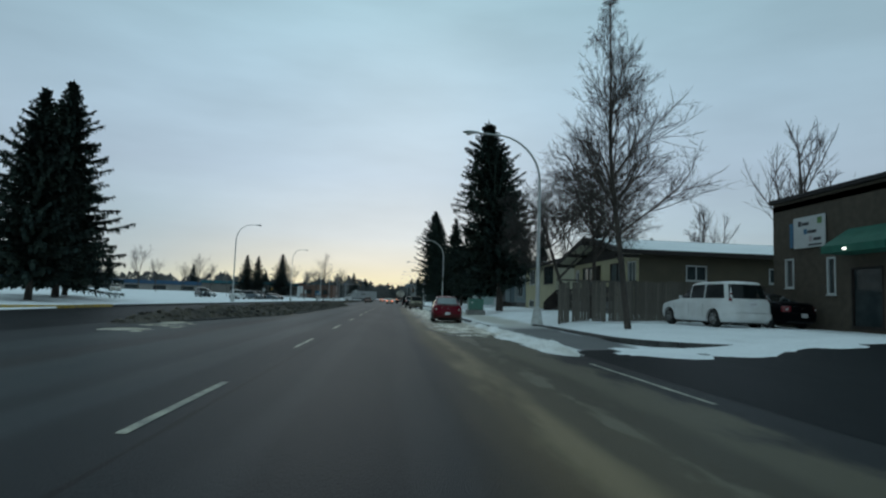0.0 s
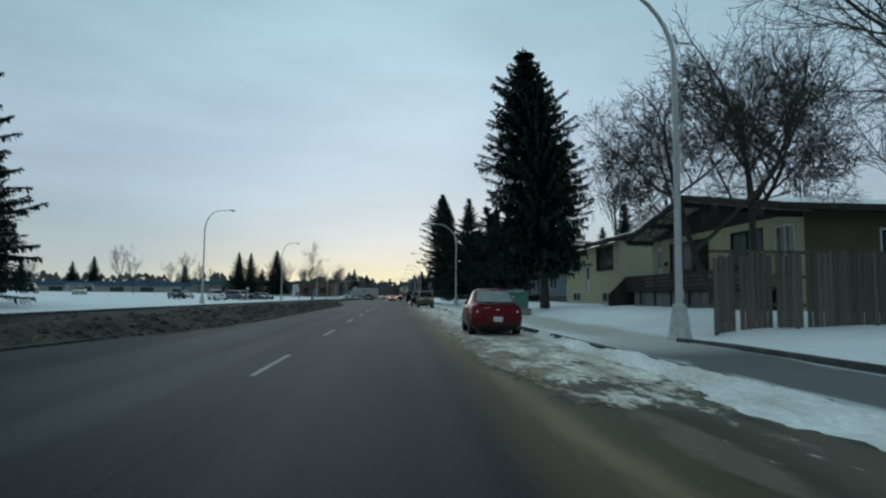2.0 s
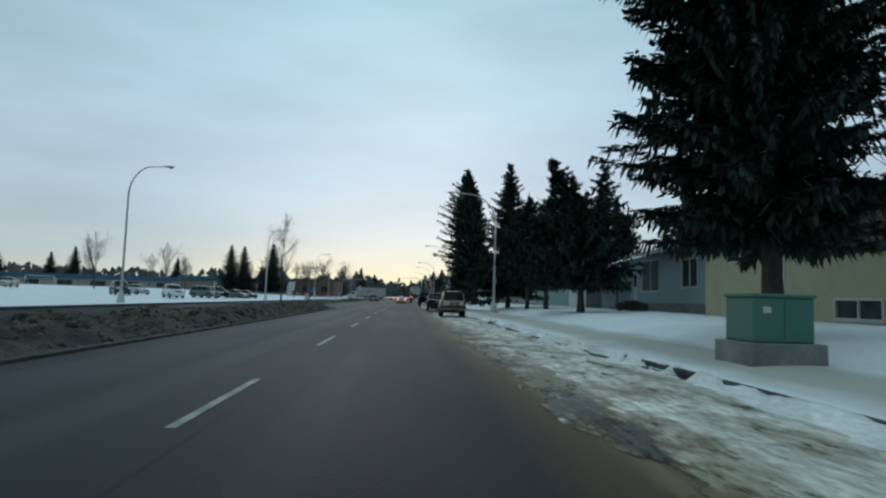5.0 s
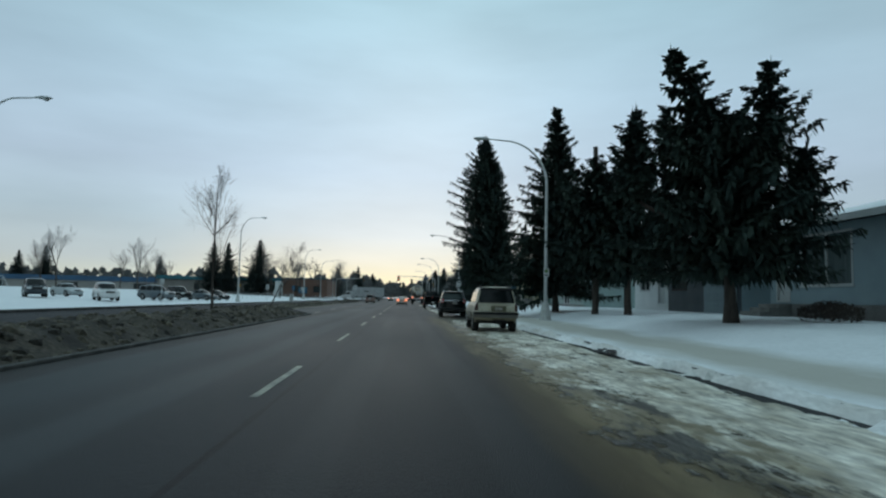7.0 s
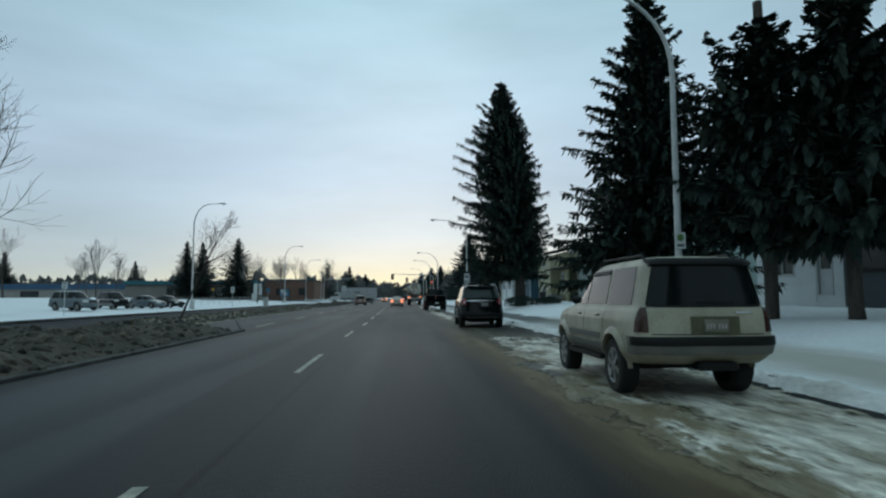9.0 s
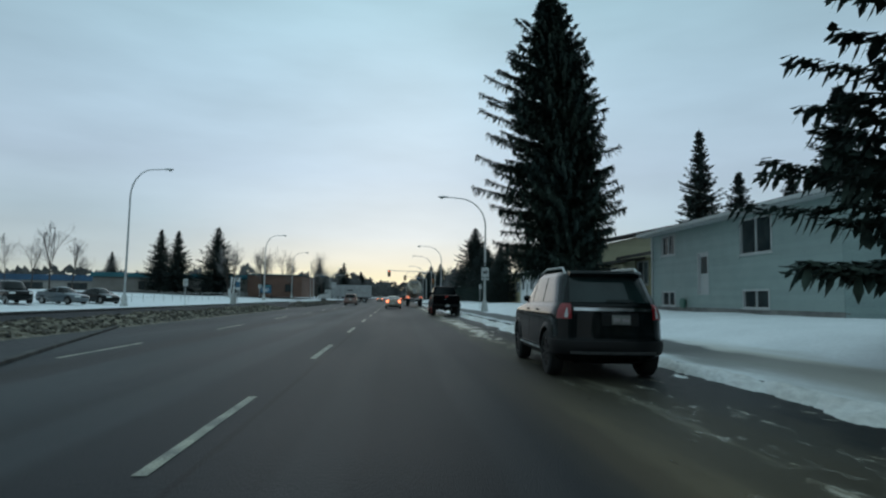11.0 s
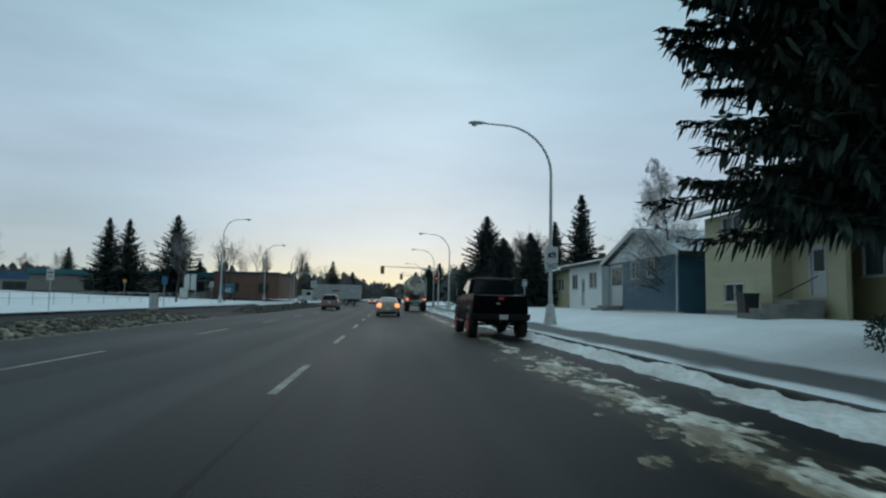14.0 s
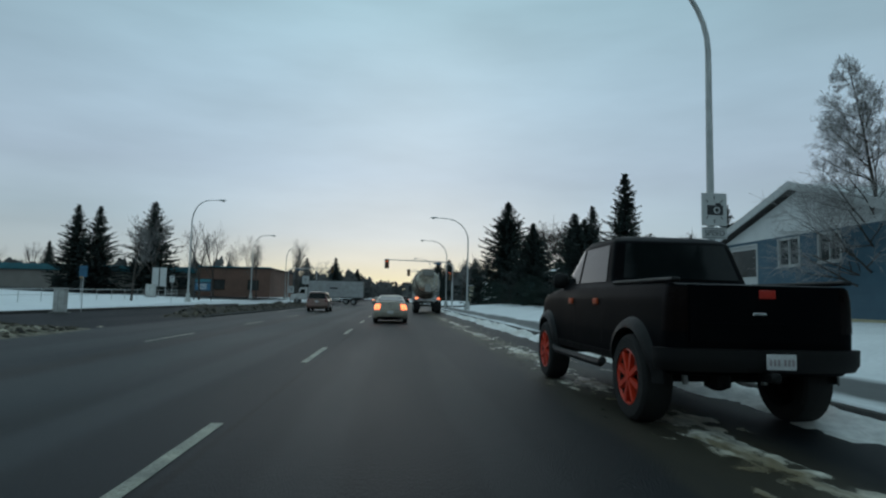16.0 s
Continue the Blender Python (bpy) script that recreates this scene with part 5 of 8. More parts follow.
    def patch(self, name, mat, where, z0, z1, lo, hi, off=0.008, nu=8, nv=5, lift=0.0, label="", parent=None, both=True, thick=0.02):
        """A panel following the body, with an edge of its own: 'side' runs along y, 'tail' and 'face' along x, 'corner' from x on the tail to y on the flank. lo and hi may be pairs (bottom, top)."""
        pair = lambda v: v if isinstance(v, tuple) else (v, v)
        lo, hi = pair(lo), pair(hi)
        got = []
        for f in ((-1, 1) if both and where in ("side", "corner") else (1,)):
            outer, inner = [], []
            for j in range(nv + 1):
                t = j / nv
                z = z0 + (z1 - z0) * t
                l, h = lo[0] + (lo[1] - lo[0]) * t, hi[0] + (hi[1] - hi[0]) * t
                for i in range(nu + 1):
                    u = i / nu
                    if where == "side":
                        y = l + (h - l) * u
                        x = self.side(y, z)
                        n2 = (1.0, 0.0)
                    elif where == "corner":
                        a, b, w, da, db = self.ends(z)
                        p = self.power[0]
                        q0 = math.asin(min(1.0, l / w) ** (p / 2))
                        c = min(1.0, max(0.0, 1 - (h - a) / da)) ** (p / 2)
                        q1 = math.acos(c)
                        q = q0 + (q1 - q0) * u
                        x, y = w * math.sin(q) ** (2 / p), a + da * (1 - math.cos(q) ** (2 / p))
                        x *= self.taper(y)
                        n2 = (math.sin(q) ** 1.5, -math.cos(q) ** 1.5)
                    else:
                        x = l + (h - l) * u
                        y = self.tail(x, z) if where == "tail" else self.face(x, z)
                        n2 = (0.0, -1.0 if where == "tail" else 1.0)
                    outer.append((f * (x + n2[0] * off), y + n2[1] * off, z + lift))
                    inner.append((f * (x + n2[0] * (off - thick)), y + n2[1] * (off - thick), z + lift - (lift and thick * 0.5)))
            s = Shape()
            k = nu + 1
            n = len(outer)
            s.v = outer + inner
            s.f = [(j * k + i, j * k + i + 1, (j + 1) * k + i + 1, (j + 1) * k + i) for j in range(nv) for i in range(nu)]
            rim_ = list(range(k)) + [j * k + nu for j in range(1, nv + 1)] + [nv * k + i for i in range(nu - 1, -1, -1)] + [j * k for j in range(nv - 1, 0, -1)]
            s.f += [(a, b, n + b, n + a) for a, b in zip(rim_, rim_[1:] + rim_[:1])]
            got.append(part(name, s, mat, parent or self.ob, label, smooth=35))
        return got[0]

    def block(self, name, c, size, mat, ch=0.02, label="", both=False, parent=None, smooth=True):
        got = []
        for f in ((-1, 1) if both else (1,)):
            s = Shape().box((0, 0, 0), size, ch)
            got.append(part(name, s, mat, parent or self.ob, label, smooth=smooth, at=(c[0] * f, c[1], c[2])))
        return got

    def plate(self, x, z, mat=PLATE, w=0.30, h=0.15, out=0.02):
        p = self.block("number_plate", (x, self.tail(x, z) - out, z), (w, 0.014, h), mat, 0.006)[0]
        for k in range(6):
            part("plate_mark", Shape().box((-0.10 + 0.04 * k + (0.012 if k > 2 else -0.012), -0.009, -0.005), (0.022, 0.006, 0.06)), PLATE_MARK, p)

    def seams(self, ys, z0, z1):
        for y in ys:
            self.patch("door_gap", PLASTIC, "side", z0, z1, y - 0.005, y + 0.005, 0.002, 1, 6, thick=0.006)

    def handles(self, ys, z, mat):
        for y in ys:
            self.block("door_handle", (self.side(y, z) + 0.012, y, z), (0.035, 0.17, 0.032), mat, 0.012, both=True)

    def mirrors(self, y, z, mat, size=(0.18, 0.09, 0.13)):
        w = self.side(y, z)
        for f in (-1, 1):
            s = Shape().box((0, 0, 0), size, 0.04)
            s.box((-size[0] * 0.55 * f, 0.01, -0.03), (0.10, 0.05, 0.035), 0.01)
            part("wing_mirror", s, mat, self.ob, smooth=50, at=(f * (w + size[0] * 0.62), y, z))

    def flare(self, mat, out=0.045, grow=0.10, label=""):
        """Lips standing proud round the wheel arches."""
        for y0 in self.wheels:
            for f in (-1, 1):
                s = Shape()
                n = 18
                r0 = self.r * 1.13
                for i in range(n + 1):
                    a = math.pi * i / n
                    for rr, o in ((r0, -0.02), (r0, out), (r0 + grow * 0.6, out * 0.8), (r0 + grow, 0.0)):
                        y, z = y0 - rr * math.cos(a), self.r * 1.02 + rr * math.sin(a)
                        s.v.append((f * (self.side(y, z) + o), y, z))
                s.f = [(4 * i + k, 4 * i + k + 1, 4 * i + 5 + k, 4 * i + 4 + k) for i in range(n) for k in range(3)]
                part("fender_flare", s, mat, self.ob, label, smooth=40)

    def headlamps(self, z0, z1, x0, x1, grille=True):
        for f in (-1, 1):
            s = Shape()
            for j in range(4):
                z = z0 + (z1 - z0) * j / 3
                for i in range(7):
                    x = x0 + (x1 - x0) * i / 6
                    s.v.append((f * x, self.face(x, z) + 0.010, z))
            s.f = [(j * 7 + i, j * 7 + i + 1, j * 7 + i + 8, j * 7 + i + 7) for j in range(3) for i in range(6)]
            part("headlamp", s, WHITE_LAMP, self.ob, smooth=True)
        if grille:
            self.patch("grille", PLASTIC, "face", z0, z1, -x0 * 0.9, x0 * 0.9, 0.008)


def cut_out(mesh, cutter):
    """The first mesh with the second taken out of it, smooth but for its hard edges."""
    a, b = bpy.data.objects.new("body", mesh), bpy.data.objects.new("well", cutter)
    for ob in (a, b):
        scene.collection.objects.link(ob)
    mod = a.modifiers.new("wells", "BOOLEAN")
    mod.operation, mod.object, mod.solver = "DIFFERENCE", b, "EXACT"
    me = bpy.data.meshes.new_from_object(a.evaluated_get(bpy.context.evaluated_depsgraph_get()))
    bpy.data.objects.remove(a)
    bpy.data.objects.remove(b)
    me.shade_smooth()
    me.set_sharp_from_angle(angle=radians(34))
    return me


def sedan(name, at, turn, label, body, category="car", group="", lit=False, frosted=False, L=4.58, W=1.73, H=1.45, wheels=(-1.32, 1.33), r=0.33, plate_z=0.56, trunk=1.02, detail=True, glass=CAR_GLASS, mirror=PLASTIC, lamp=None, lift=0.0, spokes=7, rim=RIM):
    e, w, t, k = L / 2, W / 2, trunk, lift
    c = Shell(name, at, turn, label, category, body,
              [(0.22, -e + 0.22), (0.28, -e + 0.10), (0.42, -e + 0.02), (0.58, -e), (0.66, -e + 0.025), (0.80, -e + 0.05), (t - 0.09, -e + 0.09), (t - 0.01, -e + 0.10), (t + 0.015, -e + 0.16), (t + 0.035, -e + 0.60), (t + 0.055, -1.56), (H - 0.09, -0.72), (H - 0.05, -0.52)],
              [(0.22, e - 0.22), (0.30, e - 0.08), (0.48, e), (0.60, e - 0.03), (0.70 + k, e - 0.16), (0.78 + k, e - 0.42), (0.86 + k, e - 0.80), (0.93 + k, 1.16), (0.97 + k, 1.02), (H - 0.09, 0.28), (H - 0.05, 0.12)],
              [(0.22, w - 0.10), (0.30, w - 0.03), (0.55, w), (0.72, w - 0.005), (0.86 + k, w - 0.03), (0.92 + k, w - 0.065), (0.97 + k, w - 0.09), (H - 0.09, w - 0.28), (H - 0.05, w - 0.32)],
              wheels, r, group, depth=(0.50, 0.85), power=(2.9, 2.5), side_bow=0.05, spokes=spokes, rim=rim)
    fg = FROST_GLASS if frosted else glass
    c.patch("rear_window", fg, "tail", t + 0.085, H - 0.105, (-w + 0.27, -w + 0.37), (w - 0.27, w - 0.37), 0.03, 10, 6, 0.012)
    c.patch("windscreen", glass, "face", 0.995 + k, H - 0.105, (-w + 0.20, -w + 0.34), (w - 0.20, w - 0.34), 0.03, 10, 6, 0.012)
    c.patch("side_window", glass, "side", 0.965 + k, H - 0.115, (-0.92, -0.70), (-0.01, -0.01))
    c.patch("side_window", glass, "side", 0.965 + k, H - 0.115, (0.09, 0.09), (0.92, 0.34))
    c.patch("quarter_window", glass, "side", 0.975 + k, H - 0.15, (-1.16, -0.80), (-0.95, -0.74))
    lm = lamp or (TAIL_LIT if lit else TAIL)
    c.patch("tail_lamp", lm, "corner", 0.70, t - 0.09, (w - 0.32, w - 0.38), (-e + 0.30, -e + 0.34), 0.008, 10, 5)
    c.plate(0, plate_z)
    if detail:
        for f in (-1, 1):
            x = w - 0.23
            part("reflector", Shape().turned((f * x, c.tail(x, 0.80) - 0.012, 0.80), "y", [(-0.012, 0.032), (0.0, 0.04)], 14), WHITE_LAMP, c.ob, "small round clear lamp")
        c.patch("rear_valance", PLASTIC, "tail", 0.235, 0.33, -w + 0.25, w - 0.25, 0.01)
        c.patch("boot_gap", PLASTIC, "tail", 0.655, 0.667, -w + 0.34, w - 0.34, 0.003, 10, 1, thick=0.01)
        c.patch("boot_lip", PLASTIC if frosted else body, "tail", t - 0.005, t + 0.018, -w + 0.24, w - 0.24, 0.035, 12, 2, 0.022)
        c.patch("window_gasket", PLASTIC, "tail", t + 0.058, t + 0.082, -w + 0.25, w - 0.25, 0.03, 10, 1, 0.010)
        c.patch("plate_recess", body, "tail", plate_z - 0.10, plate_z + 0.10, -0.24, 0.24, 0.004)
        c.seams([-1.02, 0.035, 1.06], 0.36, 0.94)
        c.handles([-0.80, 0.24], 0.83, body)
        c.mirrors(0.72, 1.00 + k, mirror)
        c.block("badge", (0, c.tail(0, 0.86) - 0.012, 0.86), (0.12, 0.016, 0.035), CHROME, 0.01)
        c.block("badge", (-0.34, c.tail(0.34, 0.92) - 0.012, 0.92), (0.16, 0.012, 0.02), CHROME, 0.006)
        c.patch("door_moulding", body, "side", 0.52, 0.57, -0.92, 0.98, 0.014)
        c.headlamps(0.58, 0.70, w - 0.50, w - 0.12)
    return c


def suv(name, at, turn, label, body, category="car", group="", L=4.6, W=1.8, H=1.75, wheels=(-1.30, 1.38), r=0.36, clear=0.30, belt_z=1.05, lower=None, lit=False, nose_z=0.98, glass=CAR_GLASS, rim=RIM, detail=True, lamp=(1.05, 0.36, 0.20), lamp_y=0.26, plate=(0, 0.86), hood=1.05, rake=0.24, lamp_mat=TAIL, plate_mat=PLATE, depth=0.42, power=3.6, mirror=None, cladding=True, spokes=6, nose=(0.8, 2.7)):
    e, w = L / 2, W / 2
    c = Shell(name, at, turn, label, category, body,
              [(clear, -e + 0.20), (clear + 0.06, -e + 0.08), (clear + 0.16, -e + 0.01), (clear + 0.30, -e), (clear + 0.36, -e + 0.03), (belt_z - 0.1, -e + 0.045), (belt_z, -e + 0.06), (belt_z + 0.03, -e + 0.075), (H - 0.13, -e + rake), (H - 0.08, -e + rake + 0.02), (H - 0.05, -e + rake + 0.10)],
              [(clear, e - 0.22), (clear + 0.12, e - 0.05), (clear + 0.30, e), (nose_z - 0.14, e - 0.03), (nose_z - 0.03, e - 0.14), (nose_z + 0.02, e - 0.35), (hood, 1.30), (hood + 0.04, 1.12), (H - 0.10, 0.44), (H - 0.05, 0.24)],
              [(clear, w - 0.09), (clear + 0.12, w - 0.015), (clear + 0.3, w), (belt_z - 0.15, w - 0.015), (belt_z - 0.03, w - 0.05), (belt_z + 0.02, w - 0.085), (H - 0.13, w - 0.20), (H - 0.05, w - 0.26)],
              wheels, r, group, depth=(depth, nose[0]), power=(power, nose[1]), tyre_w=0.25, rim=rim, spokes=spokes, roof=(0.12, 0.4), side_bow=0.035)
    z0, z1 = belt_z + 0.05, H - 0.13
    c.patch("rear_window", glass, "tail", z0, z1, (-w + 0.17, -w + 0.29), (w - 0.17, w - 0.29), 0.012, 12, 5)
    c.patch("side_window", glass, "side", z0, z1, (-e + 0.46, -e + rake + 0.34), (-0.92, -0.90), nu=10)
    c.patch("side_window", glass, "side", z0, z1, (-0.83, -0.81), (0.02, 0.0))
    c.patch("side_window", glass, "side", z0, z1, (0.09, 0.07), (1.00, 0.50))
    c.patch("windscreen", glass, "face", hood + 0.07, H - 0.12, (-w + 0.18, -w + 0.30), (w - 0.18, w - 0.30), 0.02, 10, 5, 0.008)
    c.patch("tail_lamp", TAIL_LIT if lit else lamp_mat, "corner", lamp[0] - lamp[1] / 2, lamp[0] + lamp[1] / 2, w - lamp[2], -e + lamp_y, 0.014, 10, 5)
    c.patch("rear_bumper", lower or body, "corner", clear + 0.12, clear + 0.34, 0.0, -e + 0.6, 0.03, 14, 3, label="rear bumper")
    c.plate(plate[0], plate[1], plate_mat, out=0.03)
    if detail:
        c.seams([-0.875, 0.055, 1.12], clear + 0.2, belt_z)
        c.handles([-0.62, 0.30], belt_z - 0.10, body)
        c.mirrors(0.86, belt_z + 0.10, mirror or body)
        if cladding:
            c.patch("sill_cladding", lower or body, "side", clear + 0.04, clear + 0.18, wheels[0] + r * 1.2, wheels[1] - r * 1.2, 0.02)
        c.headlamps(nose_z - 0.24, nose_z - 0.08, w - 0.46, w - 0.12)
        c.patch("tailgate_gap", PLASTIC, "tail", clear + 0.36, clear + 0.372, -w + 0.2, w - 0.2, 0.004, 10, 1, thick=0.01)
        c.block("rear_wiper", (0.10, c.tail(0.1, z0) - 0.02, z0 + 0.03), (0.46, 0.02, 0.018), PLASTIC, 0.005)
    return c


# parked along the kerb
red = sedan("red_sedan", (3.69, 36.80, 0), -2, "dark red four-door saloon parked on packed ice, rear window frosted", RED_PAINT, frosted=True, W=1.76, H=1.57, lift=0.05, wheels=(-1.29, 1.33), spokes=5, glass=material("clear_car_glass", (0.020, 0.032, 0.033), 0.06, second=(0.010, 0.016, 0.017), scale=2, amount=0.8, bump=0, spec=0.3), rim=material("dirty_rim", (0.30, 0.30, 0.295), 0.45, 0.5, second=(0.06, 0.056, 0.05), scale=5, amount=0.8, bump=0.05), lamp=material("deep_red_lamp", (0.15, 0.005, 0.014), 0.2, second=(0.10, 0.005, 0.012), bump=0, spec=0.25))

GREY_CLAD = material("grey_cladding", (0.12, 0.12, 0.11), 0.6, second=(0.18, 0.165, 0.14), scale=3, amount=0.7)
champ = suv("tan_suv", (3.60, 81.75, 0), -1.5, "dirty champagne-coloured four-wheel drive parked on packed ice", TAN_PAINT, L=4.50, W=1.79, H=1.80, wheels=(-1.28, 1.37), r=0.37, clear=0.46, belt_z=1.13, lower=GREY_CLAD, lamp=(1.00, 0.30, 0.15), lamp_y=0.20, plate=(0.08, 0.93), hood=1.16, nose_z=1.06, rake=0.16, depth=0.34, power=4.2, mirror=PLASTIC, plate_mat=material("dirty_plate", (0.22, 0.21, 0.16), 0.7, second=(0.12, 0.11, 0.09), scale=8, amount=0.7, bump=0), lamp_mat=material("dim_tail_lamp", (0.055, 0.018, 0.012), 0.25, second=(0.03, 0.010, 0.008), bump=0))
champ.patch("plate_recess", material("plate_panel", (0.10, 0.095, 0.05), 0.7, second=(0.06, 0.055, 0.04)), "tail", 0.82, 1.04, -0.22, 0.38, 0.012, label="dirty recessed plate panel")
champ.patch("bumper_pad", PLASTIC, "corner", 0.69, 0.80, 0.0, -2.02, 0.040, 14, 3, label="black rubber bumper step")
champ.patch("roof_spoiler", PLASTIC, "tail", 1.65, 1.725, -0.64, 0.64, 0.07, 12, 3, 0.03, label="black roof spoiler", thick=0.09)
champ.patch("window_surround", PLASTIC, "tail", 1.15, 1.68, (-0.72, -0.60), (0.70, 0.60), 0.006, 12, 4, label="black rear window surround")
champ.patch("door_moulding", GREY_CLAD, "side", 0.70, 0.78, -0.78, 0.86, 0.018)
champ.patch("side_step", PLASTIC, "side", 0.40, 0.47, -0.82, 0.90, 0.10, thick=0.14, label="black side step")
champ.patch("rain_guard", PLASTIC, "side", 1.60, 1.65, (-0.80, -0.80), (0.62, 0.50), 0.022)
champ.patch("tail_badge", CHROME, "tail", 1.075, 1.10, 0.34, 0.56, 0.014, 4, 1)
champ.flare(TAN_PAINT, 0.035, 0.09)
for f in (-1, 1):
    t = Shape().tube([(0, -1.75, 1.73), (0, -1.62, 1.815), (0, -0.1, 1.83), (0, 0.15, 1.75)], 0.018, 6)
    part("roof_rail", t, PLASTIC, champ.ob, "black roof rail", at=(f * 0.57, 0, 0))
part("tow_hook", Shape().box((0.1, -2.14, 0.44), (0.5, 0.2, 0.10), 0.03), PLASTIC, champ.ob, "dark tow bar under the bumper")

DULL_STRIP = material("dull_strip", (0.16, 0.165, 0.17), 0.45, 0.3, bump=0)
# number plate toned down to a dull grey
dark = suv("black_suv", (3.44, 100.15, 0), -2, "dirty black sport utility with red rear lamps and metal roof rails", CHAR_PAINT, L=4.66, W=1.90, H=1.82, wheels=(-1.42, 1.43), r=0.385, clear=0.30, belt_z=1.21, lower=PLASTIC, lamp=(1.11, 0.25, 0.26), lamp_y=0.34, plate=(0.10, 0.98), plate_mat=material("dim_plate", (0.24, 0.24, 0.23), 0.6, second=(0.13, 0.13, 0.12), scale=8, amount=0.7, bump=0), hood=1.19, nose_z=1.10, nose=(0.62, 3.2), glass=material("teal_car_glass", (0.016, 0.028, 0.028), 0.05, second=(0.008, 0.014, 0.014), scale=2, amount=0.8, bump=0, spec=0.35), rake=0.42, depth=0.62, power=2.9, lamp_mat=material("bright_tail_lamp", (0.30, 0.012, 0.016), 0.12, second=(0.16, 0.006, 0.008), bump=0, coat=0.5), rim=material("dark_rim", (0.012, 0.012, 0.0125), 0.4, 0.5, second=(0.006, 0.006, 0.006), bump=0), spokes=10)
dark.patch("chrome_bar", CHROME, "tail", 1.12, 1.17, -0.64, 0.64, 0.016, 12, 1, label="chrome strip across the tailgate")
# chrome sill: its bright reflection put into a pale, hardly metallic colour
dark.patch("chrome_sill", material("painted_shine_trim", (0.72, 0.76, 0.75), 0.3, 0.2, bump=0), "side", 0.415, 0.445, -0.98, 0.98, 0.034, 10, 1, label="bright sill moulding")
dark.patch("skid_strip", DULL_STRIP, "tail", 0.425, 0.47, -0.70, 0.70, 0.045, 12, 2, label="dull silver skid strip on the bumper")
dark.patch("roof_spoiler", CHAR_PAINT, "tail", 1.70, 1.75, -0.62, 0.62, 0.13, 12, 2, 0.035, label="roof spoiler over the rear window", thick=0.14)
dark.patch("lamp_insert", WHITE_LAMP, "corner", 1.01, 1.18, 0.74, -2.12, 0.022, 4, 3, label="clear bracket in the rear lamp")
dark.patch("plate_recess", PLASTIC, "tail", 0.88, 1.09, -0.20, 0.40, 0.010)
dark.flare(PLASTIC, 0.02, 0.07, "black arch moulding")
for f in (-1, 1):
    t = Shape().tube([(0, -1.62, 1.82 - 0.08), (0, -1.45, 1.82 + 0.03), (0, -0.2, 1.82 + 0.05), (0, 0.25, 1.82 - 0.01), (0, 0.4, 1.82 - 0.10)], 0.022, 6)
    part("roof_rail", t, GALV, dark.ob, "bare metal roof rail", smooth=True, at=(f * 0.64, 0, 0))


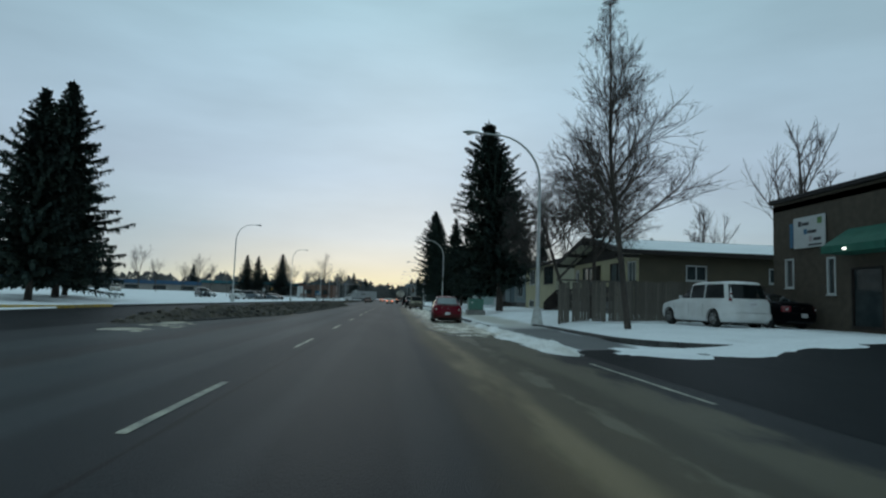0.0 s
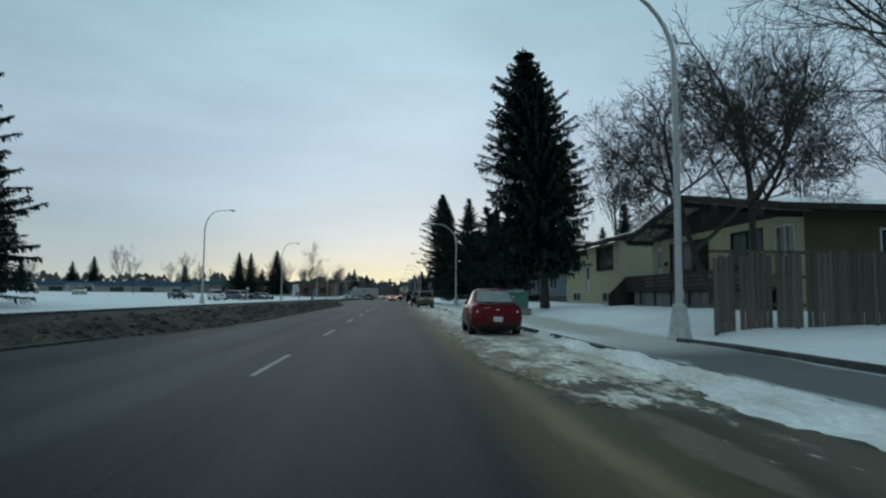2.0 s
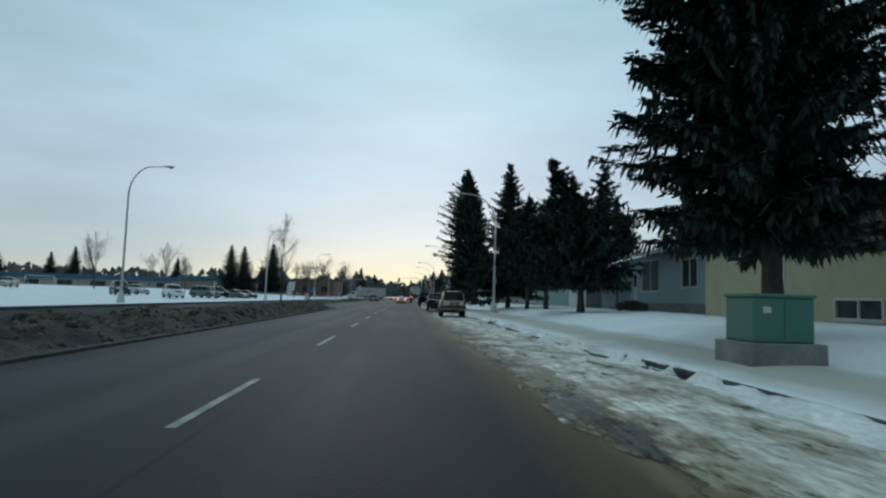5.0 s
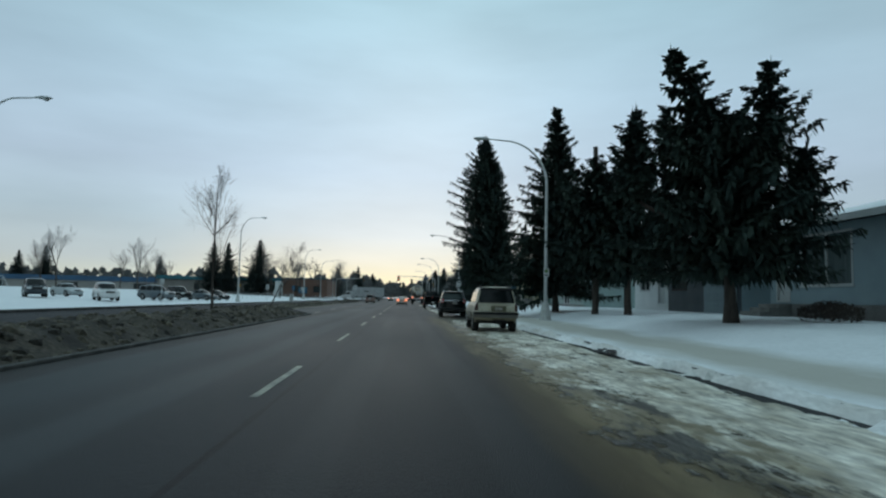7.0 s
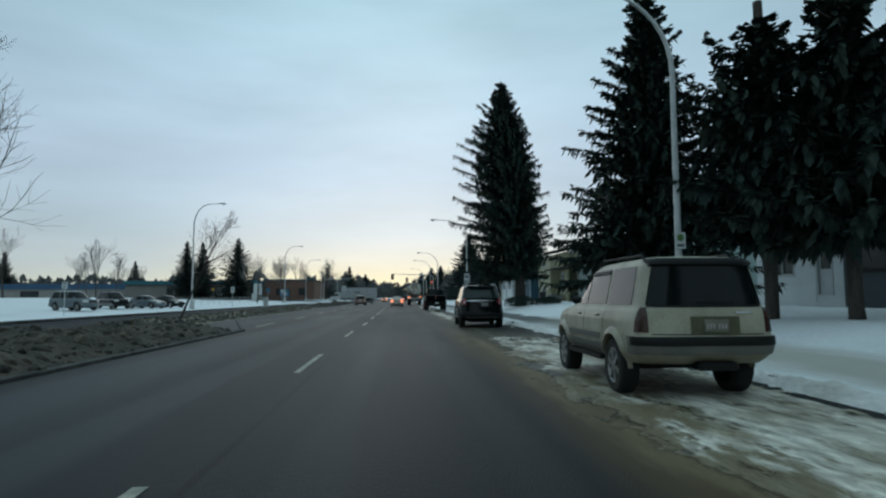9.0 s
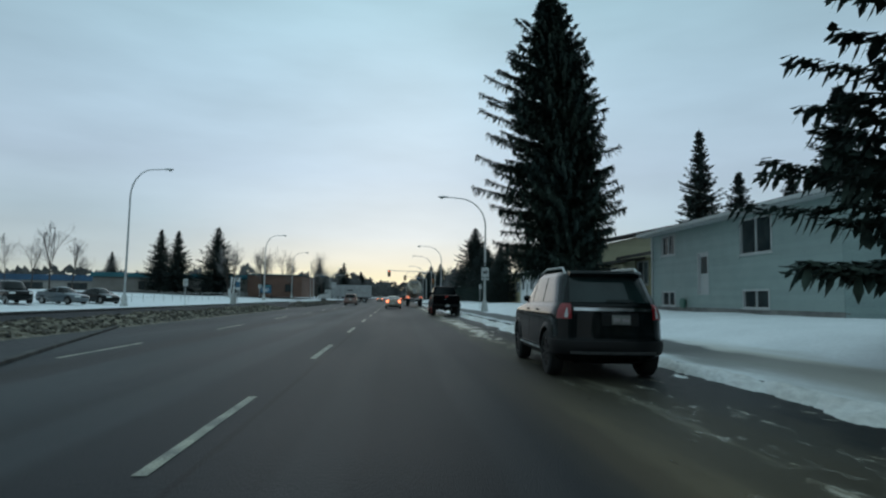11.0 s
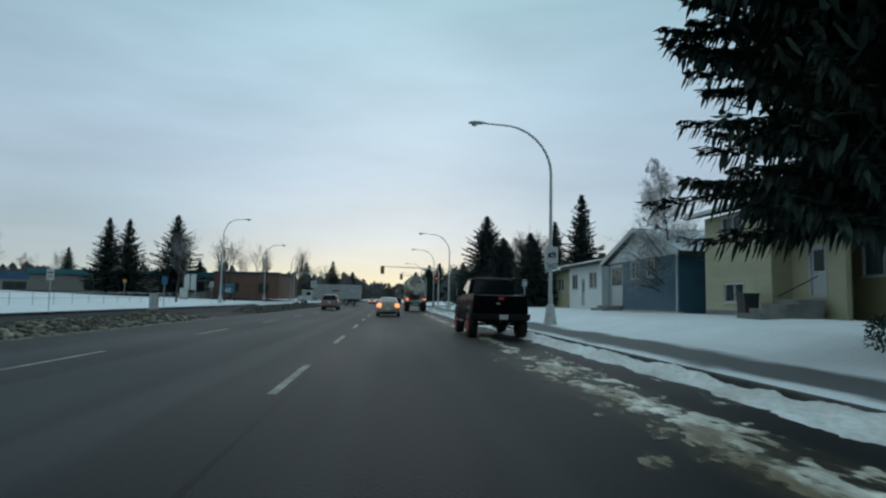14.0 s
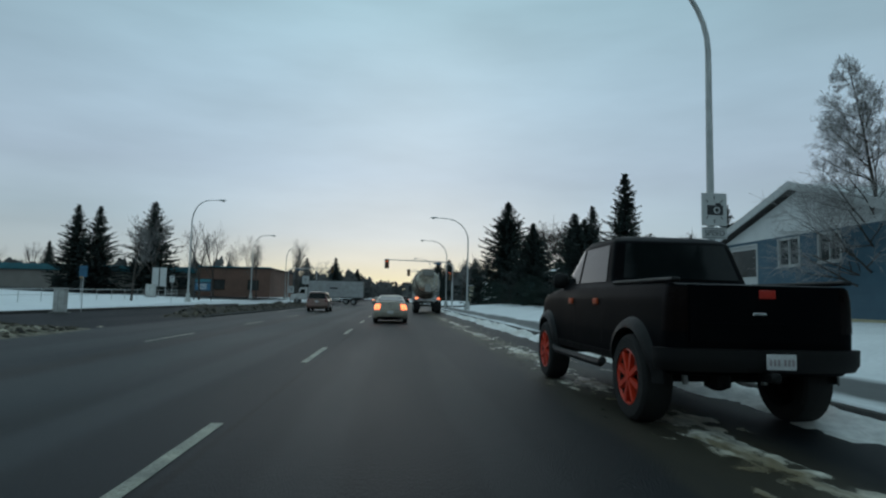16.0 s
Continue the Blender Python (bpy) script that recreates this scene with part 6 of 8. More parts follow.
def pickup(at):
    """Lifted black crew-cab pickup on red wheels."""
    W, r = 1.98, 0.475
    w = W / 2
    c = Shell("pickup_truck", at, 0, "lifted black crew-cab pickup truck with bright red wheels", "pickup truck", BLACK_PAINT,
              [(0.60, -2.58), (0.68, -2.64), (1.46, -2.66), (1.50, -2.64), (1.515, -2.58), (1.525, -1.02), (1.56, -0.95), (2.08, -0.76), (2.13, -0.66), (2.15, -0.55)],
              [(0.60, 2.72), (0.72, 2.86), (0.95, 2.90), (1.18, 2.86), (1.32, 2.78), (1.40, 2.60), (1.48, 1.90), (1.53, 1.66), (2.10, 0.98), (2.15, 0.80)],
              [(0.60, w - 0.06), (0.70, w - 0.01), (0.95, w), (1.35, w - 0.02), (1.48, w - 0.05), (1.54, w - 0.09), (2.10, w - 0.22), (2.15, w - 0.27)],
              (-1.74, 1.98), r, depth=(0.20, 0.7), power=(4.5, 3.0), tyre_w=0.33, rim=RIM_RED, spokes=8, track_out=0.07, arch=1.20, roof=(0.14, 0.5), side_bow=0.015)
    g = CAR_GLASS
    c.patch("rear_window", g, "tail", 1.60, 2.06, (-0.76, -0.66), (0.76, 0.66), 0.012, 10, 5)
    c.patch("windscreen", g, "face", 1.58, 2.08, (-0.76, -0.66), (0.76, 0.66), 0.02, 10, 5, 0.008)
    c.patch("side_window", g, "side", 1.56, 2.05, (-0.68, -0.52), (0.40, 0.40))
    c.patch("side_window", g, "side", 1.56, 2.05, (0.50, 0.50), (1.52, 1.02))
    smoke = material("smoked_lamp", (0.006, 0.003, 0.003), 0.3, bump=0, spec=0.06)
    c.patch("tail_lamp", smoke, "corner", 1.02, 1.46, w - 0.20, -2.48, 0.010, 6, 4)
    c.flare(PLASTIC, 0.075, 0.12, "black fender flare")
    gate = c.patch("tailgate", BLACK_PAINT, "tail", 0.92, 1.48, -w + 0.22, w - 0.22, 0.020, 10, 3)
    part("gate_badge", Shape().box((0.0, c.tail(0, 1.4) - 0.028, 1.395), (0.17, 0.014, 0.085), 0.012), material("red_badge", (0.55, 0.03, 0.015), 0.4, bump=0), gate, "small red badge")
    part("gate_handle", Shape().box((-0.08, c.tail(0, 1.2) - 0.035, 1.20), (0.14, 0.02, 0.035), 0.008), CHROME, gate, "chrome handle")
    c.patch("gate_ridge", BLACK_PAINT, "tail", 1.08, 1.11, -w + 0.30, w - 0.30, 0.030, 8, 1)
    for f in (-1, 1):
        part("bed_rail", Shape().box((0, 0, 0), (0.10, 1.62, 0.05), 0.018), PLASTIC, c.ob, at=(f * (w - 0.10), -1.82, 1.53))
    c.patch("rear_bumper", PLASTIC, "corner", 0.64, 0.86, 0.0, -2.40, 0.09, 12, 3, label="black step bumper", thick=0.12)
    c.plate(0.08, 0.75, out=0.12)
    c.block("tow_hitch", (0, -2.70, 0.60), (0.10, 0.24, 0.10), PLASTIC, 0.02)
    c.seams([-0.74, 0.45, 1.58], 0.78, 1.50)
    for y in (-0.50, 0.62):
        c.block("door_handle", (c.side(y, 1.30) + 0.010, y, 1.30), (0.035, 0.17, 0.085), ORANGE, 0.014, "bright red door handle", both=True)
    c.mirrors(1.30, 1.62, PLASTIC, (0.24, 0.12, 0.24))
    c.patch("rocker", PLASTIC, "side", 0.60, 0.70, -1.1, 1.36, 0.015)
    for f in (-1, 1):
        t = Shape().tube([(0, -0.95, 0.02), (0, -0.85, -0.03), (0, 1.2, -0.03), (0, 1.3, 0.02)], 0.05, 8)
        part("side_step", t, PLASTIC, c.ob, smooth=True, at=(f * (w + 0.05), 0, 0.56))
        part("shock", Shape().tube([(0, 0, 0), (0, 0.1, 0.4)], 0.035, 8), GALV, c.ob, at=(f * 0.45, -1.9, 0.42))
    part("axle_housing", Shape().turned((0, 0, 0), "z", [(-0.14, 0.05), (-0.10, 0.14), (0.10, 0.14), (0.14, 0.05)], 12), PLASTIC, c.ob, at=(0, -1.74, r))
    c.headlamps(1.08, 1.30, w - 0.42, w - 0.08)
    return c


truck = pickup((3.53, 134.42, 0))


def minivan(name, at, turn, label, body, group="", lit=False):
    return suv(name, at, turn, label, body, "minivan", group, L=5.08, W=1.98, H=1.78, wheels=(-1.50, 1.50), r=0.34, clear=0.22, belt_z=1.06, lamp=(1.16, 0.30, 0.22), hood=1.08, nose_z=0.92, lit=lit, plate=(0, 0.92), rake=0.30, depth=0.5, power=3.2)


# in the yard by the shop
van = minivan("white_minivan", (0, 0, 0), 0, "white minivan parked before the board fence", WHITE_PAINT)
van.ob.matrix_basis = pose(15.3, 27.2, ground_z(15.4, 27.3) - 0.02, 0, 0, 6) @ Matrix.Scale(1.14, 4)
coupe = sedan("black_sedan", (0, 0, 0), 0, "black saloon parked beside the white minivan", BLACK_PAINT, L=4.7, W=1.8)
coupe.ob.matrix_basis = pose(18.4, 28.2, ground_z(18.3, 28.4) - 0.02, 0, 0, 8) @ Matrix.Scale(1.12, 4)

# on the road ahead
silver = sedan("silver_sedan", (-0.35, 159.5, 0), 0, "dirty beige-silver saloon with its brake lamps lit", SILVER_PAINT, lit=True, L=4.9, W=1.82, H=1.46, trunk=1.06, glass=material("light_car_glass", (0.10, 0.12, 0.13), 0.1, bump=0, spec=0.7))
suv("brown_suv", (-6.8, 180.5, 0), 0, "reddish brown sport utility waiting in the turning bay", BROWN_PAINT, L=4.6, W=1.85, H=1.72, detail=True)


def mixer(at):
    """Concrete mixer lorry seen from behind."""
    ob = thing("mixer_truck", at, "concrete mixer lorry with a patterned drum, rear lamps lit", "lorry")
    ch = Shape()
    for x in (-0.45, 0.45):
        ch.box((x, 0, 0.95), (0.14, 8.4, 0.24), 0.02)
    for y in (-3.6, -1.2, 1.5, 3.8):
        ch.box((0, y, 0.95), (0.9, 0.14, 0.18), 0.02)
    part("chassis", ch, PLASTIC, ob)
    drum = Shape().turned((0, 0, 0), "y", [(-3.1, 0.80), (-2.7, 1.05), (-1.4, 1.30), (0.6, 1.32), (1.9, 1.0), (2.3, 0.6)], 24)
    d = part("drum", drum, material("drum_paint", (0.72, 0.67, 0.56), 0.6, second=(0.22, 0.18, 0.14), scale=1.8, amount=0.9, bump=0.1), ob, "grey drum with faded bands", smooth=True, at=(0, -0.6, 2.62))
    d.rotation_euler = (radians(-7), 0, 0)
    for y, r in ((-2.5, 1.12), (-1.75, 1.245), (-0.9, 1.32), (0.2, 1.335)):
        part("drum_band", Shape().turned((0, 0, 0), "y", [(-0.09, r), (0.09, r + 0.02)], 24), DARK_MARK, d, at=(0, y, 0))
    hp = Shape()
    hp.prism([(-0.62, 3.95), (0.62, 3.95), (0.35, 3.35), (-0.35, 3.35)], "y", -4.25, -3.65)
    part("hopper", hp, STUCCO_GREY, ob)
    cht = Shape()
    cht.prism([(-0.28, 0.0), (0.28, 0.0), (0.22, -0.2), (-0.22, -0.2)], "y", -0.7, 0.5)
    e = part("chute", cht, STUCCO_GREY, ob, at=(0, -4.2, 2.35))
    e.rotation_euler = (radians(35), 0, 0)
    lad = Shape()
    for x in (-0.2, 0.2):
        lad.tube([(x, 0, 0), (x, 0.2, 2.6)], 0.025, 6)
    for k in range(7):
        lad.tube([(-0.2, 0.03 * k, 0.3 + 0.34 * k), (0.2, 0.03 * k, 0.3 + 0.34 * k)], 0.018, 6)
    part("ladder", lad, GALV, ob, at=(0.75, -4.3, 1.1))
    for f in (-1, 1):
        part("mudguard", Shape().box((0, 0, 0), (0.62, 2.9, 0.06), 0.02), PLASTIC, ob, at=(f * 0.93, -2.5, 1.22))
        part("mud_flap", Shape().box((0, 0, 0), (0.60, 0.03, 0.75), 0.01), PLASTIC, ob, at=(f * 0.93, -4.05, 0.72))
        part("tail_lamp", Shape().box((0, 0, 0), (0.26, 0.05, 0.16), 0.02), TAIL_LIT, ob, at=(f * 0.98, -4.12, 1.34))
        for y in (-3.3, -1.9, 3.4):
            wheel_parts(ob, f * 0.98, y, 0.52, 0.5 if y < 0 else 0.3, GALV, f, 6)
    part("rear_bar", Shape().box((0, 0, 0), (2.3, 0.12, 0.2), 0.02), PLASTIC, ob, at=(0, -4.1, 0.72))
    cab = Shape()
    cab.prism([(2.5, 0.9), (2.5, 2.95), (3.6, 3.0), (4.1, 2.0), (5.2, 1.8), (5.3, 0.9)], "x", -1.15, 1.15)
    cb = part("cab", cab, WHITE_PAINT, ob)
    part("cab_rear_window", Shape().box((0, 2.485, 2.5), (1.4, 0.02, 0.5), 0.005), CAR_GLASS, cb)
    for f in (-1, 1):
        part("cab_window", Shape().box((f * 1.155, 3.2, 2.4), (0.02, 0.8, 0.6), 0.005), CAR_GLASS, cb)
        part("mirror", Shape().box((f * 1.4, 3.9, 2.3), (0.2, 0.08, 0.6), 0.03), PLASTIC, ob)
    return ob


mixer((2.75, 184.4, 0))


LORRY_PAINT = paint("dirty_white_paint", (0.42, 0.44, 0.45), dirt=(0.28, 0.28, 0.27), amount=0.6)


def box_lorry(at, turn):
    ob = thing("box_lorry", at, "dirty white box lorry crossing the junction", "lorry", turn=turn)
    b = Shape().box((0, -1.6, 2.55), (2.5, 9.2, 2.75), 0.04)
    bx = part("cargo_box", b, LORRY_PAINT, ob)
    part("box_mark", Shape().box((-1.262, -1.2, 2.75), (0.012, 1.3, 0.28)), DARK_MARK, bx)
    part("floor_rail", Shape().box((0, -1.6, 1.12), (2.4, 9.2, 0.14), 0.02), PLASTIC, bx)
    cab = Shape()
    cab.prism([(3.15, 0.75), (3.15, 2.75), (4.4, 2.75), (4.75, 1.75), (5.9, 1.55), (6.0, 0.75)], "x", -1.15, 1.15)
    c = part("cab", cab, WHITE_PAINT, ob)
    for f in (-1, 1):
        part("cab_window", Shape().prism([(3.5, 1.75), (3.5, 2.45), (4.25, 2.45), (4.5, 1.75)], "x", f * 1.152, f * 1.165), CAR_GLASS, c)
        part("mirror", Shape().box((f * 1.35, 4.6, 2.0), (0.18, 0.08, 0.5), 0.03), PLASTIC, ob)
        for y in (-4.6, -3.3, 4.9):
            wheel_parts(ob, f * 0.98, y, 0.5, 0.34, GALV, f, 6)
    part("windscreen", Shape().prism([(4.42, 2.65), (4.76, 1.80), (4.80, 1.80), (4.46, 2.65)], "x", -1.0, 1.0), CAR_GLASS, c)
    part("bumper", Shape().box((0, 6.0, 0.75), (2.3, 0.25, 0.35), 0.05), CHROME, ob)
    part("chassis", Shape().box((0, 0, 0.85), (0.9, 11.0, 0.2), 0.02), PLASTIC, ob)
    return ob


box_lorry((-11.9, 231.0, 0.02), 90)

# the car park across the road
for x, y, k, col, a, lab in ((-28.6, 116.0, "s", WHITE_PAINT, 215, "white sport utility parked in the snowy car park"), (-28.6, 128.0, "s", GREY_PAINT, 245, "blue-grey sport utility parked in the snowy car park"), (-29.3, 136.8, "s", CHAR_PAINT, 228, "dark sport utility parked behind a grey one"), (-27.6, 140.8, "m", GREY_PAINT, 250, "dark grey saloon parked near the pavement"), (-34.6, 115.0, "s", NAVY_PAINT, 215, "dark blue sport utility parked in the snowy car park"), (-36.5, 124.0, "m", PALE_PAINT, 235, "pale silver saloon parked in the snowy car park"), (-27.4, 146.5, "m", CHAR_PAINT, 240, "dark saloon parked near the pavement"), (-56, 128, "m", SILVER_PAINT, 195, "silver saloon in the snowy car park"), (-62, 124, "s", CHAR_PAINT, 20, "dark sport utility in the snowy car park")):
    (suv if k == "s" else sedan)("parked_car", on(x, y, 0.03), a, lab, col, group="cars in the car park")
# further down the road
sedan("distant_car", (-4.4, 262, 0), 0, "pale saloon far down the road", SILVER_PAINT, lit=True, detail=False, group="distant cars")
suv("distant_car", (2.6, 290, 0), 0, "dark sport utility far down the road", CHAR_PAINT, lit=True, detail=False, group="distant cars")
sedan("distant_car", (-14.0, 270, 0), 180, "white saloon far down the opposite side", WHITE_PAINT, detail=False, group="distant cars")


# ---- street lamps ----
def lamp_post(x, y, side, height, label, group, base=0.0, reach=1.0):
    """Tapered steel post with a curved arm and a cobra head; side is the way the arm points along x."""
    ob = thing("street_lamp", (x, y, base), label, "street lamp", group)
    b = Shape()
    vs = []
    prof = [(0.0, 0.34), (0.10, 0.34), (0.14, 0.31), (0.95, 0.19), (1.0, 0.13)]
    b.turned((0, 0, 0), "z", prof, 8)
    part("base", b, LAMP_BASE, ob, "pale tapered metal base shroud", smooth=25)
    p = Shape()
    bend = height - 2.55
    pts = [(0, 0, 0.5), (0, 0, bend * 0.5), (0, 0, bend)]
    rad = [0.105, 0.09, 0.072]
    for k in range(1, 11):
        a = radians(90 * k / 10)
        pts.append((side * 2.45 * reach * (1 - math.cos(a)), 0, bend + 2.42 * math.sin(a)))
        rad.append(0.070 - 0.0028 * k)
    pts.append((side * (2.45 * reach + 0.9), 0, height - 0.08))
    rad.append(0.036)
    p.tube(pts, rad, 10)
    post = part("post", p, GALV, ob, smooth=True)
    part("hand_hole_cover", Shape().box((-0.10 * side, 0, 1.25), (0.03, 0.12, 0.26), 0.01), LAMP_BASE, post)
    h = Shape()
    n = 12
    rings = [(0.0, 0.05, 0.05, 0.0), (0.12, 0.10, 0.06, 0.0), (0.35, 0.16, 0.085, 0.0), (0.62, 0.18, 0.08, 0.0), (0.82, 0.12, 0.05, -0.01), (0.88, 0.05, 0.03, -0.015)]
    vs = []
    for u, w, t, dz in rings:
        for k in range(n):
            a = 2 * math.pi * k / n
            vs.append((side * u, w * math.cos(a), dz + t * math.sin(a)))
    fs = [(i * n + k, i * n + (k + 1) % n, (i + 1) * n + (k + 1) % n, (i + 1) * n + k) for i in range(len(rings) - 1) for k in range(n)] + [tuple(range(n)), tuple((len(rings) - 1) * n + k for k in range(n))]
    h.add(vs, fs)
    head = part("lamp_head", h, GALV, ob, smooth=True, at=(side * (2.45 * reach + 0.85), 0, height - 0.06))
    g = Shape().turned((side * 0.58, 0, -0.05), "z", [(-0.12, 0.06), (-0.09, 0.13), (0.0, 0.155)], 14)
    part("lens", g, LAMP_GLASS, head, smooth=True)
    return ob


lamps = {}
for i, (x, y, h) in enumerate(((7.95, 31.0, 10.15), (7.7, 88.9, 10.1), (7.55, 140.2, 9.95), (7.6, 191.2, 10.0), (7.6, 219.0, 10.4), (7.8, 262, 10.2), (7.8, 312, 10.2))):
    lamps[i] = lamp_post(x, y, -1, h, "pale steel street lamp with a curved arm over the road", "street lamps by the houses", ground_z(x, y) - 0.02)
for x, y, h in ((-22.3, 88.2, 11.2), (-23.0, 141.4, 11.9), (-22.4, 193.0, 11.2), (-22.8, 222.8, 10.2), (-22.8, 252, 10.8), (-22.8, 300, 10.6), (-22.8, 350, 10.6)):
    lamp_post(x, y, 1, h, "pale steel street lamp with a curved arm on the snowy verge", "street lamps by the school", ground_z(x, y) - 0.02, 0.72)


def letters(text, size, mat, parent, at, rot=(90, 0, 0), name="lettering"):
    cu = bpy.data.curves.new(name, "FONT")
    cu.body, cu.size, cu.extrude, cu.align_x = text, size, 0.003, "CENTER"
    tmp = bpy.data.objects.new(name, cu)
    scene.collection.objects.link(tmp)
    dg = bpy.context.evaluated_depsgraph_get()
    me = bpy.data.meshes.new_from_object(tmp.evaluated_get(dg))
    bpy.data.objects.remove(tmp)
    me.materials.clear()
    me.materials.append(mat)
    ob = new(name, me)
    ob.parent = parent
    ob.matrix_basis = pose(*at, *rot)
    return ob


# photo-radar sign strapped to a lamp post
sg = thing("speed_sign", (7.55, 140.03, ground_z(7.55, 140.2)), "white speed camera sign strapped to the lamp post", "sign")
pan = part("sign_panel", Shape().box((0, 0, 3.38), (0.64, 0.02, 0.80), 0.012), WHITE_TRIM, sg)
part("camera_mark", Shape().box((0.02, -0.014, 3.36), (0.40, 0.008, 0.24), 0.003), DARK_MARK, pan)
part("camera_mark", Shape().box((0.10, -0.014, 3.50), (0.14, 0.008, 0.07), 0.003), DARK_MARK, pan)
part("lens_mark", Shape().turned((0.06, -0.020, 3.36), "y", [(0, 0.085), (0.006, 0.085)], 18), WHITE_TRIM, pan)
part("lens_mark", Shape().turned((0.06, -0.027, 3.36), "y", [(0, 0.05), (0.006, 0.05)], 16), DARK_MARK, pan)
for a in range(8):
    if a in (0, 4):
        continue
    ca, sa = math.cos(radians(45 * a)), math.sin(radians(45 * a))
    part("ray_mark", Shape().tube([(0.22 * ca, -0.014, 3.38 + 0.24 * sa), (0.29 * ca, -0.014, 3.38 + 0.33 * sa)], 0.012, 4), DARK_MARK, pan)
pan2 = part("sign_panel", Shape().box((0, 0, 2.80), (0.64, 0.02, 0.28), 0.012), WHITE_TRIM, sg)
letters("SPEED", 0.19, DARK_MARK, pan2, (0, -0.016, 2.735))
part("sign_edge", Shape().box((0, -0.013, 2.91), (0.58, 0.006, 0.012)), DARK_MARK, pan2)
part("sign_edge", Shape().box((0, -0.013, 2.69), (0.58, 0.006, 0.012)), DARK_MARK, pan2)
for z in (3.6, 3.1, 2.8):
    part("strap", Shape().turned((0, 0.17, z), "z", [(-0.015, 0.10), (0.015, 0.10)], 14), GALV, sg)
pk = thing("parking_sign", (7.7, 88.76, ground_z(7.7, 88.9)), "small white parking sign on the lamp post", "sign")
part("sign_panel", Shape().box((0, 0, 2.62), (0.30, 0.015, 0.46), 0.01), WHITE_TRIM, pk)
part("sign_mark", Shape().turned((0, -0.012, 2.70), "y", [(0, 0.10), (0.006, 0.10)], 16), SIGN_GREEN, pk)
part("sign_mark", Shape().box((0, -0.012, 2.48), (0.2, 0.006, 0.06)), DARK_MARK, pk)
part("strap", Shape().turned((0, 0.14, 2.62), "z", [(-0.015, 0.10), (0.015, 0.10)], 14), GALV, pk)


# ---- traffic signals ----
def signal_head(parent, at, lit=True):
    b = part("signal_head", Shape().box((0, 0, 0), (0.36, 0.22, 1.05), 0.04), SIGNAL_YELLOW, parent, at=at)
    part("backplate", Shape().box((0, 0.06, 0), (0.62, 0.02, 1.32), 0.01), DARK_MARK, b)
    for k, z in enumerate((0.33, 0.0, -0.33)):
        part("signal_lens", Shape().turned((0, -0.14, z), "y", [(0, 0.13), (0.03, 0.15)], 16), RED_LIT if (lit and k == 0) else DARK_MARK, b)
        part("visor", Shape().turned((0, -0.22, z), "y", [(-0.08, 0.135), (0.10, 0.135)], 14), DARK_MARK, b)
    return b


def mast(x, y, reach, label, z=0.0, heads=(), flip=1, lit=True):
    ob = thing("traffic_signal", (x, y, z), label, "traffic signal")
    p = Shape()
    p.tube([(0, 0, 0), (0, 0, 5.4), (0.0, 0, 6.0), (-flip * 0.5, 0, 6.45), (-flip * 1.2, 0, 6.6), (-flip * reach, 0, 6.75)], [0.13, 0.11, 0.10, 0.09, 0.08, 0.05], 10)
    part("mast", p, GALV, ob, smooth=True)
    part("base", Shape().turned((0, 0, 0), "z", [(0, 0.28), (0.05, 0.28), (0.3, 0.18)], 12), GALV, ob)
    for d, zz in heads:
        signal_head(ob, (-flip * d, -0.22, zz), lit)
    part("street_plate", Shape().box((-flip * 2.2, -0.06, 6.35), (1.1, 0.02, 0.26), 0.01), SIGN_BLUE, ob)
    return ob


mast(7.9, 212, 9.6, "steel mast arm with red traffic signals over the road", 0.0, ((9.4, 6.15), (0.35, 4.6)))
mast(-21.2, 246, 9.0, "steel mast arm with traffic signals at the far corner", 0.1, ((8.5, 6.4),), flip=-1, lit=False)
mast(7.9, 246, 6.0, "steel mast arm with traffic signals at the far corner", 0.0, ((5.6, 6.4),), lit=False)


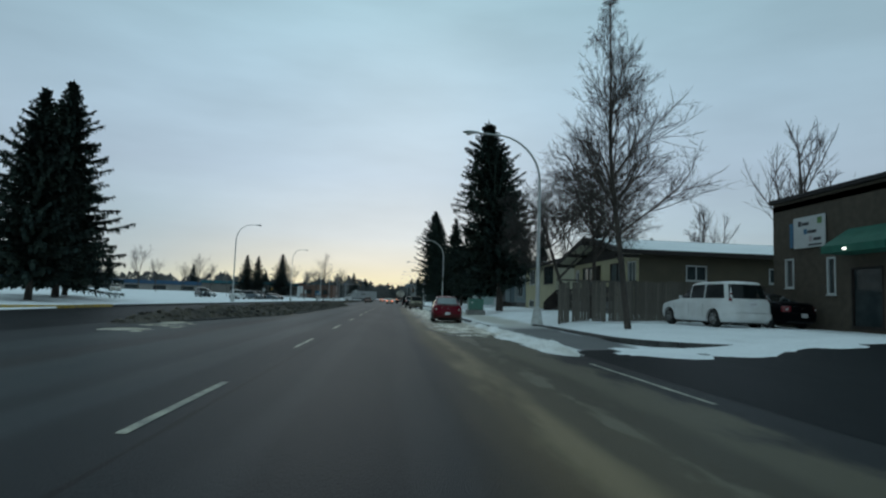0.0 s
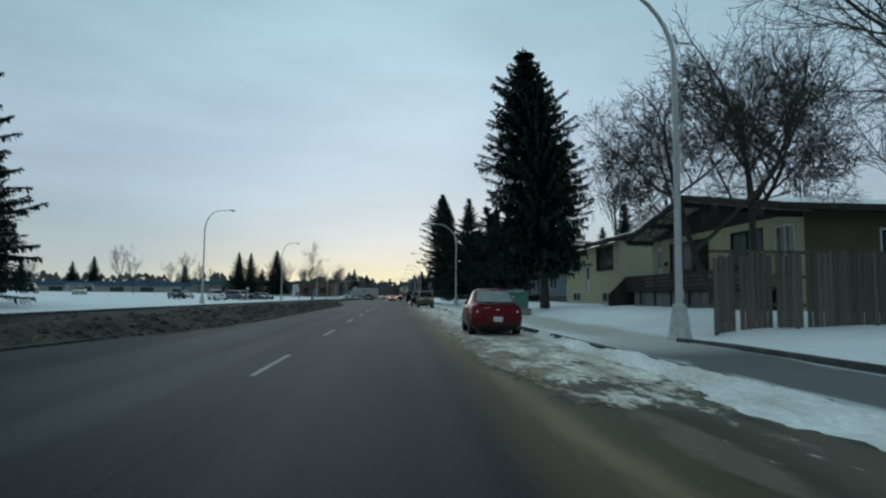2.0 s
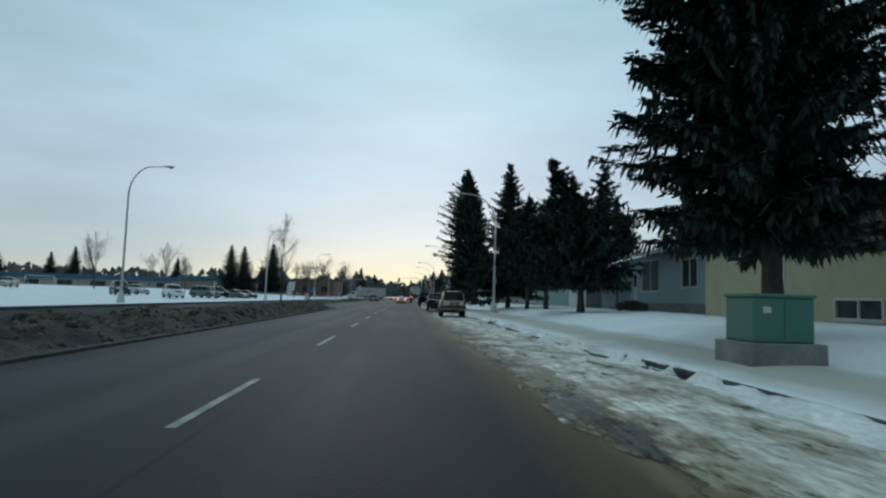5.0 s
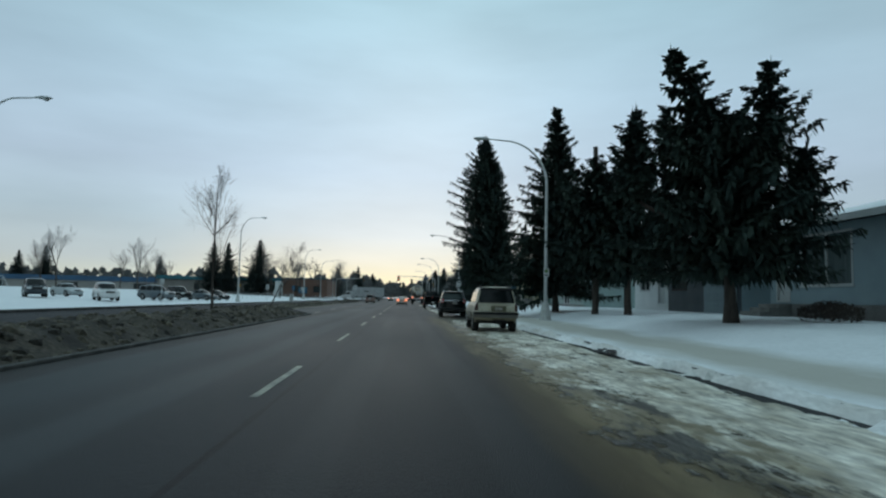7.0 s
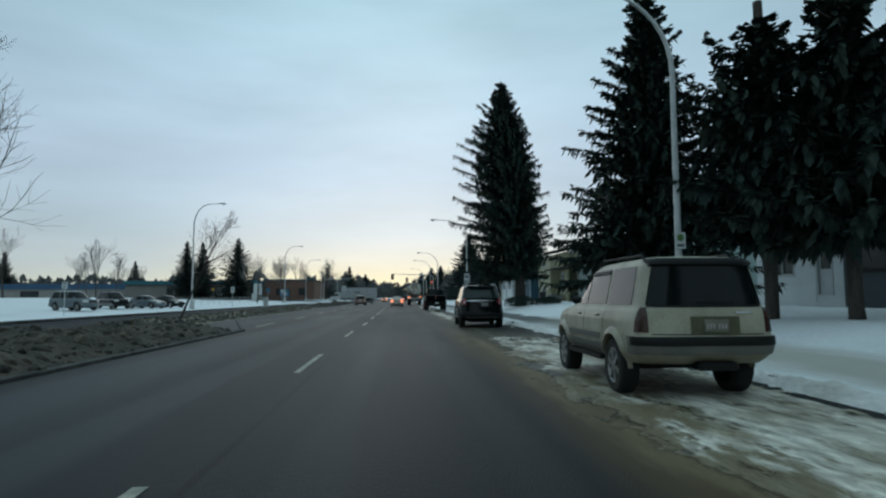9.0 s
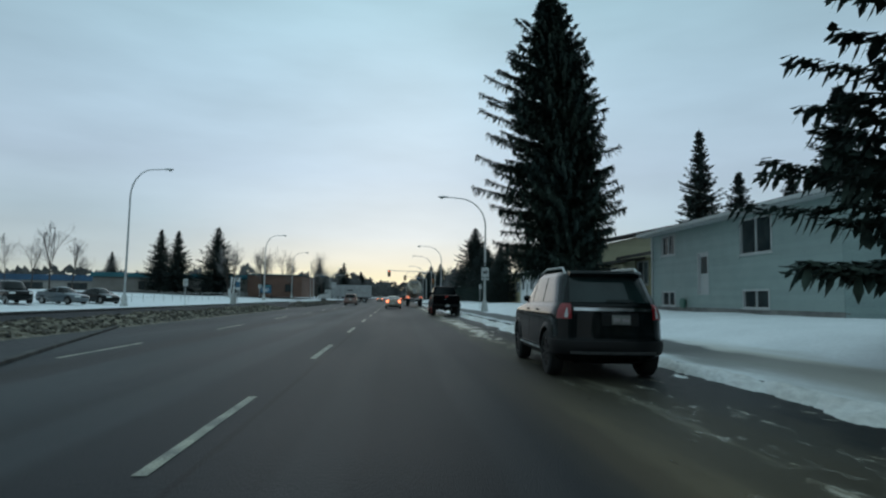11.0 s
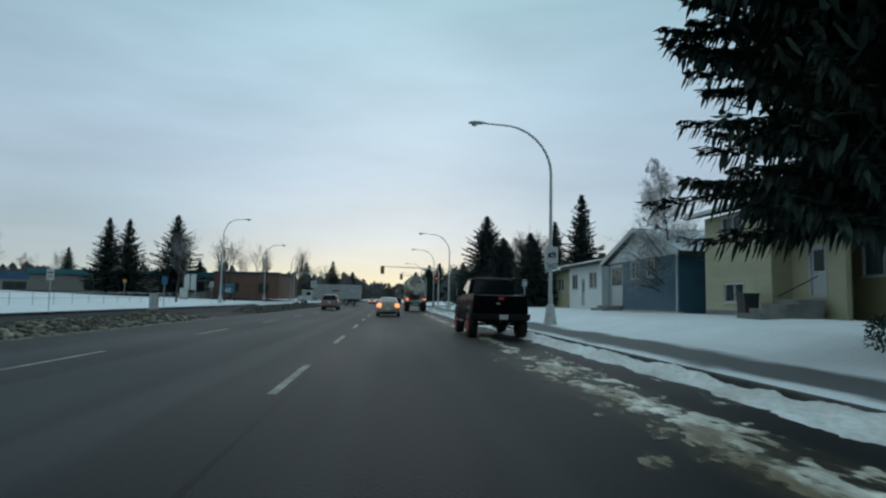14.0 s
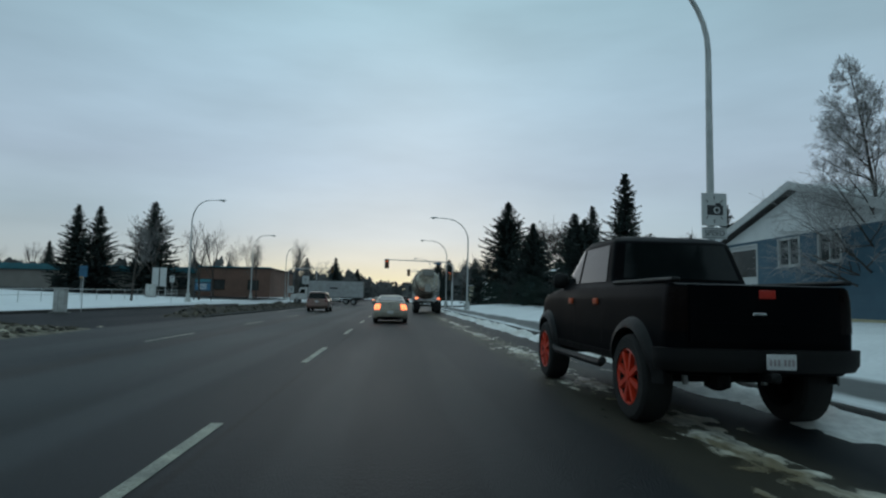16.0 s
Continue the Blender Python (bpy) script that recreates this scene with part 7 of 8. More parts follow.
# ---- buildings ----
class House:
    def __init__(self, name, label, x, y, z, category="house"):
        self.base = (x, y, z)
        self.ob = thing(name, self.base, label, category)

    def part(self, name, shape, mat, label="", parent=None, smooth=False):
        p = part(name, shape, mat, parent or self.ob, label, smooth)
        if parent is None:
            p.location = [-c for c in self.base]
        return p

    def wall(self, a, b, z0, z1, mat, holes=(), out=(-1, 0), thick=0.22, name="wall", boards=None, rise=0.19, label=""):
        """An upright wall from a to b (x, y), with openings (along0, along1, low, high) measured from a, and boards if clad."""
        a, b, o = Vector((*a, 0)), Vector((*b, 0)), Vector((*out, 0))
        ln = (b - a).length
        d = (b - a) / ln
        us = sorted({0.004, ln - 0.004, *[h[0] for h in holes], *[h[1] for h in holes]})
        zs = sorted({z0, z1, *[h[2] for h in holes], *[h[3] for h in holes]})
        inside = lambda u, z: any(h[0] < u < h[1] and h[2] < z < h[3] for h in holes)
        s = Shape()
        P = lambda u, z, k: tuple(a + d * u - o * (thick * k) + Vector((0, 0, z)))
        for u0, u1 in zip(us, us[1:]):
            for p, q in zip(zs, zs[1:]):
                if inside((u0 + u1) / 2, (p + q) / 2):
                    continue
                for k in (0, 1):
                    s.add([P(u0, p, k), P(u1, p, k), P(u1, q, k), P(u0, q, k)], [(0, 1, 2, 3)])
        for h in list(holes) + [(0.004, ln - 0.004, z0, z1)]:
            c = [(h[0], h[2]), (h[1], h[2]), (h[1], h[3]), (h[0], h[3])]
            for (u0, p), (u1, q) in zip(c, c[1:] + c[:1]):
                s.add([P(u0, p, 0), P(u1, q, 0), P(u1, q, 1), P(u0, p, 1)], [(0, 1, 2, 3)])
        w = self.part(name, s, mat, label)
        if boards:
            z = z0
            while z < z1 - 0.02:
                top = min(z + rise, z1)
                cuts = [(h[0] - 0.06, h[1] + 0.06) for h in holes if h[2] - 0.06 < top and h[3] + 0.06 > z]
                u = 0.0
                runs = []
                for c0, c1 in sorted(cuts):
                    if c0 > u + 0.05:
                        runs.append((u, c0))
                    u = max(u, c1)
                if ln > u + 0.05:
                    runs.append((u, ln))
                for r0, r1 in runs:
                    q = Shape()
                    vs = []
                    for uu in (r0, r1):
                        for k, zz in ((0.0, z), (-0.030 / thick, z), (-0.010 / thick, top + 0.012), (0.0, top + 0.012)):
                            vs.append(P(uu, zz, k))
                    q.add(vs, [(0, 1, 2, 3), (7, 6, 5, 4), (0, 4, 5, 1), (1, 5, 6, 2), (2, 6, 7, 3), (3, 7, 4, 0)])
                    part("board", q, boards, w)
                z = top
        for h in holes:
            self.window(P, h)
        return w

    def window(self, P, h):
        kind = h[4] if len(h) > 4 else "window"
        fm = BROWN_WOOD if kind in ("dark", "dark_curtain") else WHITE_TRIM
        pm = CURTAIN if kind in ("curtain", "dark_curtain") else GLASS
        u0, u1, z0, z1 = h[:4]
        w = 0.075
        s = Shape()

        def bar(a0, a1, b0, b1, k0=-0.14, k1=0.45):
            vs = [P(u, z, k) for u in (a0, a1) for z in (b0, b1) for k in (k0, k1)]
            s.add(vs, [(0, 1, 3, 2), (4, 6, 7, 5), (0, 4, 5, 1), (2, 3, 7, 6), (0, 2, 6, 4), (1, 5, 7, 3)])

        bar(u0, u1, z0, z0 + w)
        bar(u0, u1, z1 - w, z1)
        bar(u0, u0 + w, z0 + w, z1 - w)
        bar(u1 - w, u1, z0 + w, z1 - w)
        if kind in ("slider", "curtain", "window", "dark_curtain") and u1 - u0 > 1.0:
            m = (u0 + u1) / 2
            bar(m - 0.03, m + 0.03, z0 + w, z1 - w, 0.0, 0.4)
        if kind == "picture":
            m = u0 + (u1 - u0) * 0.25
            bar(m - 0.03, m + 0.03, z0 + w, z1 - w, 0.0, 0.4)
        ob = self.part("door" if kind == "door" else "window", s, fm)
        g = Shape()
        vs = [P(u, z, k) for u in (u0 + w, u1 - w) for z in (z0 + w, z1 - w) for k in (0.35, 0.42)]
        g.add(vs, [(0, 1, 3, 2), (4, 6, 7, 5), (0, 4, 5, 1), (2, 3, 7, 6), (0, 2, 6, 4), (1, 5, 7, 3)])
        if kind == "door":
            part("door_leaf", g, WHITE_TRIM, ob, "white door leaf")
            g2 = Shape()
            vs = [P(u, z, k) for u in (u0 + w + 0.12, u1 - w - 0.12) for z in (z0 + (z1 - z0) * 0.5, z1 - w - 0.15) for k in (0.30, 0.34)]
            g2.add(vs, [(0, 1, 3, 2), (4, 6, 7, 5), (0, 4, 5, 1), (2, 3, 7, 6), (0, 2, 6, 4), (1, 5, 7, 3)])
            part("door_glass", g2, GLASS, ob)
        else:
            part("pane", g, pm, ob)
            sl = Shape()
            vs = [P(u, z, k) for u in (u0 - 0.05, u1 + 0.05) for z in (z0 - 0.05, z0 - 0.005) for k in (-0.35, 0.1)]
            sl.add(vs, [(0, 1, 3, 2), (4, 6, 7, 5), (0, 4, 5, 1), (2, 3, 7, 6), (0, 2, 6, 4), (1, 5, 7, 3)])
            part("sill", sl, fm, ob)

    def slab(self, name, corners, thick, mat, label=""):
        """A roof slope or slab given by its four upper corners."""
        s = Shape()
        c = [Vector(p) for p in corners]
        s.add([tuple(p) for p in c] + [(p.x, p.y, p.z - thick) for p in c], [(0, 1, 2, 3), (7, 6, 5, 4), (0, 4, 5, 1), (1, 5, 6, 2), (2, 6, 7, 3), (3, 7, 4, 0)])
        return self.part(name, s, mat, label)

    def snow(self, corners):
        """Uneven snow lying on a slope."""
        c = [Vector(p) for p in corners]
        s = Shape()
        n = 14
        for j in range(n + 1):
            for i in range(n + 1):
                u, v = i / n, j / n
                p = c[0].lerp(c[1], u).lerp(c[3].lerp(c[2], u), v)
                edge = min(u, v, 1 - u, 1 - v)
                h = 0.07 * ramp(edge, 0, 0.12) + 0.03 * nz(p.x, p.y, 0, 0.9) * ramp(edge, 0, 0.1) - 0.004
                s.v.append((p.x, p.y, p.z + h))
        s.f = [(j * (n + 1) + i, j * (n + 1) + i + 1, (j + 1) * (n + 1) + i + 1, (j + 1) * (n + 1) + i) for j in range(n) for i in range(n)]
        self.part("roof_snow", s, SNOW, "thin snow on the roof", smooth=True)

    def gable_roof_x(self, x0, x1, y0, y1, eave, ridge, mat, thick=0.24, snow=True, ridge_y=None):
        """Ridge runs away from the road (along x)."""
        m = (y0 + y1) / 2 if ridge_y is None else ridge_y
        a = [(x0, y0, eave), (x1, y0, eave), (x1, m, ridge), (x0, m, ridge)]
        b = [(x0, y1, eave), (x0, m, ridge), (x1, m, ridge), (x1, y1, eave)]
        self.slab("roof", a, thick, mat)
        self.slab("roof", b, thick, mat)
        if snow:
            for q in (a, [b[0], b[3], b[2], b[1]]):
                c = [Vector(p) for p in q]
                mid = sum(c, Vector()) / 4
                self.snow([tuple(mid + (p - mid) * 0.97) for p in c])

    def gable_roof_y(self, x0, x1, y0, y1, eave, ridge, mat, thick=0.24, snow=True):
        """Ridge runs along the road."""
        m = (x0 + x1) / 2
        a = [(x0, y0, eave), (m, y0, ridge), (m, y1, ridge), (x0, y1, eave)]
        b = [(x1, y0, eave), (x1, y1, eave), (m, y1, ridge), (m, y0, ridge)]
        self.slab("roof", a, thick, mat)
        self.slab("roof", b, thick, mat)
        if snow:
            c = [Vector(p) for p in a]
            mid = sum(c, Vector()) / 4
            self.snow([tuple(mid + (p - mid) * 0.96) for p in c])

    def trim(self, name, a, b, w, h, mat, label=""):
        """A board from a to b, w thick and h high."""
        s = Shape()
        a, b = Vector(a), Vector(b)
        d = (b - a).normalized()
        o = Vector((-d.y, d.x, 0)) * w / 2 if abs(d.z) < 0.99 else Vector((w / 2, 0, 0))
        u = Vector((0, 0, h / 2)) if abs(d.z) < 0.99 else Vector((0, h / 2, 0))
        vs = [e + o * p + u * q for e in (a, b) for p, q in ((-1, -1), (1, -1), (1, 1), (-1, 1))]
        s.add(vs, [(3, 2, 1, 0), (4, 5, 6, 7), (0, 1, 5, 4), (1, 2, 6, 5), (2, 3, 7, 6), (3, 0, 4, 7)])
        return self.part(name, s, mat, label)

    def gable(self, x, y0, y1, eave, ridge, mat, ridge_y=None, thick=0.2, name="gable"):
        m = (y0 + y1) / 2 if ridge_y is None else ridge_y
        return self.part(name, Shape().prism([(y0, eave), (y1, eave), (m, ridge)], "x", x, x + thick), mat)


# cream bungalow with a brown gable and a railed deck
hA = House("bungalow", "cream bungalow with a broad brown gable and a railed deck", 16, 44, ground_z(16, 44))
g0 = ground_z(16, 44) - 0.3
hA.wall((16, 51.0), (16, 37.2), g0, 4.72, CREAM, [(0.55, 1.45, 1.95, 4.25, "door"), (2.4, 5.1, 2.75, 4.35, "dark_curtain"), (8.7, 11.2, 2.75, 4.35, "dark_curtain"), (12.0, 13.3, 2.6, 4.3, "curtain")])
# south wall: tan, with the shade under the elms in its colour
hA.wall((30, 37.2), (16, 37.2), g0, 4.72, SHADED_TAN_WALL, [(4.0, 5.3, 3.1, 4.1, "window"), (9.5, 10.9, 3.1, 4.1, "window")], out=(0, -1))
hA.wall((16, 51.0), (30, 51.0), g0, 4.72, CREAM, [], out=(0, 1))
hA.wall((30, 51.0), (30, 37.2), g0, 4.72, CREAM, [], out=(1, 0))
hA.gable(15.94, 51.0, 37.2, 4.68, 6.0, BROWN_WOOD, 44.1)
hA.gable_roof_x(14.6, 30.6, 51.6, 36.5, 4.92, 6.42, SHINGLE, ridge_y=44.1)
for y0, y1 in ((51.65, 44.1), (36.45, 44.1)):
    hA.trim("fascia", (14.58, y0, 4.78), (14.58, y1, 6.30), 0.06, 0.30, BROWN_WOOD, "dark brown fascia board")
hA.trim("fascia", (14.6, 36.45, 4.78), (30.6, 36.45, 4.78), 0.06, 0.26, BROWN_WOOD, "dark brown fascia board")
for y, z in ((50.9, 4.62), (47.6, 5.28), (44.1, 5.95), (40.6, 5.28), (37.3, 4.62)):
    hA.trim("purlin", (14.4, y, z), (16.1, y, z), 0.16, 0.28, BROWN_WOOD, "dark brown purlin end")
for k in range(11):
    hA.trim("slat", (15.93, 45.75 - 0.14 * k, 2.5), (15.93, 45.75 - 0.14 * k, 4.35), 0.08, 0.07, BROWN_WOOD)
hA.trim("mailbox", (15.85, 49.0, 3.25), (15.85, 48.75, 3.25), 0.12, 0.22, DARK_MARK, "small black mailbox")
hA.part("deck_floor", Shape().box((15.3, 44.9, 1.70), (1.5, 14.0, 0.12), 0.01), BROWN_WOOD, "brown deck floor")
for k in range(8):
    hA.part("deck_plinth", Shape().box((14.98, 38.9 + 1.6 * k, 1.12), (0.45, 1.52, 0.98), 0.03), STONE, "grey block plinth under the deck")
for y0 in (51.55, 36.55):
    hA.slab("soffit", [(14.66, y0, 4.64), (15.94, y0, 4.64), (15.94, 44.1, 6.14), (14.66, 44.1, 6.14)], 0.03, CREAM_PALE, "pale boarded soffit under the gable")
for k in range(4):
    hA.part("deck_rail", Shape().box((14.66, 44.9, 1.86 + 0.21 * k), (0.035, 14.0, 0.19), 0.006), BROWN_WOOD, "dark brown deck boarding")
for k in range(8):
    hA.part("deck_post", Shape().box((14.72, 38.0 + 1.97 * k, 1.75), (0.10, 0.10, 1.65), 0.01), BROWN_WOOD)
hA.part("stair_side", Shape().prism([(14.7, 2.60), (15.9, 2.60), (15.9, 0.6), (13.6, 0.6), (13.6, 1.5)], "y", 51.95, 52.05), BROWN_WOOD, "dark brown stair boarding")
for k in range(5):
    hA.part("step", Shape().box((14.2, 52.6 + 0.0 * k, 0.78 + 0.18 * k), (1.2 - 0.2 * k, 1.0, 0.06), 0.01), BROWN_WOOD)

# cream bi-level behind the great spruce
hB = House("bilevel_house", "cream stucco two-level house with dark-framed windows", 15.8, 61, ground_z(15.8, 61))
g0 = ground_z(15.8, 61) - 0.3
hB.wall((15.8, 69.0), (15.8, 55.8), g0, 5.25, CREAM, [(8.3, 11.9, 3.32, 5.10, "dark"), (9.4, 11.7, 0.95, 1.72, "slider"), (2.0, 4.4, 3.4, 5.0, "slider"), (2.0, 4.2, 0.95, 1.72, "slider"), (5.6, 6.6, 1.6, 3.9, "door")])
hB.wall((28, 55.8), (15.8, 55.8), g0, 5.25, CREAM_PALE, [], out=(0, -1))
hB.wall((15.8, 69.0), (28, 69.0), g0, 5.25, CREAM, [], out=(0, 1))
hB.wall((28, 69.0), (28, 55.8), g0, 5.25, CREAM, [], out=(1, 0))
hB.part("gable", Shape().prism([(15.8, 5.2), (28, 5.2), (21.9, 6.75)], "y", 55.8, 56.0), CREAM_PALE)
hB.part("gable", Shape().prism([(15.8, 5.2), (28, 5.2), (21.9, 6.75)], "y", 68.8, 69.0), CREAM)
hB.gable_roof_y(15.0, 28.8, 55.2, 69.6, 5.42, 7.1, SHINGLE)
hB.trim("fascia", (14.98, 55.2, 5.28), (14.98, 69.6, 5.28), 0.05, 0.22, BROWN_WOOD, "dark fascia board")
hB.trim("corner_board", (15.77, 55.77, g0), (15.77, 55.77, 5.25), 0.10, 0.10, CREAM_PALE)

# pale blue house behind the broken spruces
hC = House("pale_blue_house", "pale blue stucco house with a snowy hipped roof", 17.5, 78, ground_z(17.5, 78))
g0 = ground_z(17.5, 78) - 0.3
hC.wall((17.5, 84.0), (17.5, 70.5), g0, 4.75, PALE_BLUE_WALL, [(2.3, 5.4, 2.2, 4.45, "curtain"), (0.5, 1.5, 1.5, 3.7, "door"), (8.6, 10.8, 2.4, 4.2, "slider")])
hC.wall((29, 70.5), (17.5, 70.5), g0, 4.75, PALE_BLUE_WALL, [], out=(0, -1))
hC.wall((17.5, 84.0), (29, 84.0), g0, 4.75, PALE_BLUE_WALL, [], out=(0, 1))
hC.wall((29, 84.0), (29, 70.5), g0, 4.75, PALE_BLUE_WALL, [], out=(1, 0))
hC.part("gable", Shape().prism([(17.5, 4.7), (29, 4.7), (23.25, 6.3)], "y", 83.8, 84.0), PALE_BLUE_WALL)
hC.part("gable", Shape().prism([(17.5, 4.7), (29, 4.7), (23.25, 6.3)], "y", 70.5, 70.7), PALE_BLUE_WALL)
hC.gable_roof_y(16.6, 29.9, 69.8, 84.7, 4.9, 6.6, SHINGLE)
hC.trim("fascia", (16.58, 69.8, 4.76), (16.58, 84.7, 4.76), 0.05, 0.24, WHITE_TRIM, "white fascia and gutter")
hC.part("plinth", Shape().box((17.42, 77, 1.05), (0.16, 13.6, 0.75), 0.02), STONE, "grey stone plinth")
for k in range(3):
    hC.part("step", Shape().box((16.6 + 0.3 * k, 83.0, 0.95 + 0.18 * k), (1.5 - 0.3 * k, 1.6, 0.2), 0.015), CONCRETE)

# white house with a garage further on
hC2 = House("garage_house", "white lapboard house, its nearer half coloured as in shade, with a pale blue garage door", 17.5, 93, ground_z(17.5, 93))
g0 = ground_z(17.5, 93) - 0.3
hC2.wall((17.5, 101.0), (17.5, 95.2), g0, 4.2, WHITE_SIDING, [(1.0, 2.8, 2.2, 3.6, "slider"), (4.2, 5.2, 1.3, 3.5, "door")], boards=WHITE_SIDING, rise=0.24)
# nearer half of the front: tree shade put into the board colour
hC2.wall((17.5, 95.2), (17.5, 86.5), g0, 4.2, SHADED_SIDING, [(0.6, 2.6, 2.2, 3.7, "dark")], boards=SHADED_SIDING, rise=0.24)
hC2.wall((27, 86.5), (17.5, 86.5), g0, 4.2, PALE_BLUE_WALL, [], out=(0, -1))
hC2.wall((17.5, 101.0), (27, 101.0), g0, 4.2, PALE_BLUE_WALL, [], out=(0, 1))
hC2.wall((27, 101.0), (27, 86.5), g0, 4.2, PALE_BLUE_WALL, [], out=(1, 0))
gd = hC2.part("garage_door", Shape().box((17.44, 88.6, 2.1), (0.08, 3.4, 2.6), 0.01), PALE_BLUE_WALL, "pale blue panelled garage door")
for k in range(4):
    for j in range(4):
        part("panel", Shape().box((17.39, 87.35 + 0.83 * j, 1.15 + 0.62 * k), (0.03, 0.66, 0.46), 0.012), PALE_BLUE_WALL, gd)
hC2.gable_roof_y(16.7, 27.8, 85.9, 101.6, 4.4, 6.0, SHINGLE)
hC2.trim("fascia", (16.68, 85.9, 4.26), (16.68, 101.6, 4.26), 0.05, 0.22, WHITE_TRIM, "white fascia")

# pale grey two-level house with lapped boards
hD = House("lapboard_house", "pale grey-green lapboard two-level house with white gutters", 15.75, 117, ground_z(15.75, 117))
g0 = ground_z(15.75, 117) - 0.25
hD.wall((15.75, 124.6), (15.75, 108.6), g0 + 0.45, 5.35, GREY_SIDING, [(1.3, 3.05, 4.0, 5.2, "slider"), (1.3, 3.0, 1.06, 1.92, "slider"), (9.55, 11.95, 3.5, 5.15, "window"), (9.7, 11.7, 1.06, 1.92, "slider"), (5.6, 6.7, 1.7, 3.9, "door")], boards=GREY_SIDING, rise=0.21)
hD.wall((15.72, 124.62), (15.72, 108.58), g0, g0 + 0.45, CONCRETE, [], name="foundation")
hD.wall((28, 108.6), (15.75, 108.6), g0, 5.35, GREY_SIDING, [(9.0, 10.6, 3.6, 5.0, "slider")], out=(0, -1), boards=GREY_SIDING, rise=0.21)
hD.wall((15.75, 124.6), (28, 124.6), g0, 5.35, GREY_SIDING, [], out=(0, 1))
hD.wall((28, 124.6), (28, 108.6), g0, 5.35, GREY_SIDING, [], out=(1, 0))
hD.part("gable", Shape().prism([(15.75, 5.3), (28, 5.3), (21.9, 7.0)], "y", 108.6, 108.8), GREY_SIDING)
hD.part("gable", Shape().prism([(15.75, 5.3), (28, 5.3), (21.9, 7.0)], "y", 124.4, 124.6), GREY_SIDING)
hD.gable_roof_y(15.1, 28.7, 107.9, 125.3, 5.55, 7.3, SHINGLE, snow=False)
hD.trim("gutter", (15.06, 107.9, 5.42), (15.06, 125.3, 5.42), 0.12, 0.16, WHITE_TRIM, "white eaves gutter")
hD.trim("soffit", (15.4, 107.9, 5.31), (15.4, 125.3, 5.31), 0.62, 0.03, WHITE_TRIM, "white soffit")
hD.trim("downpipe", (15.66, 124.5, 0.8), (15.66, 124.5, 5.3), 0.08, 0.08, WHITE_TRIM, "white downpipe")
hD.part("hose_reel", Shape().turned((15.62, 120.4, 1.25), "x", [(-0.12, 0.06), (-0.11, 0.27), (-0.09, 0.27), (-0.08, 0.14), (0.0, 0.14), (0.01, 0.27), (0.03, 0.27), (0.04, 0.06)], 18), GREEN_BOX, "coiled green hose on the wall")

# tan bungalow set back
hG = House("tan_bungalow", "dull yellow stucco bungalow set back between its neighbours", 18.5, 130, ground_z(18.5, 130))
g0 = ground_z(18.5, 130) - 0.3
hG.wall((18.5, 134.2), (18.5, 125.6), g0, 4.55, OLIVE_WALL, [(0.5, 2.6, 2.55, 4.35, "curtain"), (4.2, 5.2, 1.7, 3.9, "door"), (6.2, 7.8, 2.7, 4.1, "slider")])
hG.wall((30, 125.6), (18.5, 125.6), g0, 4.55, OLIVE_WALL, [], out=(0, -1))
hG.wall((30, 134.2), (30, 125.6), g0, 4.55, OLIVE_WALL, [], out=(1, 0))
hG.gable_roof_y(17.2, 30.4, 125.4, 134.6, 4.75, 6.1, SHINGLE, snow=False)
hG.trim("fascia", (17.18, 125.4, 4.62), (17.18, 134.6, 4.62), 0.05, 0.2, BROWN_WOOD, "brown fascia")

# yellow lapboard house
hF = House("yellow_house", "yellow lapboard two-level house with white windows", 16, 138, ground_z(16, 138))
g0 = ground_z(16, 138) - 0.25
hF.wall((16, 141.1), (16, 135.7), g0 + 0.5, 5.75, YELLOW_SIDING, [(1.6, 3.4, 4.62, 5.62, "slider"), (1.7, 3.4, 1.45, 2.38, "slider")], boards=YELLOW_SIDING, rise=0.2)
hF.wall((15.97, 141.12), (15.97, 135.68), g0, g0 + 0.5, CONCRETE, [], name="foundation")
hF.wall((28, 135.7), (16, 135.7), g0, 5.75, YELLOW_SIDING, [], out=(0, -1), boards=YELLOW_SIDING, rise=0.2)
hF.wall((16, 141.1), (28, 141.1), g0, 5.75, YELLOW_SIDING, [], out=(0, 1))
hF.wall((28, 141.1), (28, 135.7), g0, 5.75, YELLOW_SIDING, [], out=(1, 0))
hF.part("gable", Shape().prism([(16, 5.7), (28, 5.7), (22, 7.2)], "y", 135.7, 135.9), YELLOW_SIDING)
hF.part("gable", Shape().prism([(16, 5.7), (28, 5.7), (22, 7.2)], "y", 140.9, 141.1), YELLOW_SIDING)
hF.gable_roof_y(15.2, 28.8, 135.2, 141.75, 5.98, 7.5, SHINGLE, snow=False)
hF.trim("gutter", (15.17, 135.2, 5.86), (15.17, 141.75, 5.86), 0.12, 0.16, WHITE_TRIM, "white eaves gutter")
hF.wall((16.9, 135.7), (16.9, 132.6), g0, 4.1, YELLOW_SIDING, [(1.1, 2.1, 1.7, 3.85, "door")])
hF.slab("porch_roof", [(15.4, 132.3, 4.2), (18.6, 132.3, 4.7), (18.6, 135.75, 4.7), (15.4, 135.75, 4.2)], 0.2, SHINGLE)
for k in range(4):
    hF.part("step", Shape().box((15.2 + 0.28 * k, 134.1, 0.92 + 0.19 * k), (2.6 - 0.5 * k, 1.6, 0.2), 0.012), CONCRETE)
hF.part("handrail", Shape().tube([(14.6, 133.2, 1.7), (16.2, 133.2, 2.5)], 0.025, 8), DARK_MARK)
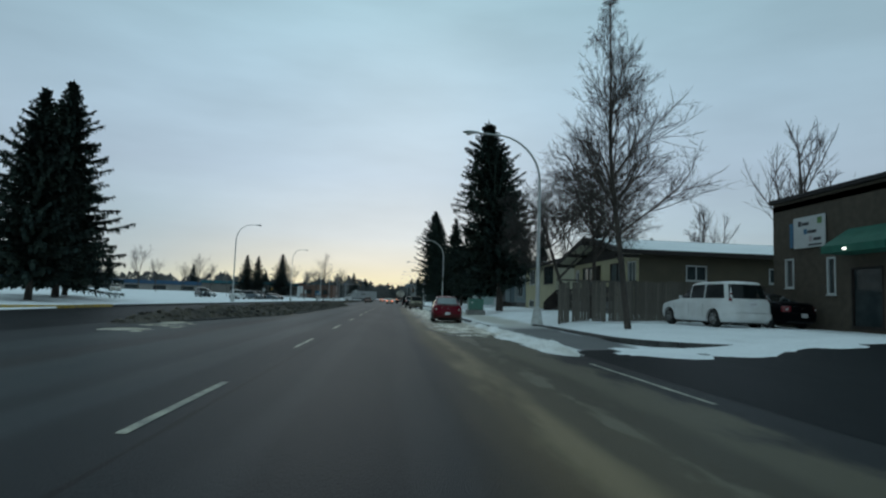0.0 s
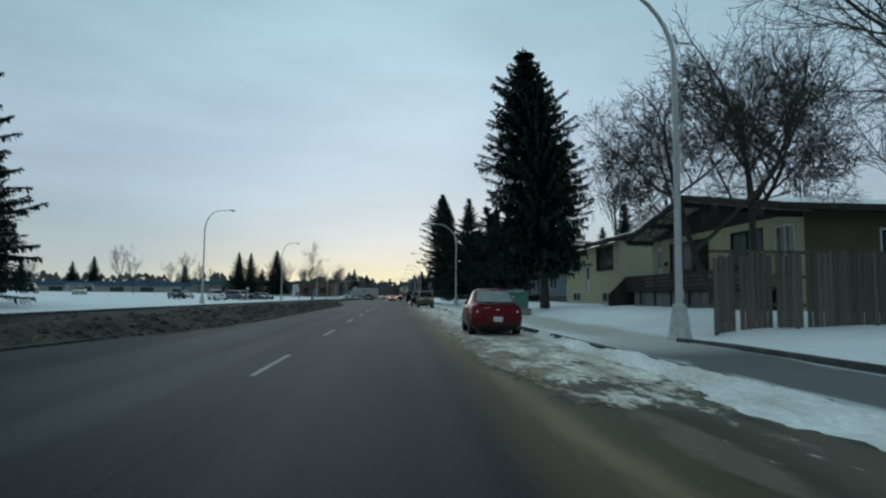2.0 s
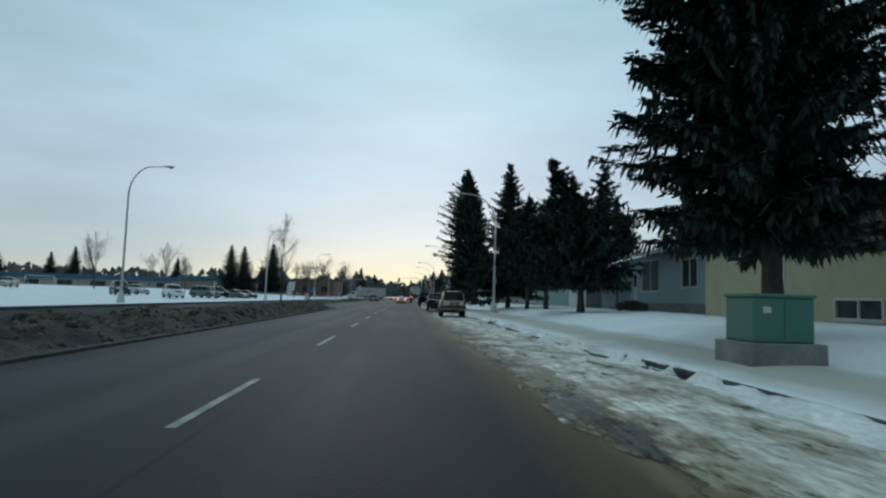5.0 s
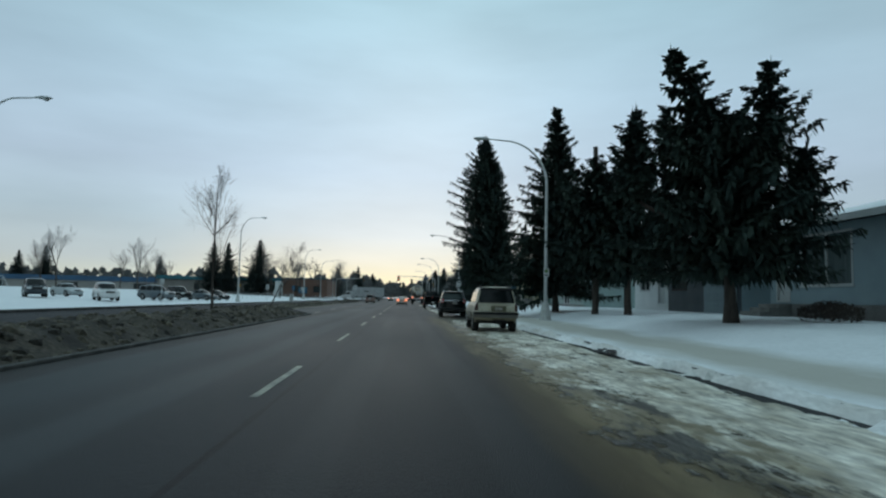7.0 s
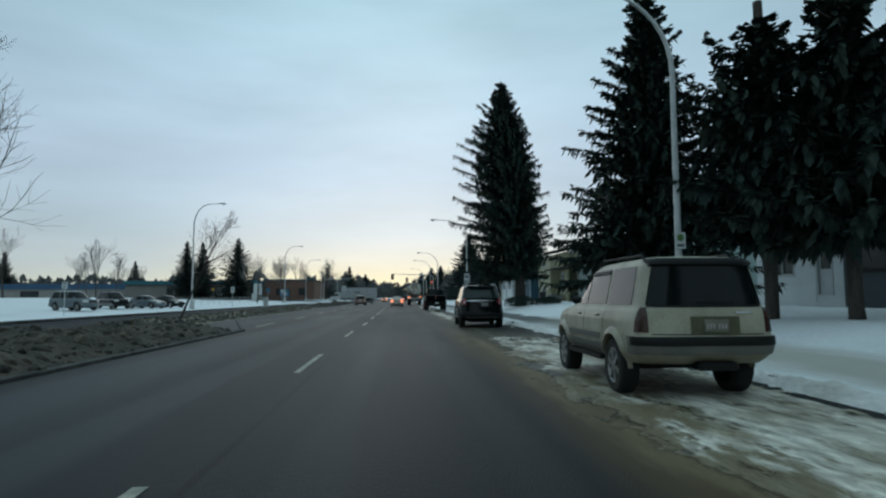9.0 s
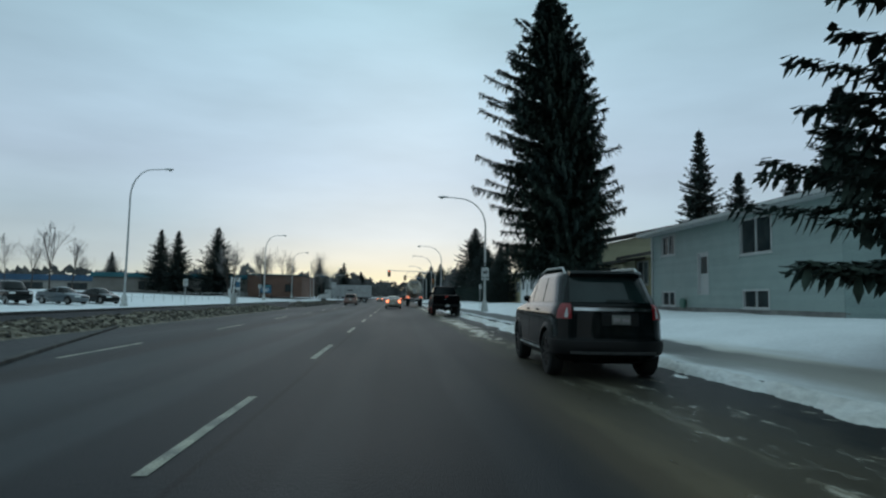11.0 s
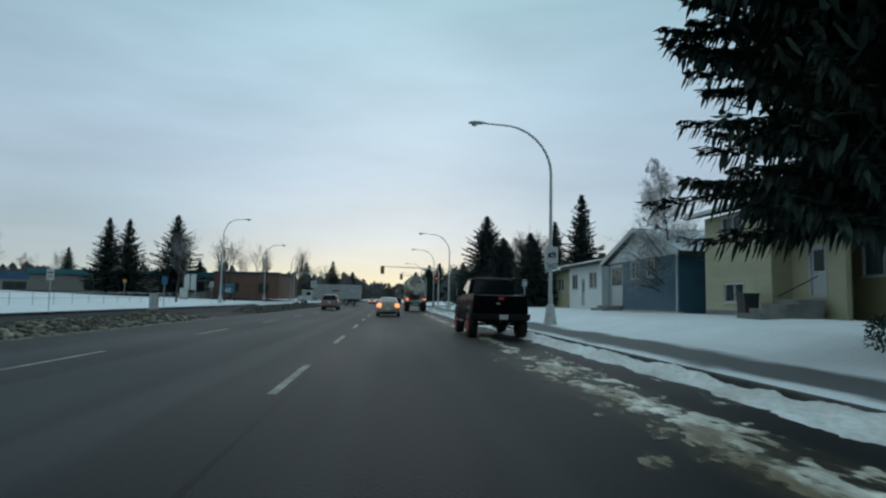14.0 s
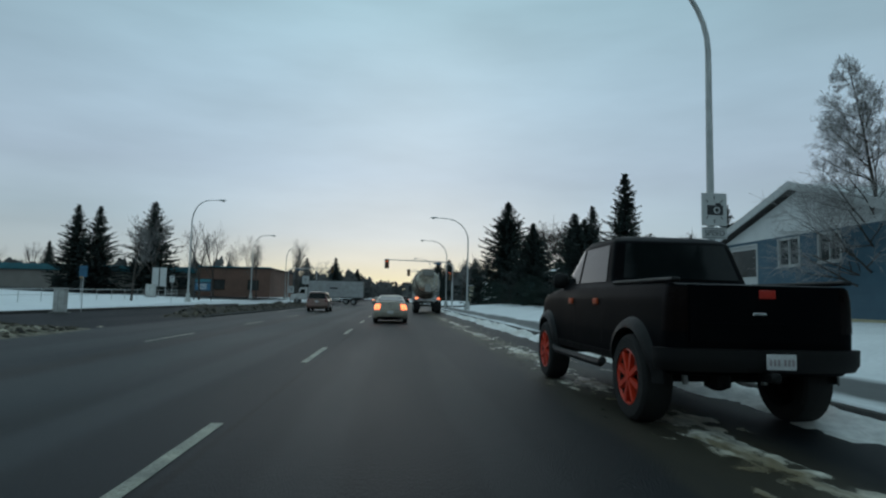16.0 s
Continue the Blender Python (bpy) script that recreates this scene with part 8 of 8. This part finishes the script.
solo("waste_bin", Shape().prism([(-0.28, 0), (0.28, 0), (0.34, 0.95), (-0.34, 0.95)], "y", -0.3, 0.3).box((0, 0, 0.99), (0.74, 0.68, 0.08), 0.02), DARK_MARK, "black plastic waste bin beside the steps", "waste bin", at=on(15.2, 136.2))

# blue bungalow with a white gable
hE = House("blue_bungalow", "blue bungalow with a white gable and white windows", 15.5, 148, ground_z(15.5, 148))
g0 = ground_z(15.5, 148) - 0.3
hE.wall((15.5, 153.6), (15.5, 143.0), g0 + 0.4, 4.15, BLUE_SIDING, [(0.3, 2.6, 1.15, 4.0, "door"), (4.0, 5.35, 2.9, 4.05, "slider"), (6.35, 7.55, 2.94, 4.05, "slider")], boards=BLUE_SIDING, rise=0.2)
hE.wall((15.47, 153.62), (15.47, 142.98), g0, g0 + 0.4, CREAM, [], name="foundation")
hE.wall((27, 143.0), (15.5, 143.0), g0, 4.15, BLUE_SIDING, [], out=(0, -1), boards=BLUE_SIDING, rise=0.2)
hE.wall((15.5, 153.6), (27, 153.6), g0, 4.15, BLUE_SIDING, [], out=(0, 1))
hE.wall((27, 153.6), (27, 143.0), g0, 4.15, BLUE_SIDING, [], out=(1, 0))
hE.gable(15.46, 153.6, 143.0, 4.12, 5.82, WHITE_SIDING, 148.3)
hE.gable_roof_x(15.12, 27.5, 154.3, 142.3, 4.2, 6.12, SHINGLE, 0.18, True, ridge_y=148.3)
for y0, z0 in ((154.3, 4.12), (142.3, 4.12)):
    hE.trim("barge_board", (15.10, y0, z0), (15.10, 148.3, 6.04), 0.05, 0.32, WHITE_TRIM, "white barge board")
hE.trim("downpipe", (15.4, 143.05, 0.8), (15.4, 143.05, 4.1), 0.08, 0.08, WHITE_TRIM, "white downpipe")
for k in range(2):
    hE.part("step", Shape().box((14.7 + 0.3 * k, 152.2, 0.88 + 0.18 * k), (1.3 - 0.3 * k, 2.2, 0.2), 0.012), CONCRETE)


def plain_house(x, y0, y1, eave, ridge, wall_mat, label, deep=10):
    """A house further off: walls, openings, roof, chimney."""
    z = ground_z(x, (y0 + y1) / 2)
    h = House("house", label, x, (y0 + y1) / 2, z)
    ln = y1 - y0
    h.wall((x, y1), (x, y0), z - 0.3, eave - 0.15, wall_mat, [(ln * 0.10, ln * 0.30, eave - 2.0, eave - 0.7, "slider"), (ln * 0.42, ln * 0.52, z + 0.3, z + 2.5, "door"), (ln * 0.66, ln * 0.88, eave - 2.0, eave - 0.7, "curtain")])
    h.wall((x + deep, y0), (x, y0), z - 0.3, eave - 0.15, wall_mat, [], out=(0, -1))
    h.wall((x, y1), (x + deep, y1), z - 0.3, eave - 0.15, wall_mat, [], out=(0, 1))
    h.wall((x + deep, y1), (x + deep, y0), z - 0.3, eave - 0.15, wall_mat, [], out=(1, 0))
    for a in (y0, y1 - 0.2):
        h.part("gable", Shape().prism([(x, eave - 0.2), (x + deep, eave - 0.2), (x + deep / 2, ridge - 0.3)], "y", a, a + 0.2), wall_mat)
    h.gable_roof_y(x - 0.7, x + deep + 0.7, y0 - 0.5, y1 + 0.5, eave, ridge, SHINGLE)
    h.part("chimney", Shape().box((x + deep * 0.55, (y0 + y1) / 2 + 1, ridge + 0.2), (0.6, 0.6, 1.2), 0.02), BRICK)
    return h


plain_house(15.6, 155.4, 163.5, 4.45, 5.6, WHITE_SIDING, "white bungalow with a snowy low roof")
plain_house(16.5, 167, 177, 4.4, 5.8, CREAM, "cream bungalow with a snowy roof")
plain_house(16.5, 181, 191, 4.4, 5.9, WHITE_SIDING, "white bungalow with a snowy roof")
plain_house(17.0, 195, 204, 4.4, 5.9, SHADED_TAN_WALL, "tan bungalow with a snowy roof")
plain_house(19, 252, 264, 4.6, 6.2, WHITE_SIDING, "white house beyond the crossing")
plain_house(19, 270, 284, 4.8, 6.4, CREAM, "cream house beyond the crossing")
plain_house(34, 108, 118, 4.8, 6.6, WHITE_SIDING, "white house behind the front row")
plain_house(38, 74, 86, 5.0, 6.8, CREAM, "cream house behind the front row")

# brown brick shop by the yard
hS = House("brick_shop", "brown brick shop with a flat roof and green awning", 20, 20, ground_z(20, 20), "shop")
hS.wall((20, 29.6), (20, -6), 0.2, 6.85, BRICK, [(0.95, 1.6, 2.5, 3.95, "window"), (3.85, 4.4, 2.15, 3.85, "window"), (5.3, 7.0, 0.75, 3.3, "dark"), (10.0, 12.6, 1.2, 3.3, "dark"), (16, 19, 1.2, 3.3, "dark")])
hS.wall((20, 29.6), (44, 29.6), 0.2, 6.85, BRICK, [], out=(0, 1))
hS.wall((44, -6), (20, -6), 0.2, 6.85, BRICK, [], out=(0, -1))
hS.wall((44, 29.6), (44, -6), 0.2, 6.85, BRICK, [], out=(1, 0))
hS.slab("roof", [(20, -6, 6.7), (44, -6, 6.7), (44, 29.6, 6.7), (20, 29.6, 6.7)], 0.3, SHINGLE)
hS.trim("coping", (20.05, 29.7, 6.95), (20.05, -6.1, 6.95), 0.4, 0.2, PLASTIC, "dark metal coping")
hS.trim("coping", (20, 29.6, 6.95), (44, 29.6, 6.95), 0.4, 0.2, PLASTIC, "dark metal coping")
sb = hS.part("shop_sign", Shape().box((19.90, 26.75, 5.12), (0.08, 2.15, 1.5), 0.02), WHITE_TRIM, "white lettered signboard")
for y, z, w, hh, m in ((27.35, 5.55, 0.22, 0.26, DARK_MARK), (26.95, 5.52, 0.5, 0.14, DARK_MARK), (26.95, 5.15, 0.22, 0.26, SIGN_BLUE), (26.5, 5.12, 0.6, 0.14, DARK_MARK), (26.6, 4.78, 0.22, 0.26, PLATE_MARK), (26.15, 4.75, 0.5, 0.14, DARK_MARK), (26.3, 4.5, 0.9, 0.08, DARK_MARK), (25.98, 5.6, 0.3, 0.3, SIGN_GREEN)):
    part("sign_mark", Shape().box((19.852, y, z), (0.012, w, hh), 0.003), m, sb)
hS.part("sign_band", Shape().box((19.9, 28.0, 5.05), (0.06, 0.25, 1.2), 0.01), SIGN_BLUE, "narrow blue side sign")
hS.part("awning", Shape().prism([(20.0, 5.0), (18.7, 4.15), (18.7, 3.85), (20.0, 3.85)], "y", 21.0, 24.4), GREEN_CANVAS, "green canvas awning")
hS.part("wall_lamp", Shape().box((18.66, 23.0, 3.98), (0.05, 0.20, 0.07), 0.01), material("lit_lamp", (1.0, 0.98, 0.9), 0.3, bump=0, emit=3.0), "small lit lamp under the awning")


def school():
    """Long flat-roofed school across the road."""
    h = House("school", "long flat-roofed school with a teal fascia", -70, 246, 1.2, "school")
    z0 = 0.9
    holes = [(3 + 7.5 * k, 4.6 + 7.5 * k, 2.2, 4.2, "dark") for k in range(4)]
    h.wall((-36, 242), (-74, 242), z0, 5.1, STUCCO_GREY, [(u0, u1, a, b, k) for u0, u1, a, b, k in holes], out=(0, -1), thick=0.3)
    h.part("fascia", Shape().box((-55, 241.8, 5.65), (38.6, 0.5, 1.1), 0.03), TEAL, "teal metal fascia band")
    h.wall((-23, 238), (-36, 238), z0, 6.2, BRICK_RED, [(2, 4, 2.2, 4.0, "dark"), (8, 10, 2.2, 4.0, "dark")], out=(0, -1), thick=0.3, label="red-brown brick wing")
    h.wall((-23, 262), (-23, 238), z0, 6.2, BRICK_RED, [], out=(1, 0), thick=0.3)
    h.part("wing_cap", Shape().box((-29.5, 237.95, 6.25), (13.2, 0.4, 0.25), 0.03), TEAL, "teal cap")
    h.wall((-74, 252), (-230, 252), z0, 4.2, STUCCO_GREY, [(6 + 11 * k, 11 + 11 * k, 2.0, 3.6, "dark") for k in range(13)], out=(0, -1), thick=0.3)
    h.part("fascia", Shape().box((-152, 251.8, 4.9), (156.5, 0.5, 1.5), 0.03), BLUE_BAND, "long blue fascia band")
    h.slab("roof", [(-74.3, 241.6, 6.2), (-35.8, 241.6, 6.2), (-35.8, 266, 6.2), (-74.3, 266, 6.2)], 0.3, SHINGLE)
    h.slab("roof", [(-36.2, 237.8, 6.3), (-22.8, 237.8, 6.3), (-22.8, 262, 6.3), (-36.2, 262, 6.3)], 0.3, SHINGLE)
    h.slab("roof", [(-230, 251.6, 5.6), (-74, 251.6, 5.6), (-74, 275, 5.6), (-230, 275, 5.6)], 0.3, SHINGLE)


school()


# ---- fences and small street things ----
def board_fence():
    ob = thing("board_fence", (9.2, 31.5, 0), "tall weathered grey-brown board fence on the lawn", "fence")
    rnd = random.Random(4)
    x = 0.0
    k = 0
    while x < 12.5:
        w = rnd.uniform(0.135, 0.15)
        gx = 9.2 + x + w / 2
        base = ground_z(gx, 31.5) + 0.04
        top = base + 2.12 + rnd.uniform(-0.05, 0.05) - (0.06 if (k // 9) % 2 else 0)
        tilt = rnd.uniform(-0.01, 0.01)
        gap = 0.15 if k in (3, 9, 14) else rnd.uniform(0.008, 0.02)
        s = Shape()
        yy = rnd.uniform(-0.012, 0.012)
        s.add([(-w / 2, yy - 0.012, base), (w / 2, yy - 0.012, base), (w / 2, yy + 0.012, base), (-w / 2, yy + 0.012, base), (-w / 2 + tilt, yy - 0.012, top), (w / 2 + tilt, yy - 0.012, top + 0.01), (w / 2 + tilt, yy + 0.012, top + 0.01), (-w / 2 + tilt, yy + 0.012, top)], [(3, 2, 1, 0), (4, 5, 6, 7), (0, 1, 5, 4), (1, 2, 6, 5), (2, 3, 7, 6), (3, 0, 4, 7)])
        part("board", s, FENCE_WOOD, ob, at=(x + w / 2, 0, 0))
        x += w + gap
        k += 1
    for z in (0.5, 1.3, 2.0):
        part("rail", Shape().box((6.2, 0.05, 0.62 + z), (12.6, 0.04, 0.09), 0.005), FENCE_WOOD, ob)
    for k in range(6):
        gx = 0.1 + 2.4 * k
        part("post", Shape().box((gx, 0.09, ground_z(9.2 + gx, 31.5) + 1.05), (0.09, 0.09, 2.2), 0.006), FENCE_WOOD, ob)


board_fence()


def utility_box(x, y, w, d, h, mat, label, name="utility_box", group="", base=0.07):
    ob = thing(name, on(x, y, 0.0), label, "utility box", group)
    part("cabinet", Shape().box((0, 0, base + h / 2), (w, d, h), 0.03), mat, ob)
    part("lid", Shape().box((0, 0, base + h + 0.03), (w + 0.06, d + 0.06, 0.07), 0.02), mat, ob)
    part("pad", Shape().box((0, 0, base / 2 - 0.04), (w + 0.3, d + 0.3, base + 0.08), 0.02), CONCRETE, ob)
    part("door_gap", Shape().box((0, -d / 2 - 0.002, base + h * 0.5), (0.012, 0.008, h * 0.85)), DARK_MARK, ob)
    part("notice", Shape().box((-w * 0.28, -d / 2 - 0.004, base + h * 0.72), (0.16, 0.008, 0.12)), WHITE_TRIM, ob, "small white notice")
    return ob


utility_box(7.33, 50.0, 1.2, 1.0, 0.86, GREEN_BOX, "green steel utility cabinet on a concrete block", base=0.42)
utility_box(-19.6, 163, 0.6, 0.5, 1.3, LAMP_BASE, "pale grey utility cabinet on the verge")
utility_box(-31, 205, 1.0, 0.8, 1.5, LAMP_BASE, "grey utility cabinet before the school")


def shrub(x, y, r, h, seed, label):
    rnd = random.Random(seed)
    s = Shape()
    for k in range(int(1100 * r) + 600):
        az, t = rnd.random() * 6.28, rnd.random() ** 0.6
        rr = r * t
        z0 = rnd.random() ** 0.7 * h * (1 - 0.45 * t * t)
        p = (rr * math.cos(az), rr * math.sin(az), z0)
        e = 0.065
        s.add([(p[0] - e * rnd.random(), p[1], p[2]), (p[0] + e * rnd.random(), p[1] + e * rnd.uniform(-1, 1), p[2] + 0.03), (p[0] + rnd.uniform(-e, e), p[1] + rnd.uniform(-e, e), p[2] + e * rnd.uniform(0.6, 1.8))], [(0, 1, 2)])
    ob = new("shrub", s.raw("shrub", NEEDLE if seed % 2 else HEDGE))
    ob.location = on(x, y, -0.03)
    tagged(ob, label, "shrub")


shrub(9.9, 121.2, 1.5, 0.9, 1, "low dark evergreen shrub round the spruce trunk")
shrub(12.2, 121.8, 1.1, 0.7, 3, "low dark evergreen shrub on the lawn")
shrub(16.6, 127.4, 0.9, 0.9, 5, "small dark shrub by the wall")
shrub(14.6, 76.0, 1.0, 0.7, 4, "bare brown shrub by the house")
for k, (x, y) in enumerate(((13.5, 186), (15, 196), (12.5, 202), (16.5, 210))):
    shrub(x, y, 2.0, 3.2, 7 + k, "dark overgrown shrub by the corner")


def rail_fence(x, y0, y1, label, group):
    """Low steel rail fence along the verge."""
    n = int((y1 - y0) / 3)
    ob = thing("rail_fence", on(x, y0), label, "fence", group)
    z = ground_z(x, y0)
    for k in range(n + 1):
        y = 3 * k
        part("post", Shape().tube([(0, y, ground_z(x, y0 + y) - z - 0.1), (0, y, ground_z(x, y0 + y) - z + 1.05)], 0.03, 6), GALV, ob)
    for h in (0.55, 1.02):
        part("rail", Shape().tube([(0, 3 * k, ground_z(x, y0 + 3 * k) - z + h) for k in range(n + 1)], 0.022, 6), GALV, ob)


rail_fence(-28.5, 132, 207, "low galvanised rail fence along the snowy field", "verge fences")


def sign_post(x, y, h, w, hh, mat, label, marks=()):
    ob = thing("sign_post", on(x, y), label, "sign")
    part("post", Shape().tube([(0, 0, -0.1), (0, 0, h)], 0.03, 8), GALV, ob)
    p = part("sign_panel", Shape().box((0, -0.045, h - hh / 2), (w, 0.02, hh), 0.008), mat, ob)
    for mx, mz, mw, mh in marks:
        part("sign_mark", Shape().box((mx, -0.06, h - hh / 2 + mz), (mw, 0.006, mh)), DARK_MARK, p)


bar2 = [(0, 0.12, 0.28, 0.08), (0, -0.1, 0.24, 0.06)]
sign_post(-20.9, 150, 2.6, 0.45, 0.7, WHITE_TRIM, "white street sign on a post at the verge", bar2)
sign_post(-21.6, 186, 2.6, 0.45, 0.6, WHITE_TRIM, "white street sign on a post at the verge", bar2)
sign_post(-24.2, 118, 2.4, 0.4, 0.5, WHITE_TRIM, "white street sign on a post at the verge", bar2)
sign_post(-19.9, 166, 2.9, 0.5, 0.7, SIGN_BLUE, "blue street sign on a post at the verge")
sign_post(-12.0, 196, 2.4, 0.6, 0.75, WHITE_TRIM, "white arrow sign on the median", bar2)
sign_post(-40, 206, 2.6, 0.5, 0.5, SIGNAL_YELLOW, "yellow warning sign before the school")
sign_post(-12.2, 208, 4.0, 0.9, 1.1, WHITE_TRIM, "large white lane sign on the median", bar2)
sign_post(8.6, 150.5, 2.5, 0.3, 0.45, WHITE_TRIM, "small white kerbside sign", bar2)
es = thing("message_board", (-24.6, 205, ground_z(-24.6, 205)), "dark message board with a blue screen before the school", "sign")
for f in (-1, 1):
    part("leg", Shape().box((f * 1.05, 0, 1.3), (0.12, 0.12, 2.8), 0.02), DARK_MARK, es)
eb = part("board", Shape().box((0, 0, 1.9), (2.2, 0.18, 1.7), 0.03), DARK_MARK, es)
part("screen", Shape().box((0, -0.10, 1.7), (1.9, 0.02, 0.9), 0.01), SIGN_BLUE, eb, "blue screen")
part("header", Shape().box((0, -0.10, 2.45), (1.9, 0.02, 0.35), 0.01), TEAL, eb)
for k in range(4):
    part("text_bar", Shape().box((-0.1 + 0.05 * k, -0.115, 1.98 - 0.18 * k), (1.3 - 0.15 * k, 0.006, 0.08)), WHITE_TRIM, eb)
wb = thing("notice_board", (-30.8, 207, ground_z(-30.8, 207)), "pair of tall white notice panels on posts", "sign")
for f in (-1, 1):
    part("panel", Shape().box((f * 0.45, 0, 2.6), (0.75, 0.06, 2.4), 0.02), WHITE_TRIM, wb)
    part("post", Shape().box((f * 0.85, 0, 1.9), (0.09, 0.09, 3.8), 0.01), GALV, wb)


def goal(x, y):
    ob = thing("goal_frame", on(x, y), "white tubular football goal on the snowy field", "goal")
    for f in (-1, 1):
        part("upright", Shape().tube([(f * 3.2, 0, 0), (f * 3.2, 0, 2.2)], 0.06, 8), WHITE_TRIM, ob)
        part("stay", Shape().tube([(f * 3.2, 0, 2.2), (f * 3.2, 1.8, 0)], 0.04, 6), WHITE_TRIM, ob)
    part("crossbar", Shape().tube([(-3.2, 0, 2.2), (3.2, 0, 2.2)], 0.06, 8), WHITE_TRIM, ob)


goal(-82, 180)
cable = thing("ground_debris", (4.98, 70.9, 0.02), "black crumpled plastic scrap on the kerb snow", "debris")
sc = Shape()
for k in range(10):
    a = 0.63 * k
    sc.add([(0.02, 0, 0.10), (0.26 * math.cos(a), 0.38 * math.sin(a), 0.02 + 0.05 * (k % 3)), (0.26 * math.cos(a + 0.63), 0.38 * math.sin(a + 0.63), 0.03 + 0.04 * (k % 2))], [(0, 1, 2)])
part("sheet", sc, DARK_MARK, cable)
